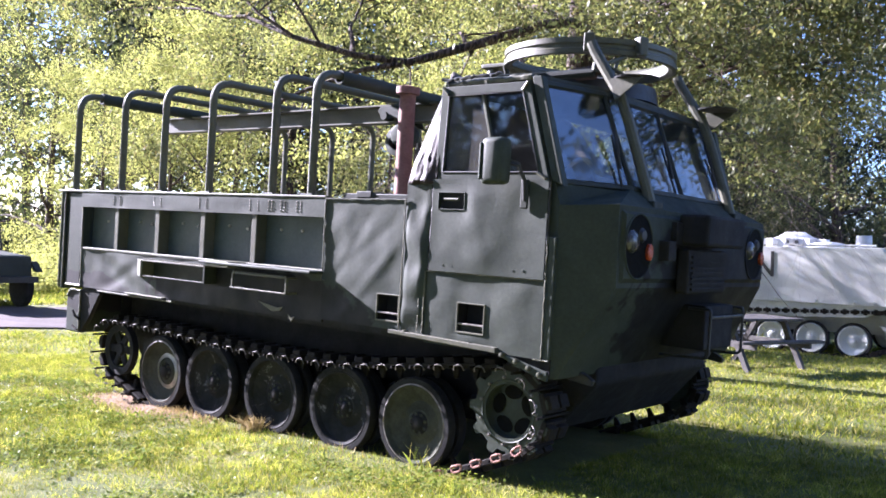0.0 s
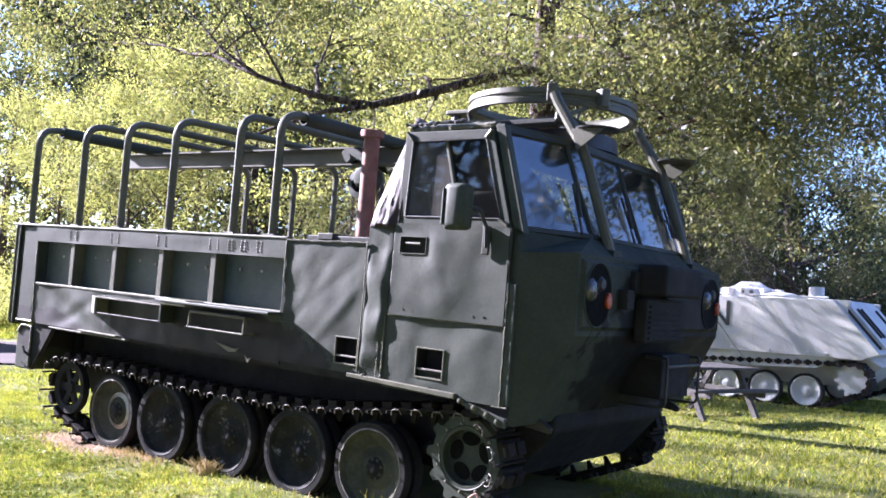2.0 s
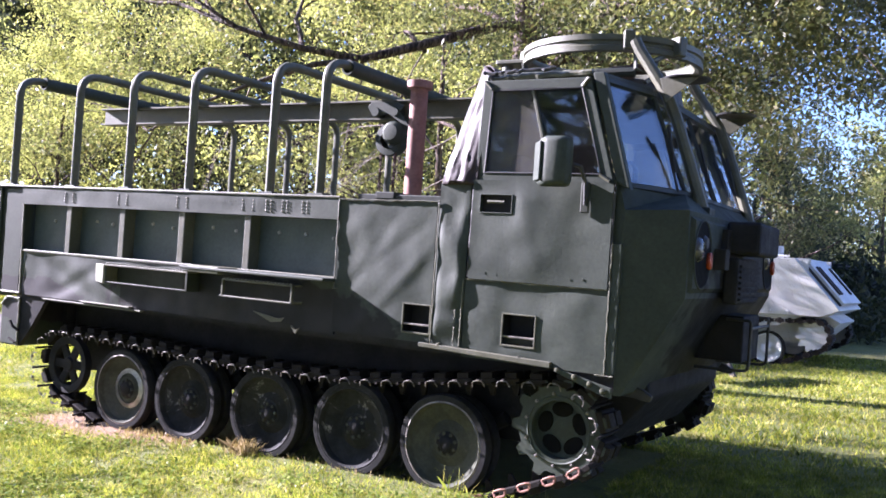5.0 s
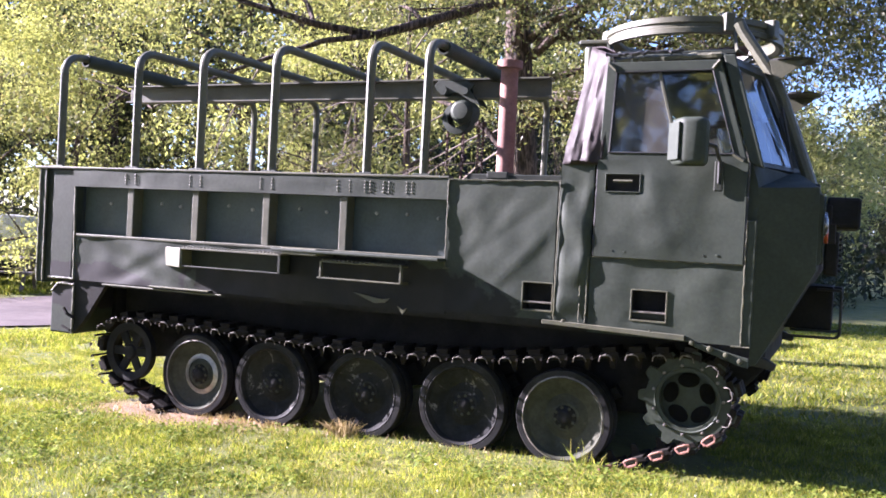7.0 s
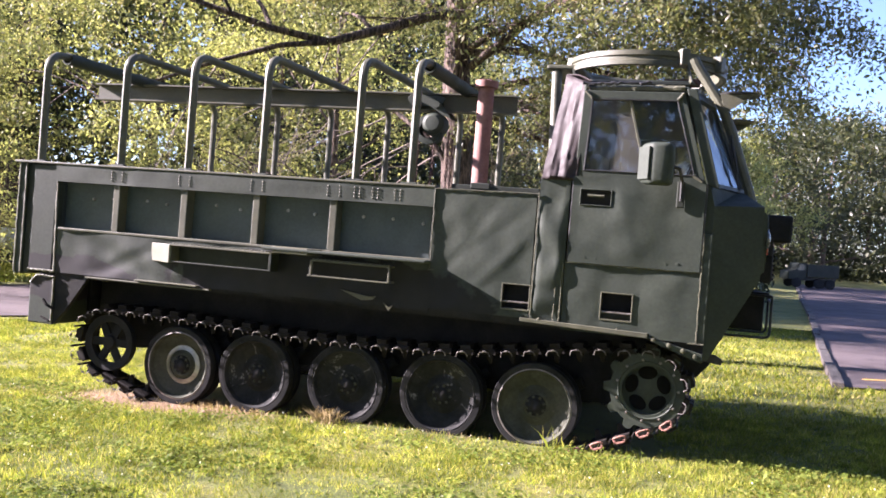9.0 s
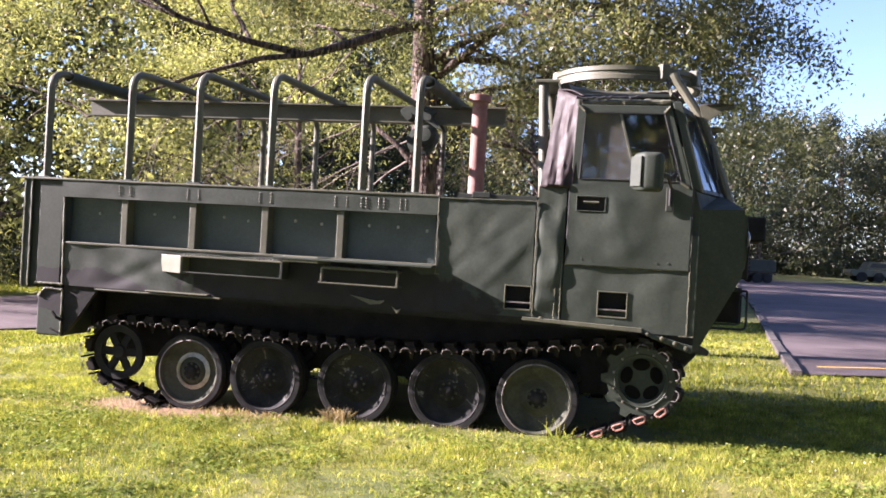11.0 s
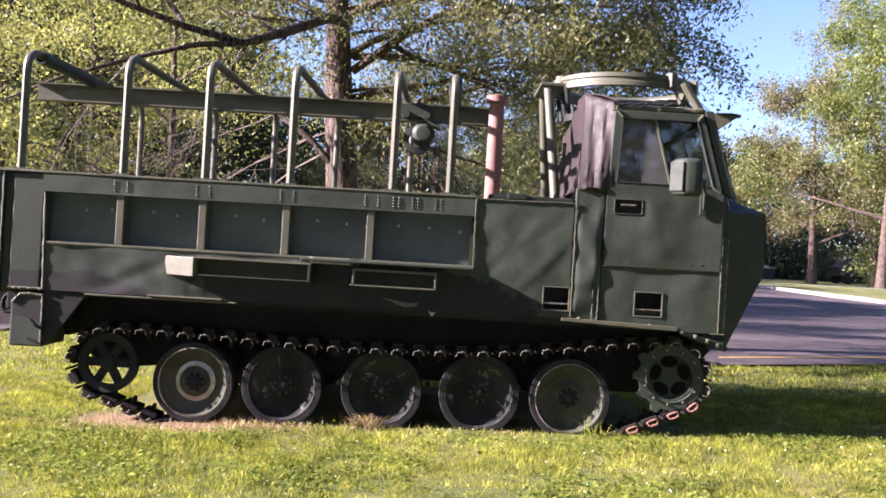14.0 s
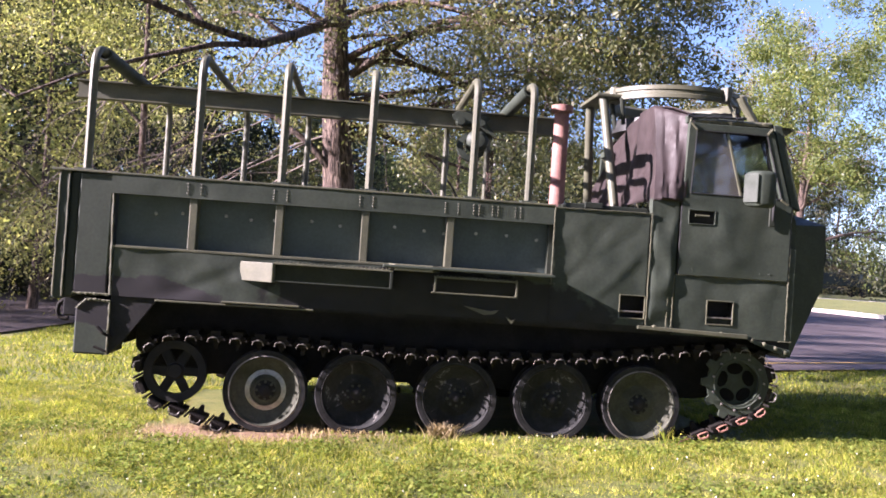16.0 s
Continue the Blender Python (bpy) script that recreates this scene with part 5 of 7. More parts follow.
def limb_mesh(name, limbs, material, least=0.0):
    verts, faces = [], []
    for pts, rad in limbs:
        n = 10 if rad[0] > 0.1 else (6 if rad[0] > 0.025 else 3)
        if rad[0] < least:
            continue
        base, side = len(verts), None
        for i, p in enumerate(pts):
            d = (pts[min(i + 1, len(pts) - 1)] - pts[max(i - 1, 0)]).normalized()
            side = d.orthogonal().normalized() if side is None else (side - d * side.dot(d)).normalized()
            up = d.cross(side)
            for k in range(n):
                a = 2 * math.pi * k / n
                r = rad[i] * (1 + (0.16 * noise.noise(Vector((a * 2, p.z * 4, rad[0] * 50))) if rad[0] > 0.1 else 0))
                verts.append(tuple(p + r * (math.cos(a) * side + math.sin(a) * up)))
        for i in range(len(pts) - 1):
            for k in range(n):
                a, b = base + i * n + k, base + i * n + (k + 1) % n
                faces.append((a, b, b + n, a + n))
    return sheet_mesh(name, verts, faces, material, True)


def leaf_array(rng, tips, per_tip, size, scatter, hang=0.5):
    """Leaves as small folded lozenges strewn round the twigs."""
    seg = np.array([[p[:] for p in t] for t in tips])
    n = len(tips) * per_tip
    ti = np.repeat(np.arange(len(tips)), per_tip)
    s = rng.uniform(0.2, 1.0, n) * (seg.shape[1] - 1)
    i = np.minimum(s.astype(int), seg.shape[1] - 2)
    f = (s - i)[:, None]
    c = seg[ti, i] * (1 - f) + seg[ti, i + 1] * f + rng.normal(0, scatter, (n, 3))
    a = rng.normal(0, 1, (n, 3)) + np.array([0, 0, -hang])
    a /= np.linalg.norm(a, axis=1)[:, None]
    b = np.cross(a, rng.normal(0, 1, (n, 3)))
    b /= np.linalg.norm(b, axis=1)[:, None] + 1e-9
    L = size * rng.uniform(0.6, 1.3, n)[:, None]
    w = L * rng.uniform(0.34, 0.5, n)[:, None] * 0.5
    co = np.stack([c - a * L * 0.5, c + b * w - a * L * 0.05, c + a * L * 0.5, c - b * w - a * L * 0.05], 1)
    return co.reshape(-1, 3)


def tree(name, at, seed, height, trunk_r, mains, depth, per_tip, size, scatter, leaf, label, kids=3, droop=0.2, first=0.35, reach=0.5, lean=(0, 0), category="tree", extra=(), clear=None, least=0.006, bough=0.5, boughs=(), thin=None):
    rnd, rng = random.Random(seed), np.random.default_rng(seed)
    limbs, tips = [], []
    base = Vector((0, 0, -0.1))
    n = 9
    pts = [base + Vector((lean[0] * s * height + 0.04 * height * 0.3 * math.sin(3 * s + seed), lean[1] * s * height + 0.012 * height * math.cos(4 * s + seed), s * height)) for s in (i / n for i in range(n + 1))]
    rad = [trunk_r * (1.35 if i == 0 else 1) * (1 - 0.8 * (i / n) ** 1.3) for i in range(n + 1)]
    limbs.append((pts, rad))
    for k in range(mains):
        s = first + (0.97 - first) * k / max(1, mains - 1)
        i = min(int(s * n), n - 1)
        p = pts[i].lerp(pts[i + 1], s * n - i)
        a = 2.4 * k + rnd.uniform(-0.4, 0.4)
        up = 0.25 + 0.6 * s
        grow(rnd, p, (math.cos(a), math.sin(a), up), height * reach * (1.15 - 0.65 * s), rad[i] * bough, depth, limbs, tips, droop, 0.62, kids)
    for st, dr, ln, rr, dp in extra:
        grow(rnd, Vector(st), dr, ln, rr, dp, limbs, tips, droop, 0.55, kids)
    for line, r0, r1 in boughs:
        limbs.append(([Vector(p) for p in line], [r0 + (r1 - r0) * i / (len(line) - 1) for i in range(len(line))]))
    ob = thing(name, at, label, category)
    t = new("trunk", limb_mesh("trunk", limbs, BARK, least))
    t.parent = ob
    leaves = leaf_array(rng, tips, per_tip, size, scatter)
    if clear:
        mid = leaves.reshape(-1, 4, 3).mean(axis=1)
        leaves = leaves.reshape(-1, 4, 3)[mid[:, 2] > np.where(mid[:, 0] > 0.3, clear[1], clear[0])].reshape(-1, 3)
    if thin:
        quads = leaves.reshape(-1, 4, 3)
        leaves = quads[thin(quads.mean(axis=1), rng.uniform(0, 1, len(quads)))].reshape(-1, 3)
    c = new("crown", quads_mesh("crown", leaves, 4, leaf))
    c.parent = ob
    c["kind"] = "stuff"
    return ob


# the big tree behind the carrier, with low limbs reaching over it
gz0 = ground_z(-0.92, 6.55)
BIG = [[(-0.30, 0.0, 4.75), (-0.50, -0.8, 4.55), (-0.80, -1.8, 4.12), (-1.16, -2.75, 3.72), (-1.75, -3.1, 3.80), (-2.6, -3.3, 4.05), (-3.7, -3.2, 4.45)],
       [(-1.16, -2.75, 3.72), (-1.6, -3.1, 3.60), (-2.2, -3.4, 3.35), (-2.9, -3.7, 3.02), (-3.4, -3.8, 2.75)],
       [(-0.05, 0.0, 2.15), (-0.35, -0.15, 2.55), (-0.72, -0.2, 2.95), (-1.25, -0.1, 3.30), (-2.0, 0.2, 3.55)],
       [(-0.20, 0.0, 4.00), (0.45, -0.2, 4.45), (1.0, -0.5, 4.75), (1.6, -0.7, 4.90), (2.2, -0.8, 4.85)],
       [(-0.12, 0.0, 3.10), (0.30, -0.05, 3.32), (0.80, -0.12, 3.58), (1.35, -0.2, 3.72), (2.0, -0.2, 3.95)]]


def sparse(c, r):
    """Leaves gather in masses with gaps between them, and are few round the trunk's shaded side."""
    x, y, z = c[:, 0], c[:, 1], c[:, 2]
    mass = np.sin(2.3 * x + 1.9 * np.sin(1.5 * z)) * np.sin(2.5 * y + 1.6 * np.sin(1.3 * x + 1)) + 0.8 * np.sin(3.1 * z + 1.4 * np.sin(1.7 * y))
    few = np.where((x < -0.2) & (y > -2.2), 0.55, 1.0)
    return few * np.clip(0.75 + 0.9 * mass, 0.12, 1.0) > r


main_tree = tree("shade_tree", (-0.92, 6.55, gz0), 3, 8.5, 0.28, 9, 3, 82, 0.064, 0.12, LEAF_NEAR, "large leafy shade tree with rough grey bark", 3, 0.35, 0.50, 0.42, clear=(2.5, 2.35), bough=0.28, lean=(-0.075, 0.0),
                 extra=[((-0.2, 0, 3.6), (0.85, 0.1, 0.16), 2.2, 0.05, 3), ((-0.2, 0, 4.2), (0.8, -0.35, 0.15), 2.3, 0.05, 3), ((-0.2, 0, 3.3), (0.75, 0.45, 0.08), 2.2, 0.05, 3), ((-0.3, 0, 4.8), (0.55, -0.75, 0.15), 2.4, 0.05, 3),
                        ((1.0, -0.5, 4.75), (0.5, -0.5, -0.1), 1.6, 0.04, 3), ((1.6, -0.7, 4.90), (0.8, 0.3, -0.15), 1.4, 0.04, 3), ((-0.3, 0, 4.9), (0.85, 0.3, 0.4), 2.2, 0.05, 3), ((-0.2, 0, 3.4), (0.7, -0.5, 0.1), 2.0, 0.045, 3),
                        ((0.4, 0.2, 5.4), (0.8, 0.2, 0.1), 1.9, 0.04, 3),
                        ((2.2, -0.8, 4.85), (0.9, 0.1, 0.12), 1.4, 0.03, 3), ((2.2, -0.8, 4.85), (0.8, -0.3, -0.1), 1.1, 0.025, 3), ((1.6, -0.7, 4.90), (0.8, 0.2, 0.45), 1.6, 0.03, 3), ((2.0, -0.2, 3.95), (0.85, 0.1, 0.1), 1.2, 0.02, 3), ((0.3, -0.2, 4.4), (0.7, 0.6, -0.05), 2.0, 0.04, 3), ((-0.4, 0, 5.6), (0.5, -0.6, 0.3), 2.2, 0.04, 3),
                        ((-0.3, 0, 4.5), (0.5, -0.5, 0.3), 1.2, 0.03, 3), ((-0.35, 0, 5.2), (0.4, -0.6, 0.2), 1.3, 0.03, 3), ((-0.3, 0, 4.2), (0.5, 0.6, 0.3), 1.3, 0.03, 3), ((-0.4, 0, 5.4), (-0.5, -0.6, 0.2), 1.3, 0.03, 3), ((-0.25, 0, 3.7), (0.6, -0.2, 0.2), 1.2, 0.03, 3),
                        ((-1.75, -3.1, 3.80), (-0.5, 0.4, 0.8), 1.7, 0.035, 3), ((-2.6, -3.3, 4.05), (-0.7, -0.3, 0.5), 1.7, 0.03, 3), ((-3.7, -3.2, 4.45), (-0.9, 0.1, 0.2), 1.8, 0.03, 3), ((-0.85, -1.9, 4.0), (-0.7, 0.5, 0.6), 1.7, 0.035, 3),
                        ((-3.0, -3.25, 4.2), (-0.6, 0.5, 0.6), 1.7, 0.03, 3), ((-2.2, -3.2, 3.9), (-0.3, -0.5, 0.8), 1.4, 0.025, 3), ((-3.4, -3.8, 2.75), (-0.8, 0.3, 0.25), 1.4, 0.014, 3), ((-3.7, -3.2, 4.45), (-0.6, 0.6, 0.5), 1.7, 0.022, 3)],
                 boughs=[(BIG[0], 0.080, 0.022), (BIG[1], 0.038, 0.010), (BIG[2], 0.075, 0.022), (BIG[3], 0.065, 0.02), (BIG[4], 0.070, 0.02)],
                 thin=sparse)
# twiggy bare boughs under its crown
rnd_t = random.Random(8)
bare, junk = [], []
for st, dr, ln, rr, dp in (((-0.2, 0, 2.9), (-0.9, 0.35, -0.12), 2.4, 0.035, 3), ((-0.2, 0, 3.2), (-0.75, 0.6, -0.2), 2.2, 0.03, 3), ((-0.72, -0.2, 2.95), (-0.8, -0.3, -0.2), 1.6, 0.03, 4), ((-0.2, 0, 3.2), (0.8, 0.5, -0.1), 2.0, 0.035, 4),
                           ((-1.16, -2.7, 3.7), (-0.6, 0.5, -0.5), 1.6, 0.022, 4), ((-2.2, -3.4, 3.35), (-0.6, 0.3, -0.55), 1.5, 0.02, 4), ((-0.85, -1.9, 4.0), (-0.8, 0.3, -0.35), 1.7, 0.022, 4),
                           ((-1.25, -0.1, 3.3), (-0.8, -0.2, -0.35), 1.9, 0.025, 4), ((-0.2, 0, 3.5), (0.6, -0.6, -0.1), 1.7, 0.03, 4), ((0.45, -0.2, 4.45), (0.7, 0.2, -0.4), 1.8, 0.025, 4), ((-0.2, 0, 2.7), (0.7, 0.0, 0.2), 1.5, 0.03, 3),
                           ((-2.0, 0.2, 3.55), (-0.8, 0.3, 0.1), 2.0, 0.03, 4)):
    grow(rnd_t, Vector(st), dr, ln, rr * 0.6, dp, bare, junk, 0.6, 0.5, 3)
o = new("bare_bough", limb_mesh("bare_bough", bare, TWIG))
o.parent = main_tree

# kinds of woodland tree, each built once and set out many times
oak = tree("woodland_tree", (-10.5, 15.0, ground_z(-10.5, 15)), 11, 10.0, 0.20, 9, 3, 40, 0.090, 0.20, LEAF_GOLD, "tall yellow-green woodland tree", 3, 0.25, 0.18, 0.42)
ash = tree("woodland_tree", (-17.5, 15.5, ground_z(-17.5, 15.5)), 12, 11.5, 0.22, 9, 3, 40, 0.095, 0.21, LEAF_GOLD, "tall yellow-green woodland tree", 3, 0.2, 0.15, 0.38)
young = tree("woodland_tree", (-5.0, 10.5, ground_z(-5.0, 10.5)), 13, 7.0, 0.10, 9, 3, 40, 0.080, 0.17, LEAF_GOLD, "young sunlit yellow-green tree", 3, 0.3, 0.10, 0.30)
airy = tree("woodland_tree", (-1.0, 19.0, ground_z(-1, 19)), 14, 5.5, 0.16, 9, 3, 46, 0.085, 0.20, LEAF_NEAR, "loose-crowned green tree with twiggy limbs", 3, 0.45, 0.25, 0.36, lean=(-0.08, 0.0))

far_tree = tree("woodland_tree", (-9.0, 23.0, ground_z(-9, 23)), 17, 11.5, 0.22, 9, 3, 11, 0.36, 0.34, LEAF_DARK, "tall green tree deep in the wood", 3, 0.2, 0.15, 0.34, least=0.03)
far_gold = tree("woodland_tree", (-16.0, 24.0, ground_z(-16, 24)), 18, 10.5, 0.20, 9, 3, 11, 0.34, 0.34, LEAF_GOLD, "tall yellow-green tree deep in the wood", 3, 0.3, 0.2, 0.36, least=0.03)


def plant(src, x, y, s, turn, h=1.0):
    copy_thing(src, Matrix.Translation((x, y, ground_z(x, y))) @ Matrix.Rotation(turn, 4, "Z") @ Matrix.Diagonal((s, s, s * h, 1)))


for src, x, y, s, turn in (
        # wood behind the bed
        (far_gold, -14.5, 18.0, 1.0, 1.0), (young, -12.6, 9.6, 0.9, 2.9), (far_tree, -20.5, 18.5, 1.0, 2.0), (oak, -23.0, 10.5, 0.75, 3.0), (far_tree, -26.0, 15.0, 0.85, 4.0),
        (young, -7.5, 12.8, 1.0, 0.7), (young, -14.0, 8.8, 0.75, 4.4), (far_tree, -21, 20, 1.2, 0.9), (far_tree, -28, 18, 1.2, 2.4),
        (young, -18.5, 9.5, 0.8, 1.1), (far_tree, -14, 27, 0.95, 5.2),
        # tall row at the wood's edge, which streaks the lot with shade
        (far_tree, -16.5, 37, 1.3, 2.4), (far_tree, -18.5, 43.5, 1.35, 3.4), (far_tree, -17, 50, 1.3, 4.4), (far_gold, -19, 57, 1.35, 5.4),
        # low growth behind the shade tree, open to the sky above
        (far_tree, -5.0, 20.0, 0.42, 2.2), (far_tree, -2.4, 24.0, 0.46, 2.6), (far_gold, 1.5, 29.0, 0.50, 3.3), (far_tree, -7.5, 29.0, 0.50, 3.9), (far_tree, -3, 36, 0.52, 0.3), (far_tree, -8.5, 42, 0.55, 4.3), (far_gold, 0, 46, 0.60, 3.3),
        # sunlit trees at the far end of the lot
        (far_tree, 5.5, 57.0, 0.80, 2.1), (far_gold, 2.6, 50.0, 0.70, 4.4), (far_tree, 9.5, 64.0, 0.85, 0.2),
        # far tree line beyond the parking lot
        (far_tree, -2, 62, 0.72, 0.3), (far_tree, 4, 66, 0.78, 1.3), (far_tree, 9, 70, 1.05, 2.3), (far_tree, 14, 78, 1.0, 3.3), (far_tree, 18, 82, 1.05, 4.1), (far_tree, 23, 88, 0.95, 5.0), (far_tree, 27, 92, 1.05, 0.8),
        (far_tree, 32, 98, 1.1, 1.6), (far_gold, 37, 100, 1.1, 2.8), (far_tree, 43, 104, 1.2, 3.7), (far_tree, 50, 108, 1.2, 4.6), (far_tree, 58, 112, 1.2, 5.6), (far_tree, 66, 116, 1.3, 0.6),
        (far_tree, 1, 74, 0.8, 2.0), (far_tree, 12, 90, 1.1, 1.0), (far_tree, -8, 68, 0.75, 4.0), (far_tree, 46, 118, 1.3, 2.2),
        (far_tree, -38, 22, 1.2, 0.5), (far_gold, -42, 31, 1.3, 2.5), (far_tree, -52, 24, 1.4, 3.5), (far_tree, -33, 34, 1.2, 5.5),
        (far_tree, 6, 80, 0.95, 0.9), (far_tree, 20, 94, 1.2, 1.9), (far_tree, 29, 104, 1.2, 2.9), (far_tree, 35, 108, 1.2, 3.9)):
    plant(src, x, y, s, turn)
# trees on the grass island across the lot
tree("park_tree", (30.5, 69.0, ground_z(30.5, 69)), 21, 14.0, 0.34, 10, 3, 60, 0.24, 0.34, LEAF_PARK, "broad park tree across the lot, leaves turning olive and gold", 3, 0.3, 0.24, 0.36, least=0.012)
tree("park_tree", (32.5, 60.0, ground_z(32.5, 60)), 24, 19.0, 0.36, 11, 3, 62, 0.25, 0.36, LEAF_MAPLE, "tall full-crowned green park tree on the grass island", 3, 0.3, 0.20, 0.32, least=0.012)
tree("park_tree", (35.0, 68.0, ground_z(35, 68)), 27, 19.0, 0.34, 11, 3, 26, 0.22, 0.30, LEAF_BROWN, "tall sparse park tree with thin pale brown leaves", 3, 0.3, 0.18, 0.32, least=0.010)

# weeds and brush at the wood's edge
def brush(name, spots, seed, n, height, size, material, label):
    rng = np.random.default_rng(seed)
    parts = []
    for x, y, r in spots:
        a, d = rng.uniform(0, 6.28, n), np.sqrt(rng.uniform(0, 1, n)) * r
        px, py = x + d * np.cos(a), y + d * np.sin(a)
        h = height * rng.uniform(0.3, 1.0, n) * (1 - 0.5 * (d / r) ** 2)
        c = np.stack([px, py, ground_np(px, py) + h * rng.uniform(0.05, 1, n)], 1)
        v = rng.normal(0, 1, (n, 3)) + np.array([0, 0, 0.8])
        v /= np.linalg.norm(v, axis=1)[:, None]
        b = np.cross(v, rng.normal(0, 1, (n, 3)))
        b /= np.linalg.norm(b, axis=1)[:, None]
        L = size * rng.uniform(0.5, 1.4, n)[:, None]
        parts.append(np.stack([c - v * L / 2, c + b * L * 0.18, c + v * L / 2, c - b * L * 0.18], 1).reshape(-1, 3))
    ob = put(name, quads_mesh(name, np.concatenate(parts), 4, material), None)
    return tagged(ob, label, "undergrowth", kind="stuff")


brush("roadside_weeds", [(-16 - 0.9 * k + 0.6 * math.sin(k), 4.5 + 1.0 * k, 1.4) for k in range(10)], 4, 1500, 0.9, 0.16, LEAF_GOLD, "tall yellow-green weeds along the lane")
brush("woodland_brush", [(-24 + 1.7 * k, 14 + 1.5 * math.sin(1.7 * k) + 0.42 * k, 1.8) for k in range(16)], 5, 1800, 2.2, 0.20, LEAF_DARK, "dark brush at the foot of the wood")
brush("woodland_brush", [(-40 + 2.3 * k, 20 + 0.45 * k + 2 * math.sin(1.3 * k), 2.6) for k in range(18)], 15, 1500, 4.5, 0.34, LEAF_DARK, "tall dark thicket closing the wood behind")
brush("woodland_brush", [(-44 + 0.8 * k, 4 + 1.5 * k, 2.6) for k in range(9)], 16, 1800, 4.5, 0.34, LEAF_DARK, "tall dark thicket closing the wood behind")
brush("woodland_brush", [(-24 + 1.4 * k, 34 + 1.2 * math.sin(1.9 * k), 2.4) for k in range(18)], 17, 1800, 4.0, 0.34, LEAF_DARK, "dark thicket among the trunks")
brush("woodland_brush", [(-9.5 + 1.3 * k, 21.5 + 0.4 * k + 0.8 * math.sin(2.1 * k), 2.0) for k in range(10)], 19, 1700, 4.2, 0.24, LEAF_DARK, "dark thicket under the shade tree")
brush("woodland_brush", [(34 + 2.6 * k, 91 + 1.2 * k, 3.0) for k in range(15)], 18, 1500, 7.5, 0.6, LEAF_DARK, "tall dark thicket below the farthest trees")
brush("woodland_brush", [(-14 + 3.6 * k, 66 + 1.4 * k + 1.5 * math.sin(2.1 * k), 2.8) for k in range(26)] + [(-10 + 3.6 * k, 72 + 1.4 * k, 2.8) for k in range(26)], 6, 900, 5.0, 0.5, LEAF_DARK, "dark brush below the far trees")

# ---- white armoured carrier ----
def armoured_carrier(name, paint, dark, label, at, yaw, pitch=0.0, letter=True):
    """A boxy tracked armoured carrier, nose to +x, centred on its middle wheel, near side at y = 0."""
    ob = thing(name, (0, 0, 0), label, "military vehicle")
    wd, g = 2.6, 0.7
    bm = bmesh.new()
    prof = [(-2.25, 0.93), (-2.32, 1.2), (-2.28, 1.90), (1.85, 1.90), (2.60, 1.02), (2.30, 0.90)]
    prism(bm, prof, 0.0, wd, 0.015)
    part("hull", bm, paint, ob, "chalky painted slab hull")
    bm = bmesh.new()
    prism(bm, [(-2.2, 0.62), (-2.2, 0.95), (2.35, 0.92), (2.55, 0.80), (2.1, 0.42), (-2.0, 0.42)], 0.42, wd - 0.42, 0.01)
    part("lower_hull", bm, paint, ob)
    for y0, y1 in ((0.04, 0.10), (wd - 0.10, wd - 0.04)):
        bm = bmesh.new()
        prism(bm, [(-2.25, 0.70), (-2.25, 0.94), (2.05, 0.94), (1.6, 0.72), (0.6, 0.68)], y0, y1, 0.006)
        part("side_skirt", bm, paint, ob)
    for x in (-1.9, -1.3, -0.6, 0.1, 0.8, 1.45, 1.75):
        bm = bmesh.new()
        lathe(bm, [(0.0, -0.02), (0.02, -0.02), (0.03, 0.01)], 8, (x, 0.0, 0.97))
        part("rivet", bm, paint, ob)
    # trim board on the nose, lamps and roof fittings
    bm = bmesh.new()
    slope = Matrix.Translation((2.225, wd / 2, 1.46)) @ Matrix.Rotation(radians(49.6), 4, "Y")
    box(bm, -0.50, 0.50, -1.05, 1.05, 0.03, 0.10, 0.01, slope)
    board = part("trim_board", bm, paint, ob)
    for x0, x1, y, z0 in ((-0.30, 0.32, -0.85, 0.10), (-0.30, 0.32, -0.6, 0.10), (-0.30, 0.32, 0.5, 0.10), (-0.45, 0.50, -1.16, 0.02)):
        bm = bmesh.new()
        box(bm, x0, x1, y, y + 0.05, z0, z0 + 0.04, 0.006, slope)
        part("board_bar", bm, dark, board)
    for y in (0.22, wd - 0.22):
        bm = bmesh.new()
        box(bm, 1.80, 2.02, y - 0.12, y + 0.12, 1.60, 1.86, 0.02)
        for k in range(3):
            box(bm, 1.78, 2.06, y - 0.13 + 0.11 * k, y - 0.11 + 0.11 * k, 1.55, 1.90, 0.004)
        part("lamp_cluster", bm, paint, ob)
    bm = bmesh.new()
    lathe(bm, [(0.0, 2.12), (0.12, 2.12), (0.13, 2.10), (0.13, 1.90)], 20, (1.42, 0.55, 0), axis="z")
    part("roof_vent", bm, paint, ob, smooth=True)
    bm = bmesh.new()
    lathe(bm, [(0.0, 2.02), (0.2, 2.0), (0.36, 1.95), (0.40, 1.90)], 24, (0.75, 0.75, 0), axis="z")
    part("driver_hatch", bm, paint, ob, smooth=True)
    bm = bmesh.new()
    lathe(bm, [(0.0, 2.20), (0.18, 2.20), (0.30, 2.12), (0.46, 2.06), (0.50, 1.96), (0.55, 1.90)], 28, (0.05, 1.1, 0), axis="z")
    cup = part("cupola", bm, paint, ob, smooth=True)
    for k in range(9):
        a = 2 * math.pi * k / 9
        bm = bmesh.new()
        box(bm, 0.44, 0.60, -0.09, 0.09, 0.0, 0.12, 0.01, Matrix.Translation((0.05, 1.1, 1.95)) @ Matrix.Rotation(a, 4, "Z"))
        part("periscope", bm, paint, cup)
    bm = bmesh.new()
    for x in (-0.06, 0.10):
        lathe(bm, [(0.0, -0.60), (0.035, -0.60), (0.035, -0.55)], 12, (0.17 + x, 1.1, 2.0))
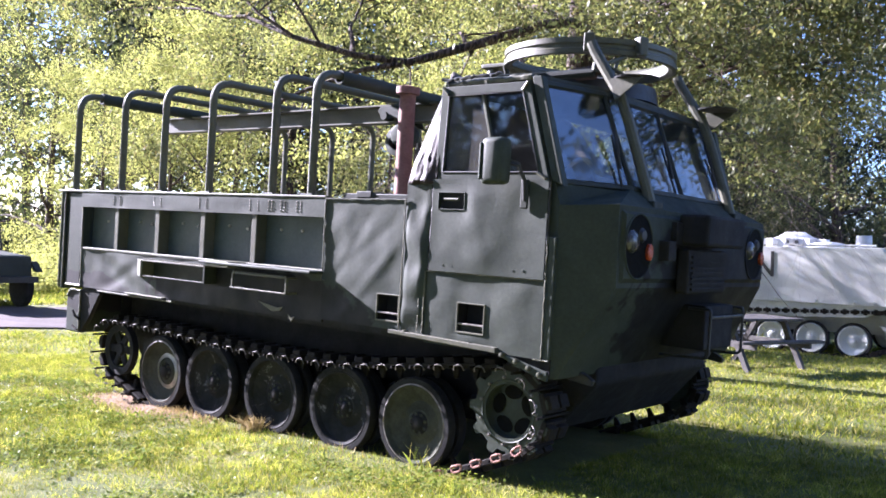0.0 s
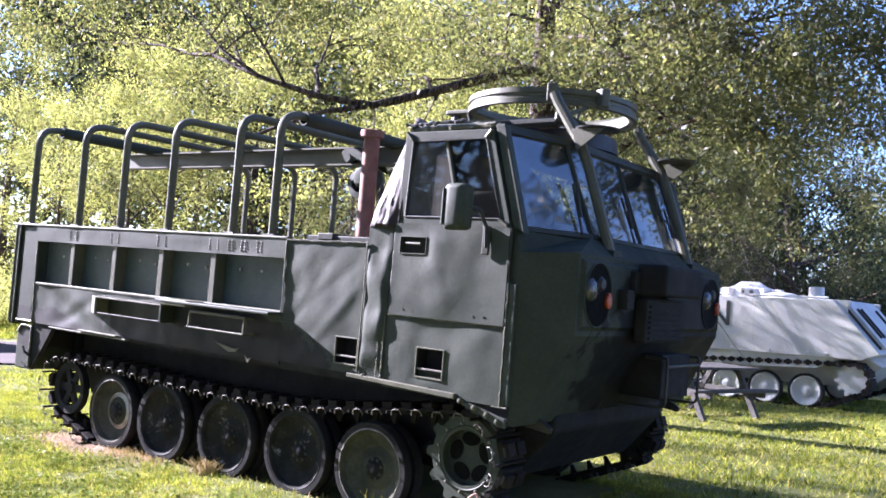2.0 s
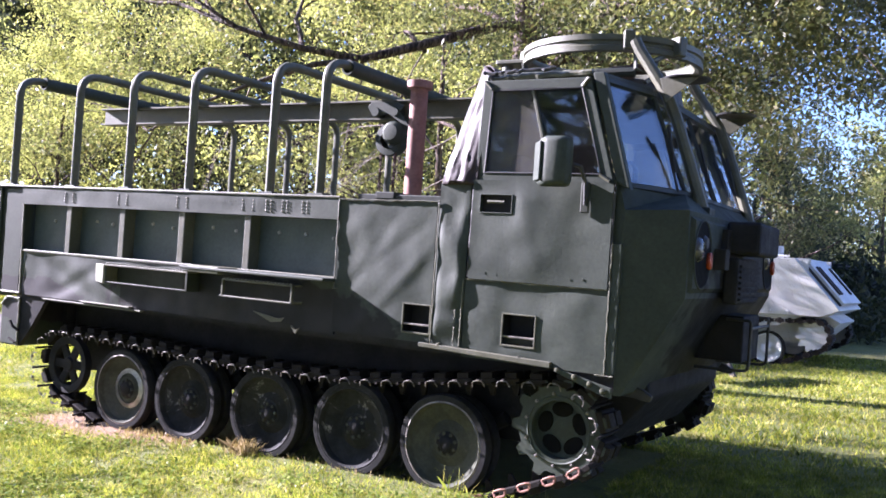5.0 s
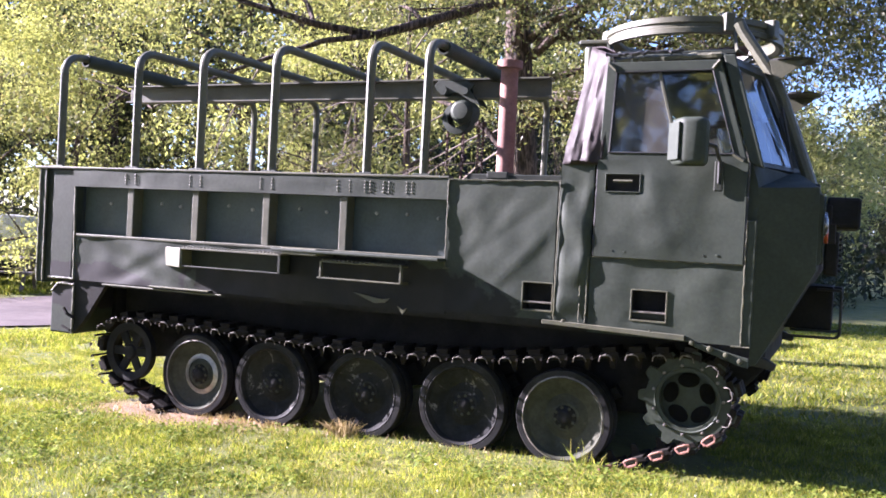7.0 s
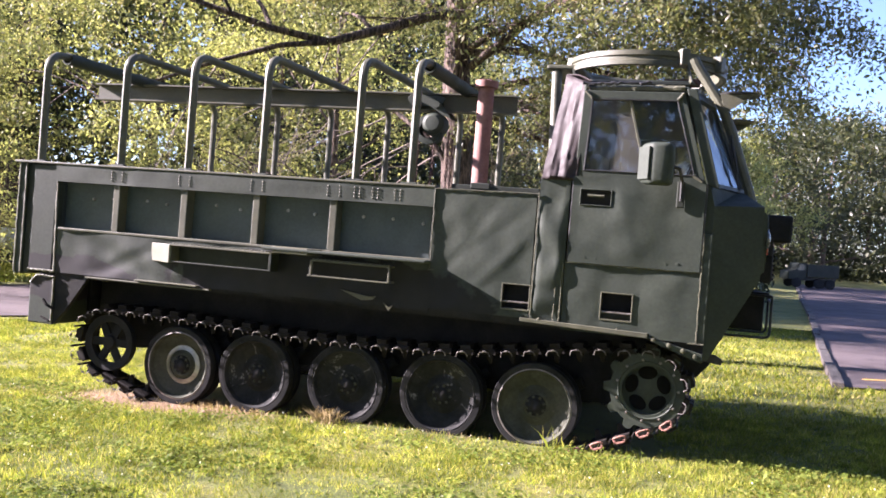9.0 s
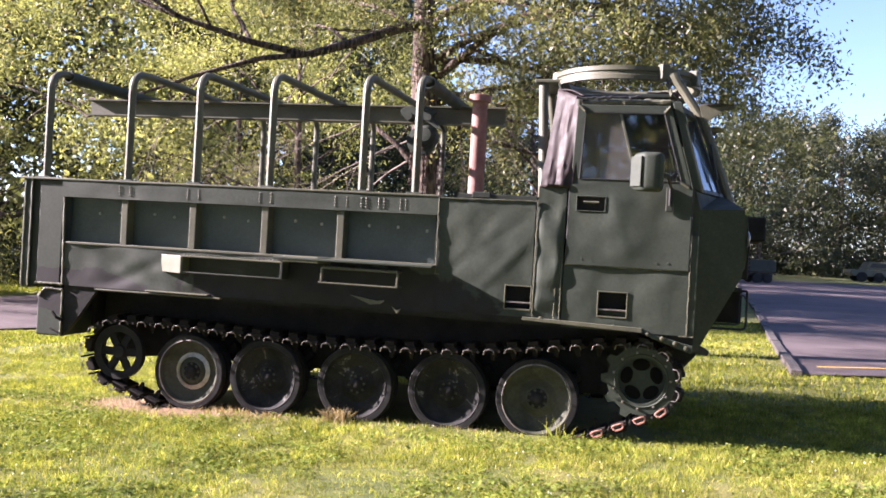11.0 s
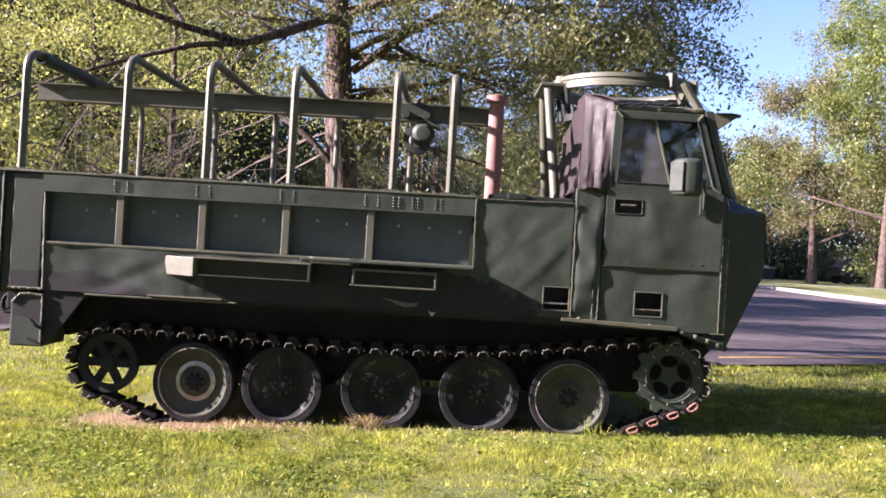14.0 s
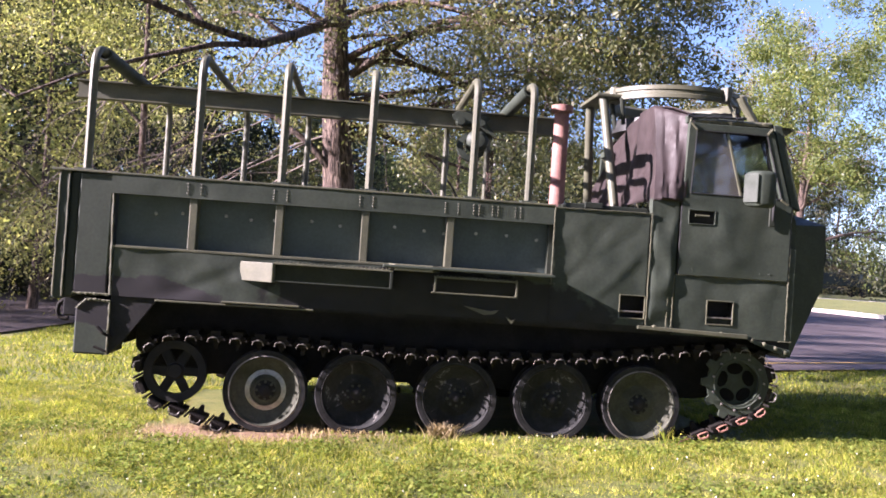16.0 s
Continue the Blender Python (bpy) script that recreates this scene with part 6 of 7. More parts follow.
    part("periscope_glass", bm, BLACK, cup)
    bm = bmesh.new()
    tube(bm, [(-0.9, 0.10, 1.9), (-0.9, 0.10, 2.0), (-0.45, 0.10, 2.02), (-0.40, 0.10, 1.9)], 0.025, 6)
    part("roof_rail", bm, paint, ob)
    bm = bmesh.new()
    box(bm, -0.75, -0.50, 0.2, 0.5, 1.9, 1.99, 0.02)
    part("roof_box", bm, paint, ob)
    bm = bmesh.new()
    tube(bm, [(0.4, 0.05, 1.93), (1.75, 0.05, 1.93)], 0.02, 6)
    part("edge_rail", bm, paint, ob)
    # running gear
    for far in (False, True):
        ys = wd - 0.12 if far else 0.12
        for k in range(5):
            x = -2 * g + k * g
            m = Matrix.Translation((x, ys, 0.31)) @ (Matrix.Rotation(math.pi, 4, "Z") if far else Matrix())
            w = put("road_wheel", apc_disc[0 if paint is WHITE else 1], ob, m, "dished road wheel")
            for nm, me in (("tyre", tyre_m), ("hub_cap", apc_hub[0 if paint is WHITE else 1])):
                o = new(nm, me)
                o.parent = w
        m = Matrix.Translation((2.16, ys, 0.56)) @ (Matrix.Rotation(math.pi, 4, "Z") if far else Matrix())
        put("drive_sprocket", apc_spr[0 if paint is WHITE else 1], ob, m)
        bm = bmesh.new()
        pts = [(2.16 + 0.27 * math.cos(radians(a)), 0.56 + 0.27 * math.sin(radians(a))) for a in range(100, -80, -15)] + [(1.5, 0.01), (-1.45, 0.01)] + \
              [(-2.0 + 0.24 * math.cos(radians(a)), 0.45 + 0.24 * math.sin(radians(a))) for a in range(250, 80, -15)]
        q = resample(pts, 60)
        for k in range(60):
            d = q[(k + 1) % 60] - q[k - 1]
            ang = math.atan2(d.y, d.x)
            mm = Matrix.Translation((q[k].x, wd - 0.22 if far else 0.22, q[k].y)) @ Matrix.Rotation(-ang, 4, "Y")
            box(bm, -0.075, 0.075, -0.19, 0.19, -0.03, 0.03, 0, mm)
            box(bm, -0.03, 0.03, -0.19, 0.19, -0.05, 0.05, 0, mm)
        part("track", bm, STEEL, ob, "rusty dark track")
    if letter:
        fc = bpy.data.curves.new("letter", "FONT")
        fc.body, fc.size, fc.extrude = "N", 0.66, 0.003
        fc.materials.append(BLACK)
        o = new("letter", fc)
        o.parent = ob
        o.matrix_basis = Matrix.Translation((-0.40, -0.008, 1.36)) @ Matrix.Rotation(radians(90), 4, "X")
        o["label"] = "black painted letter"
    ob.matrix_basis = Matrix.Translation(at) @ Matrix.Rotation(yaw, 4, "Z") @ Matrix.Rotation(-pitch, 4, "Y")
    return ob


def apc_meshes():
    d, h, s = [], [], []
    for material in (WHITE, GREEN_DARK):
        bm = bmesh.new()
        lathe(bm, [(0.252, 0.055), (0.252, -0.012), (0.238, -0.016), (0.230, 0.004), (0.185, 0.030), (0.12, 0.042), (0.085, 0.020), (0.0, 0.020)], 36)
        d.append(bake("wheel_disc", bm, material, True))
        bm = bmesh.new()
        lathe(bm, [(0.080, 0.022), (0.072, -0.005), (0.045, -0.012), (0.04, -0.04), (0.0, -0.044)], 18)
        h.append(bake("hub_cap", bm, material, True))
        bm = bmesh.new()
        n = 11
        pts = [((0.225 if k % 4 < 2 else 0.285) * math.cos(2 * math.pi * k / (4 * n)), (0.225 if k % 4 < 2 else 0.285) * math.sin(2 * math.pi * k / (4 * n))) for k in range(4 * n)]
        prism(bm, pts, -0.03, 0.0)
        for k in range(6):
            a = 2 * math.pi * k / 6
            lathe(bm, [(0.0, -0.034), (0.045, -0.033), (0.05, -0.02)], 10, (0.13 * math.cos(a), 0, 0.13 * math.sin(a)))
        s.append(bake("drive_sprocket", bm, material))
    return d, h, s


apc_disc, apc_hub, apc_spr = apc_meshes()
armoured_carrier("armoured_carrier", WHITE, BLACK, "white painted armoured tracked carrier parked on the lawn", (-0.32, 12.0, -0.125), radians(-1.5), radians(2.0))
armoured_carrier("armoured_carrier", GREEN_DARK, GREEN_PALE, "dark green armoured tracked carrier parked under trees", (0.1, 24.5, ground_z(0.1, 24.5) - 0.02), radians(-3), radians(0.5), False)

# ---- grass ----
LATTICE = np.random.default_rng(77).uniform(0, 1, (256, 256))


def patchy(x, y, size):
    """Smooth random patches of a given size, 0 to 1."""
    u, v = x / size + 900.3, y / size + 900.7
    i, j = np.floor(u).astype(int), np.floor(v).astype(int)
    f, g = u - i, v - j
    f, g = f * f * (3 - 2 * f), g * g * (3 - 2 * g)
    i0, i1, j0, j1 = i % 256, (i + 1) % 256, j % 256, (j + 1) % 256
    return (LATTICE[i0, j0] * (1 - f) + LATTICE[i1, j0] * f) * (1 - g) + (LATTICE[i0, j1] * (1 - f) + LATTICE[i1, j1] * f) * g


def blades(name, n, x0, x1, y0, y1, height, width, seed, material, label, keep=None, lift=0.0, tuft_size=0.09):
    rng = np.random.default_rng(seed)
    x, y = rng.uniform(x0, x1, n), rng.uniform(y0, y1, n)
    if keep is not None:
        k = keep(x, y, rng)
        x, y = x[k], y[k]
    tufts = 0.55 * patchy(x, y, tuft_size) + 0.45 * patchy(x, y, tuft_size * 4.5)
    k = rng.uniform(0, 1, len(x)) < 0.25 + 1.5 * tufts
    x, y, tufts = x[k], y[k], tufts[k]
    n = len(x)
    z = ground_np(x, y) - 0.008 + lift
    a = rng.uniform(0, 2 * np.pi, n)
    h = height * rng.uniform(0.45, 1.2, n) * (0.30 + 1.45 * tufts)
    lean = rng.normal(0, 0.55, (n, 2)) * h[:, None]
    w = width * rng.uniform(0.6, 1.4, n)
    b0 = np.stack([x - w * np.cos(a), y - w * np.sin(a), z], 1)
    b1 = np.stack([x + w * np.cos(a), y + w * np.sin(a), z], 1)
    tip = np.stack([x + lean[:, 0], y + lean[:, 1], z + h], 1)
    ob = put(name, quads_mesh(name, np.stack([b0, b1, tip], 1).reshape(-1, 3), 3, material), None)
    return tagged(ob, label, "grass", kind="stuff")


def broad_leaves(name, n, x0, x1, y0, y1, size, seed, material, label, keep):
    """Small round leaves of clover and plantain, in patches, lying low in the grass."""
    rng = np.random.default_rng(seed)
    x, y = rng.uniform(x0, x1, n), rng.uniform(y0, y1, n)
    k = keep(x, y, rng) & (patchy(x + 31, y, 0.55) + 0.5 * patchy(x, y + 17, 0.13) + rng.normal(0, 0.1, n) > 0.86)
    x, y = x[k], y[k]
    n = len(x)
    c = np.stack([x, y, ground_np(x, y) + rng.uniform(0.012, 0.045, n)], 1)
    a = rng.uniform(0, 2 * np.pi, n)
    u = np.stack([np.cos(a), np.sin(a), rng.normal(0, 0.35, n)], 1)
    v = np.stack([-np.sin(a), np.cos(a), rng.normal(0, 0.35, n)], 1)
    r = size * rng.uniform(0.6, 1.5, n)[:, None]
    co = np.stack([c - u * r, c - u * r * 0.2 + v * r * 0.75, c + u * r, c - u * r * 0.2 - v * r * 0.75], 1)
    return tagged(put(name, quads_mesh(name, co.reshape(-1, 3), 4, material), None), label, "weeds", kind="stuff")


def lawn_keep(x, y, rng):
    bare = np.exp(-(((x + 1.55) / 0.75) ** 2 + ((y - 0.10) / 0.40) ** 2)) + 0.9 * np.exp(-((y - 0.25) / 0.30) ** 2) * (np.abs(x) < 2.3)
    under = (y > 0.35) & (y < 2.3) & (np.abs(x) < 2.2)
    on_lane = x < -5.8 - 1.0 * (y < 7) * (7 - y) * 0.45
    on_lot = (x > 4.0 + 0.06 * (y - 5)) & (y > 5.1 + 0.37 * (x - 4))
    return (rng.uniform(0, 1, len(x)) > bare) & ~under & ~on_lane & ~on_lot


blades("lawn_grass", 430000, -5.5, 6.5, -3.4, 2.6, 0.040, 0.0032, 31, GRASS_BLADE, "short green and yellowed lawn grass", lawn_keep)
blades("lawn_grass", 130000, -7.0, 8.0, 2.6, 15.0, 0.055, 0.008, 32, GRASS_BLADE, "lawn grass behind the carrier", lawn_keep)
blades("lawn_grass", 60000, -10.5, -5.5, -3.4, 5.5, 0.05, 0.007, 36, GRASS_BLADE, "lawn grass beside the lane", lawn_keep)
blades("lawn_grass", 60000, -26.0, -12.3, 1.0, 15.0, 0.10, 0.014, 37, GRASS_BLADE, "longer grass past the lane")
broad_leaves("lawn_weeds", 110000, -5.0, 6.0, -3.4, 0.3, 0.011, 38, WEED, "low clover and plantain leaves in the lawn", lawn_keep)
blades("dry_straw", 9000, -3.6, 2.0, -0.7, 0.5, 0.05, 0.003, 33, STRAW, "dry straw round the tracks", lambda x, y, rng: rng.uniform(0, 1, len(x)) < np.exp(-(((x + 1.6) / 1.3) ** 2 + ((y - 0.0) / 0.3) ** 2)))

# ---- kerbs and the grass island ----
def kerb_run(line, n, width, height, lift, material, group, label):
    """Kerb blocks set end to end along a line, none quite true."""
    rnd = random.Random(n)
    pts = [Vector(p) for p in line]
    seg = [(b - a).length for a, b in zip(pts, pts[1:])]
    total = sum(seg)
    bm = bmesh.new()
    box(bm, -0.5, 0.5, -0.5, 0.5, -0.5, 0.5, 0.04)
    me = bake("kerb_stone", bm, material)
    holder = thing("kerb", (pts[0].x, pts[0].y, ground_z(pts[0].x, pts[0].y)), label, "kerb", group, "structure")
    for k in range(n):
        s, i = total * (k + 0.5) / n, 0
        while s > seg[i]:
            s -= seg[i]
            i += 1
        d = (pts[i + 1] - pts[i]).normalized()
        p = pts[i] + d * s
        m = Matrix.Translation((p.x + rnd.uniform(-0.015, 0.015), p.y, ground_z(p.x, p.y) + lift + rnd.uniform(-0.012, 0.012))) @ Matrix.Rotation(math.atan2(d.y, d.x) + rnd.uniform(-0.01, 0.01), 4, "Z")
        put("kerb_stone", me, holder, m @ Matrix.Diagonal((total / n * 0.985, width, height, 1)))


kerb_run([(3.93, 5.05), (4.38, 12.0), (4.93, 20.0), (5.53, 31.0), (6.33, 44.0), (6.83, 52.5)], 40, 0.13, 0.16, 0.0, KERB, "lot kerbs", "dark stained kerb beside the parking lot")
ISLAND = [(46, 29.5), (30, 26.8), (22.5, 26.2), (19.6, 27.5), (18.6, 31), (18.3, 38), (18.2, 46), (18.8, 51.5), (22, 54), (46, 56)]
kerb_run(ISLAND, 60, 0.30, 0.20, 0.09, CONCRETE, "lot kerbs", "pale concrete kerb round the grass island")
bm = bmesh.new()
top = [bm.verts.new((x, y, ground_z(x, y) + 0.165)) for x, y in ISLAND]
bm.faces.new(top)
bmesh.ops.triangulate(bm, faces=bm.faces[:])
isl = part("island", bm, LAWN, None)
tagged(isl, "raised grass island in the parking lot", "ground", kind="structure")


# ---- picnic tables ----
def picnic_table(at, turn, material):
    ob = thing("picnic_table", (0, 0, 0), "grey weathered wooden picnic table with two benches", "picnic table", "picnic tables")
    for k in range(5):
        bm = bmesh.new()
        box(bm, -0.9, 0.9, -0.37 + 0.15 * k, -0.235 + 0.15 * k, 0.70, 0.74, 0.006)
        part("table_plank", bm, material, ob)
    for y in (-0.72, 0.58):
        bm = bmesh.new()
        box(bm, -0.9, 0.9, y, y + 0.14, 0.42, 0.46, 0.006)
        part("bench_plank", bm, material, ob)
    for x in (-0.6, 0.6):
        for s in (-1, 1):
            bm = bmesh.new()
            tube(bm, [(x, s * 0.62, -0.03), (x, s * 0.22, 0.70)], 0.05, 4)
            part("leg", bm, material, ob)
        bm = bmesh.new()
        box(bm, x - 0.025, x + 0.025, -0.70, 0.70, 0.34, 0.42, 0.004)
        part("cross_bar", bm, material, ob)
    ob.matrix_basis = Matrix.Translation(at) @ Matrix.Rotation(turn, 4, "Z")
    return ob


DARK_WOOD = surface("dark_grey_timber", (0.035, 0.032, 0.030), (0.06, 0.055, 0.05), 0.8, 4, 50, 0.5)
picnic_table((0.45, 8.6, ground_z(0.45, 8.6)), radians(72), DARK_WOOD)
t2 = picnic_table((-13.6, 8.6, ground_z(-13.6, 8.6)), radians(35), WOOD)


# ---- distant vehicles ----
def truck(at, turn, scale, paint, label, long=6.0, cab=True):
    ob = thing("truck", (0, 0, 0), label, "truck", "parked army vehicles")
    bm = bmesh.new()
    box(bm, -long / 2, long / 2 - 1.9, -1.15, 1.15, 1.15, 2.45, 0.05)
    part("cargo_body", bm, paint, ob)
    bm = bmesh.new()
    prism(bm, [(long / 2 - 1.9, 0.9), (long / 2 - 1.9, 2.5), (long / 2 - 1.0, 2.5), (long / 2 - 0.75, 1.75), (long / 2, 1.6), (long / 2 + 0.05, 0.8)], -1.05, 1.05, 0.05)
    part("cab", bm, paint, ob)
    bm = bmesh.new()
    prism(bm, [(long / 2 - 1.6, 1.75), (long / 2 - 1.6, 2.35), (long / 2 - 1.1, 2.35), (long / 2 - 0.9, 1.75)], -1.07, 1.07)
    part("cab_window", bm, CHROME, ob)
    bm = bmesh.new()
    box(bm, -long / 2, long / 2, -0.5, 0.5, 0.75, 1.1, 0.02)
    part("chassis", bm, BLACK, ob)
    for x in (-long / 2 + 0.8, -long / 2 + 2.0, long / 2 - 0.9):
        for y in (-1.1, 0.85):
            bm = bmesh.new()
            lathe(bm, [(0.0, y), (0.3, y), (0.5, y + 0.03), (0.5, y + 0.22), (0.3, y + 0.25), (0.0, y + 0.25)], 24, (x, 0, 0.5))
            part("wheel", bm, RUBBER, ob, smooth=True)
    ob.matrix_basis = Matrix.Translation(at) @ Matrix.Rotation(turn, 4, "Z") @ Matrix.Diagonal((scale, scale, scale, 1))
    return ob


def battle_tank(at, turn, scale, paint, label):
    ob = thing("tank", (0, 0, 0), label, "tank", "parked army vehicles")
    bm = bmesh.new()
    prism(bm, [(-3.2, 0.9), (-3.2, 1.5), (2.4, 1.55), (3.3, 1.15), (2.8, 0.6), (-2.8, 0.6)], -1.0, 1.0, 0.04)
    part("hull", bm, paint, ob)
    for y0 in (-1.75, 1.1):
        bm = bmesh.new()
        prism(bm, [(-3.1, 0.7), (-2.8, 1.2), (2.9, 1.2), (3.3, 0.8), (2.6, 0.0), (-2.6, 0.0)], y0, y0 + 0.65, 0.06)
        part("track", bm, STEEL, ob)
        bm = bmesh.new()
        box(bm, -3.2, 3.0, y0 - 0.02, y0 + 0.7, 1.2, 1.32, 0.02)
        part("fender", bm, paint, ob)
        for k in range(5):
            bm = bmesh.new()
            lathe(bm, [(0.0, -0.03), (0.34, -0.03), (0.36, 0.02)], 20, (-2.2 + 1.1 * k, y0, 0.42))
            part("road_wheel", bm, paint, ob)
    bm = bmesh.new()
    lathe(bm, [(0.0, 2.35), (0.7, 2.3), (1.1, 2.05), (1.25, 1.6), (1.1, 1.5)], 24, axis="z")
    tur = part("turret", bm, paint, ob, smooth=True)
    bm = bmesh.new()
    tube(bm, [(1.0, 0, 1.9), (4.2, 0, 1.95)], 0.08, 10)
    part("gun_barrel", bm, paint, tur)
    bm = bmesh.new()
    lathe(bm, [(0.0, 2.6), (0.3, 2.58), (0.38, 2.3)], 16, (-0.2, 0.4, 0), axis="z")
    part("cupola", bm, paint, tur)
    ob.matrix_basis = Matrix.Translation(at) @ Matrix.Rotation(turn, 4, "Z") @ Matrix.Diagonal((scale, scale, scale, 1))
    return ob


def scout_car(at, turn, scale, label):
    ob = thing("scout_car", (0, 0, 0), label, "military vehicle", "parked army vehicles")
    bm = bmesh.new()
    prism(bm, [(-2.1, 0.45), (-2.15, 1.05), (2.15, 1.0), (2.3, 0.7), (2.1, 0.45)], -1.0, 1.0, 0.04)
    part("hull", bm, GREEN_PALE, ob)
    bm = bmesh.new()
    prism(bm, [(-1.75, 1.04), (-1.65, 1.68), (0.75, 1.70), (1.15, 1.02)], -0.9, 0.9, 0.04)
    part("cabin", bm, GREEN_PALE, ob)
    bm = bmesh.new()
    prism(bm, [(-1.2, 1.25), (-1.15, 1.58), (0.55, 1.58), (0.75, 1.25)], -0.92, 0.92, 0.01)
    part("window_band", bm, BLACK, ob)
    bm = bmesh.new()
    box(bm, -1.3, -0.5, -0.4, 0.4, 1.68, 1.80, 0.03)
    part("roof_hatch", bm, GREEN_PALE, ob)
    for x in (-1.45, 0.0, 1.35):
        for y in (-1.12, 0.9):
            bm = bmesh.new()
            lathe(bm, [(0.0, y), (0.24, y), (0.42, y + 0.03), (0.42, y + 0.19), (0.24, y + 0.22), (0.0, y + 0.22)], 24, (x, 0, 0.42))
            part("wheel", bm, RUBBER, ob, smooth=True)
    ob.matrix_basis = Matrix.Translation(at) @ Matrix.Rotation(turn, 4, "Z") @ Matrix.Diagonal((scale, scale, scale, 1))
    return ob


def jeep(at, turn, label):
    ob = thing("jeep", (0, 0, 0), label, "jeep", "parked army vehicles")
    bm = bmesh.new()
    prism(bm, [(-1.6, 0.5), (-1.6, 0.95), (0.25, 0.95), (0.3, 1.05), (1.55, 1.0), (1.6, 0.5)], -0.62, 0.62, 0.04)
    part("body", bm, GREEN_DARK, ob)
    for y in (-0.76, 0.62):
        bm = bmesh.new()
        prism(bm, [(0.5, 0.75), (0.7, 0.9), (1.5, 0.9), (1.72, 0.72), (1.66, 0.70), (1.45, 0.82), (0.75, 0.82), (0.58, 0.70)], y, y + 0.14, 0.01)
        part("fender", bm, GREEN_DARK, ob)
    bm = bmesh.new()
    tube(bm, [(0.35, -0.6, 1.0), (0.2, -0.6, 1.55), (0.2, 0.6, 1.55), (0.35, 0.6, 1.0)], 0.025, 8)
    part("windshield_frame", bm, BLACK, ob)
    bm = bmesh.new()
    tube(bm, [(0.45, -0.68, 1.05), (0.48, -0.78, 1.2)], 0.012, 6)
    box(bm, 0.44, 0.52, -0.84, -0.72, 1.18, 1.36, 0.01)
    part("side_mirror", bm, BLACK, ob)
    bm = bmesh.new()
    box(bm, 1.6, 1.68, -0.7, 0.7, 0.5, 0.62, 0.01)
    part("bumper", bm, BLACK, ob)
    for x in (-1.0, 1.1):
        for y in (-0.75, 0.57):
            bm = bmesh.new()
            lathe(bm, [(0.0, y), (0.22, y), (0.37, y + 0.03), (0.37, y + 0.16), (0.22, y + 0.19), (0.0, y + 0.19)], 24, (x, 0, 0.37))
            part("wheel", bm, RUBBER, ob, smooth=True)
    ob.matrix_basis = Matrix.Translation(at) @ Matrix.Rotation(turn, 4, "Z")
    return ob


jeep((-13.2, 3.55, ground_z(-13.2, 3.55)), radians(0), "dark open army jeep parked past the lane")
truck((7.0, 46.0, ground_z(7.0, 46.0) + 0.03), radians(200), 0.52, GREEN_DARK, "dark green army truck at the far end of the lot", 5.2)
scout_car((17.6, 65.0, ground_z(17.6, 65)), radians(184), 0.86, "low grey-green armoured scout car on far grass")
battle_tank((29.0, 79.0, ground_z(29, 79)), radians(235), 0.85, TAN, "desert tan tank on far grass")
truck((47.0, 82.0, ground_z(47, 82)), radians(8), 0.95, GREEN_DARK, "long dark army truck under far trees", 8.5)
truck((38.5, 76.0, ground_z(38.5, 76)), radians(188), 0.95, BLACK, "dark army truck in the shade of park trees", 7.0)


# ---- upturned pale boat past the lane ----
def boat(at, turn):
    ob = thing("boat", (0, 0, 0), "pale grey army boat resting on a low trailer", "boat")
    bm = bmesh.new()
    rings = []
    for i in range(13):
        s = i / 12
        w = 0.85 * (1 - (max(0, s - 0.45) / 0.55) ** 2.2) + 0.02
        z0 = 0.55 + 0.35 * max(0, s - 0.5) ** 1.5
        rings.append([bm.verts.new((-2.2 + 4.6 * s, w * c, z)) for c, z in ((-1, 1.15), (-0.95, 0.85), (-0.5, z0 + 0.06), (0, z0), (0.5, z0 + 0.06), (0.95, 0.85), (1, 1.15), (0.85, 1.12), (0, 1.0), (-0.85, 1.12))])
    for a, b in zip(rings, rings[1:]):
        for k in range(10):
            bm.faces.new((a[k], a[(k + 1) % 10], b[(k + 1) % 10], b[k]))
    bm.faces.new(rings[0][::-1])
    bm.faces.new(rings[-1])
    part("boat_hull", bm, WHITE, ob, smooth=True)
    bm = bmesh.new()
    prism(bm, [(-0.3, 1.1), (-0.1, 1.65), (0.45, 1.62), (0.9, 1.1)], -0.5, 0.5, 0.04)
    part("wheelhouse", bm, WHITE, ob)
    bm = bmesh.new()
    box(bm, -1.8, 1.2, -0.5, 0.5, 0.42, 0.55, 0.02)
    part("trailer_frame", bm, BLACK, ob)
    for y in (-0.75, 0.6):
        bm = bmesh.new()
        lathe(bm, [(0.0, y), (0.18, y), (0.29, y + 0.02), (0.29, y + 0.14), (0.0, y + 0.15)], 20, (-0.4, 0, 0.29))
        part("trailer_wheel", bm, RUBBER, ob)
    ob.matrix_basis = Matrix.Translation(at) @ Matrix.Rotation(turn, 4, "Z")


boat((-15.6, 10.6, ground_z(-15.6, 10.6)), radians(30))

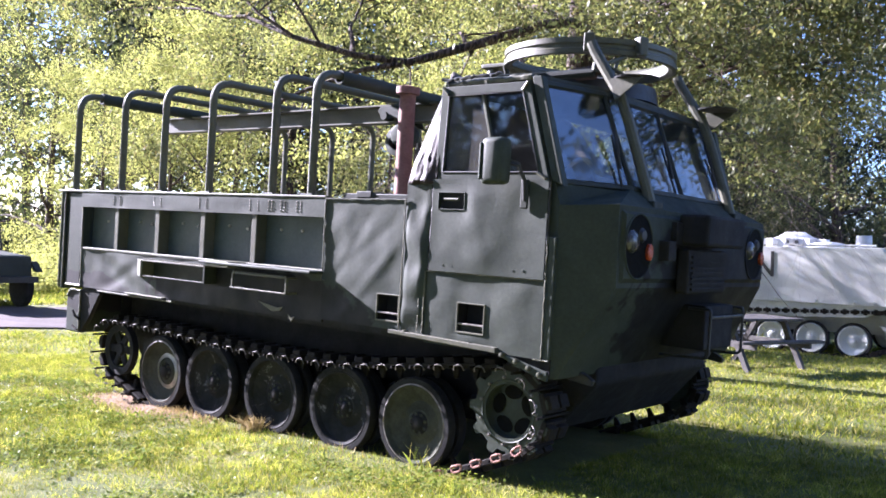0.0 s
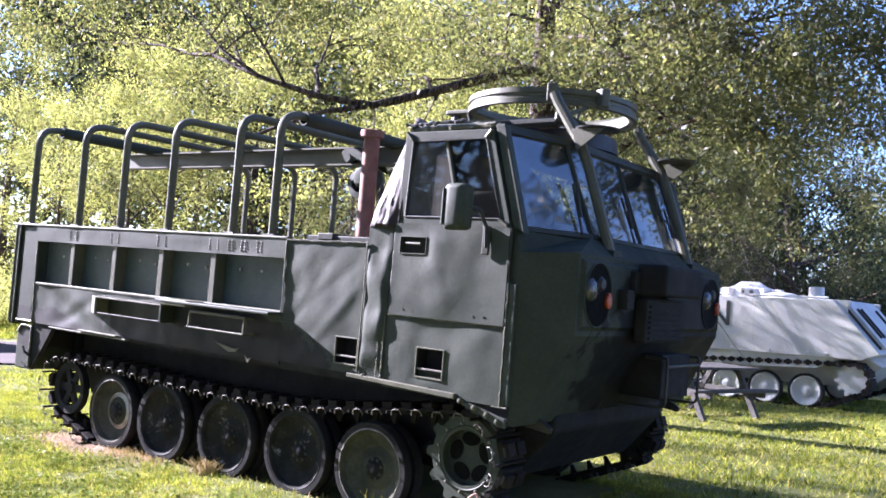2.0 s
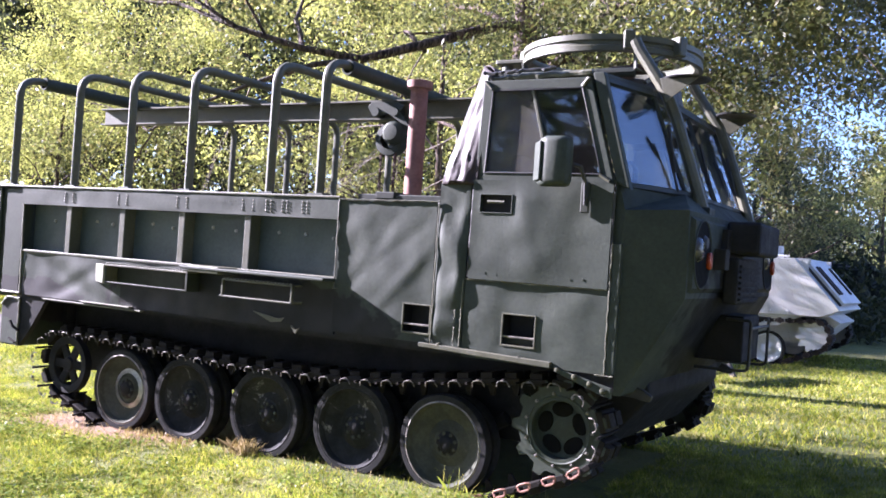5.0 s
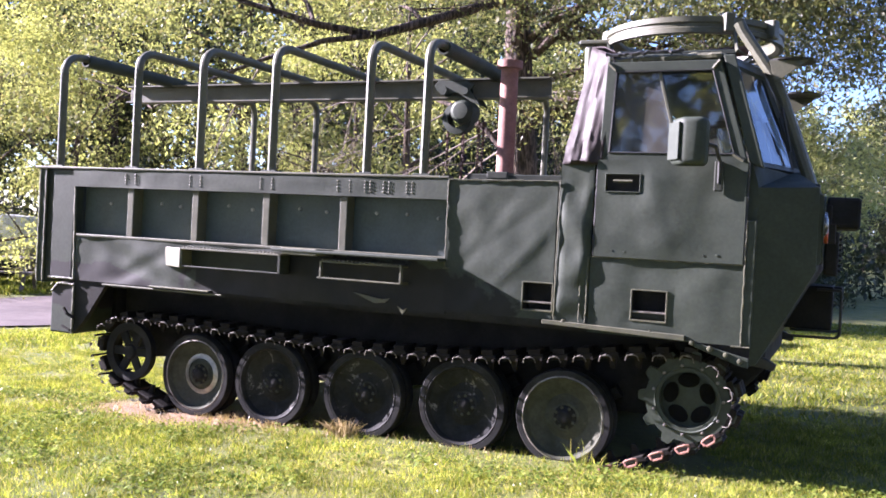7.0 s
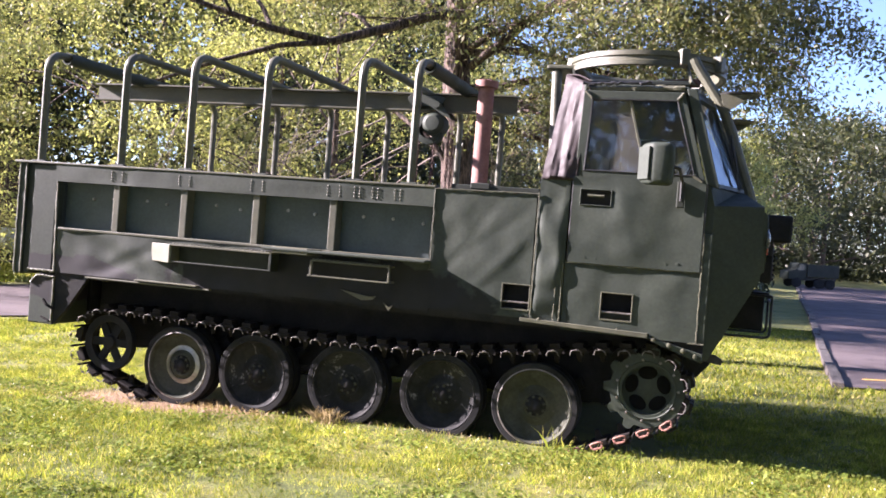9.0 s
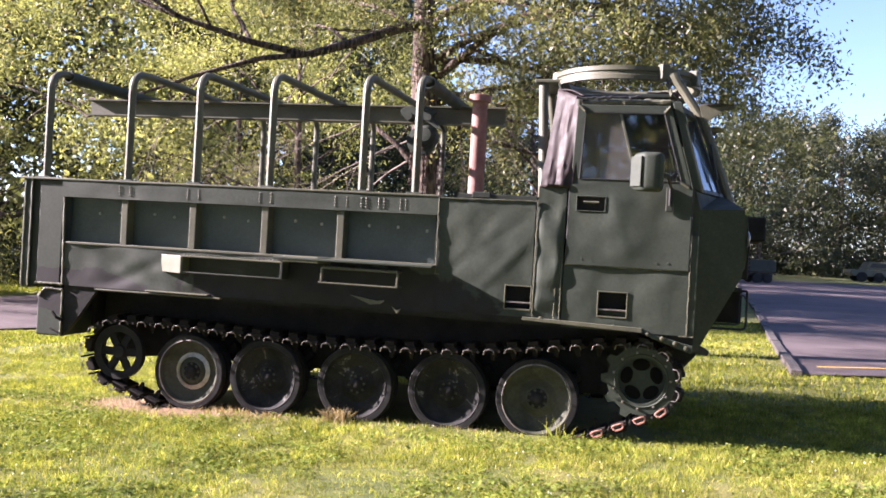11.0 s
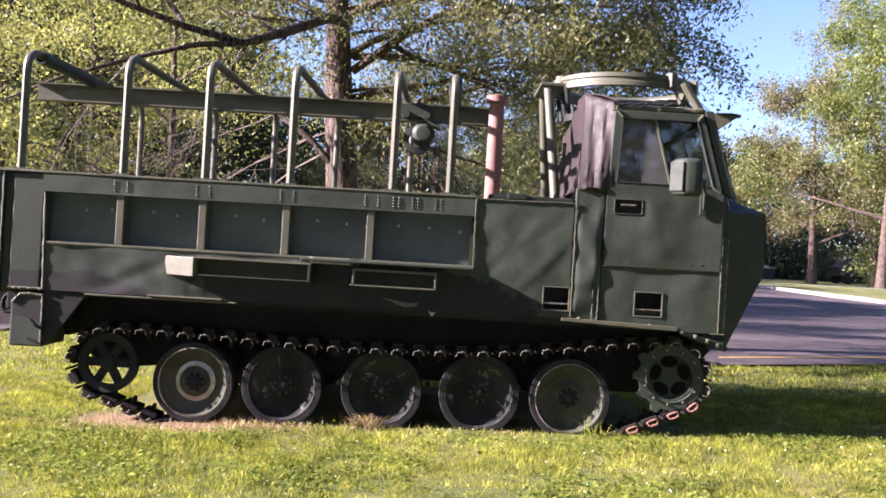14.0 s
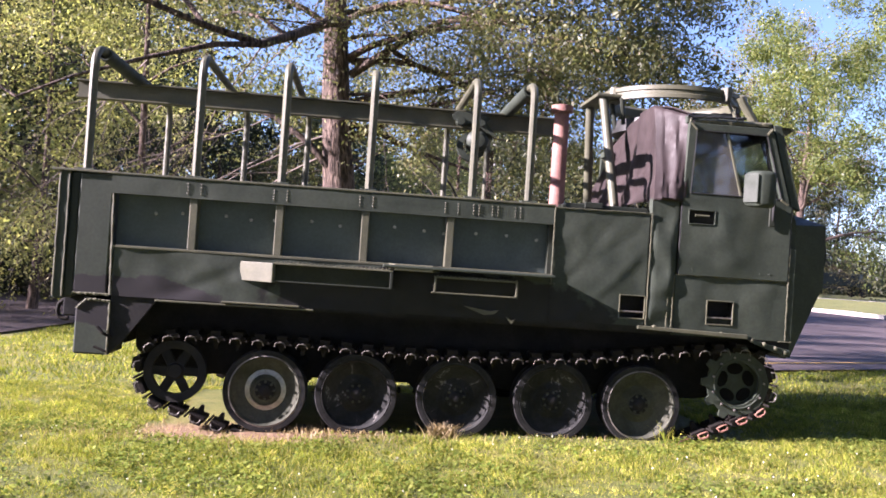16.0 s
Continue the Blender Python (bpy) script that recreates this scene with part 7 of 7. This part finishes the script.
# ---- small growth at the tracks ----
def tuft(name, x, y, n, height, width, seed, material, label, spread=0.05, z=0.0):
    rng = np.random.default_rng(seed)
    a = rng.uniform(0, 6.28, n)
    px, py = x + rng.normal(0, spread, n), y + rng.normal(0, spread, n)
    pz = ground_np(px, py) - 0.01 + z
    h = height * rng.uniform(0.4, 1.1, n)
    lean = rng.normal(0, 0.45, (n, 2)) * h[:, None]
    w = width * rng.uniform(0.7, 1.3, n)
    b0 = np.stack([px - w * np.cos(a), py - w * np.sin(a), pz], 1)
    b1 = np.stack([px + w * np.cos(a), py + w * np.sin(a), pz], 1)
    m1 = np.stack([px + lean[:, 0] * 0.4 + w * 0.7 * np.cos(a), py + lean[:, 1] * 0.4 + w * 0.7 * np.sin(a), pz + h * 0.6], 1)
    m0 = np.stack([px + lean[:, 0] * 0.4 - w * 0.7 * np.cos(a), py + lean[:, 1] * 0.4 - w * 0.7 * np.sin(a), pz + h * 0.6], 1)
    tip = np.stack([px + lean[:, 0], py + lean[:, 1], pz + h * 0.95], 1)
    co = np.stack([b0, b1, m1, tip, m0], 1).reshape(-1, 3)
    return tagged(put(name, quads_mesh(name, co, 5, material), None), label, "grass tuft", kind="stuff")


tuft("grass_tuft", 1.60, 0.0, 30, 0.18, 0.0022, 41, GRASS_BLADE, "long green grass tuft before the front road wheel")
tuft("hay_clump", -0.10, 0.08, 320, 0.13, 0.0025, 42, STRAW, "dry hay clump caught at a road wheel", 0.05)
tuft("hay_clump", -1.0, 0.12, 200, 0.07, 0.0035, 43, STRAW, "dry hay strewn between the road wheels", 0.16)
tuft("hay_clump", 0.75, 0.02, 160, 0.06, 0.003, 44, STRAW, "dry hay strewn between the road wheels", 0.25)
tuft("hay_clump", -0.72, 0.06, 120, 0.06, 0.003, 45, STRAW, "dry hay strewn between the road wheels", 0.10)


def clover(n, seed):
    rng = np.random.default_rng(seed)
    x, y = rng.uniform(-4, 5.5, n), rng.uniform(-3.2, 0.0, n)
    keep = np.sin(1.9 * x + 0.7) * np.sin(1.3 * y + 1.1) + rng.normal(0, 0.5, n) > 0.35
    x, y = x[keep], y[keep]
    n = len(x)
    c = np.stack([x, y, ground_np(x, y) + rng.uniform(0.035, 0.06, n)], 1)
    out = []
    for ax in ((1, 0, 0), (0, 1, 0)):
        a, u = np.array(ax) * 0.007, np.array((0, 0, 0.007))
        out.append(np.stack([c - a, c + u, c + a, c - u], 1))
    return np.concatenate(out).reshape(-1, 3)


tagged(put("clover_flowers", quads_mesh("clover_flowers", clover(500, 7), 4, PETAL), None), "tiny white clover flowers in the lawn", "flowers", kind="stuff")

# wood on the near side, out of view: mirrored in the glass, blocks skylight
for k in range(9):
    plant((far_tree, far_gold)[k % 3 == 1], -30 + 8.0 * k, -17.0 + 1.6 * math.sin(2.3 * k), 1.3 + 0.12 * math.sin(1.7 * k), 0.9 * k)
# unseen trees beyond the nose, added only to block skylight
for x, y, sc, turn in ((14.0, -10.0, 1.3, 0.3), (19.0, -3.0, 1.35, 1.7), (25.0, 3.0, 1.3, 2.9), (24.0, -11.0, 1.4, 4.1)):
    plant(far_tree, x, y, sc, turn)
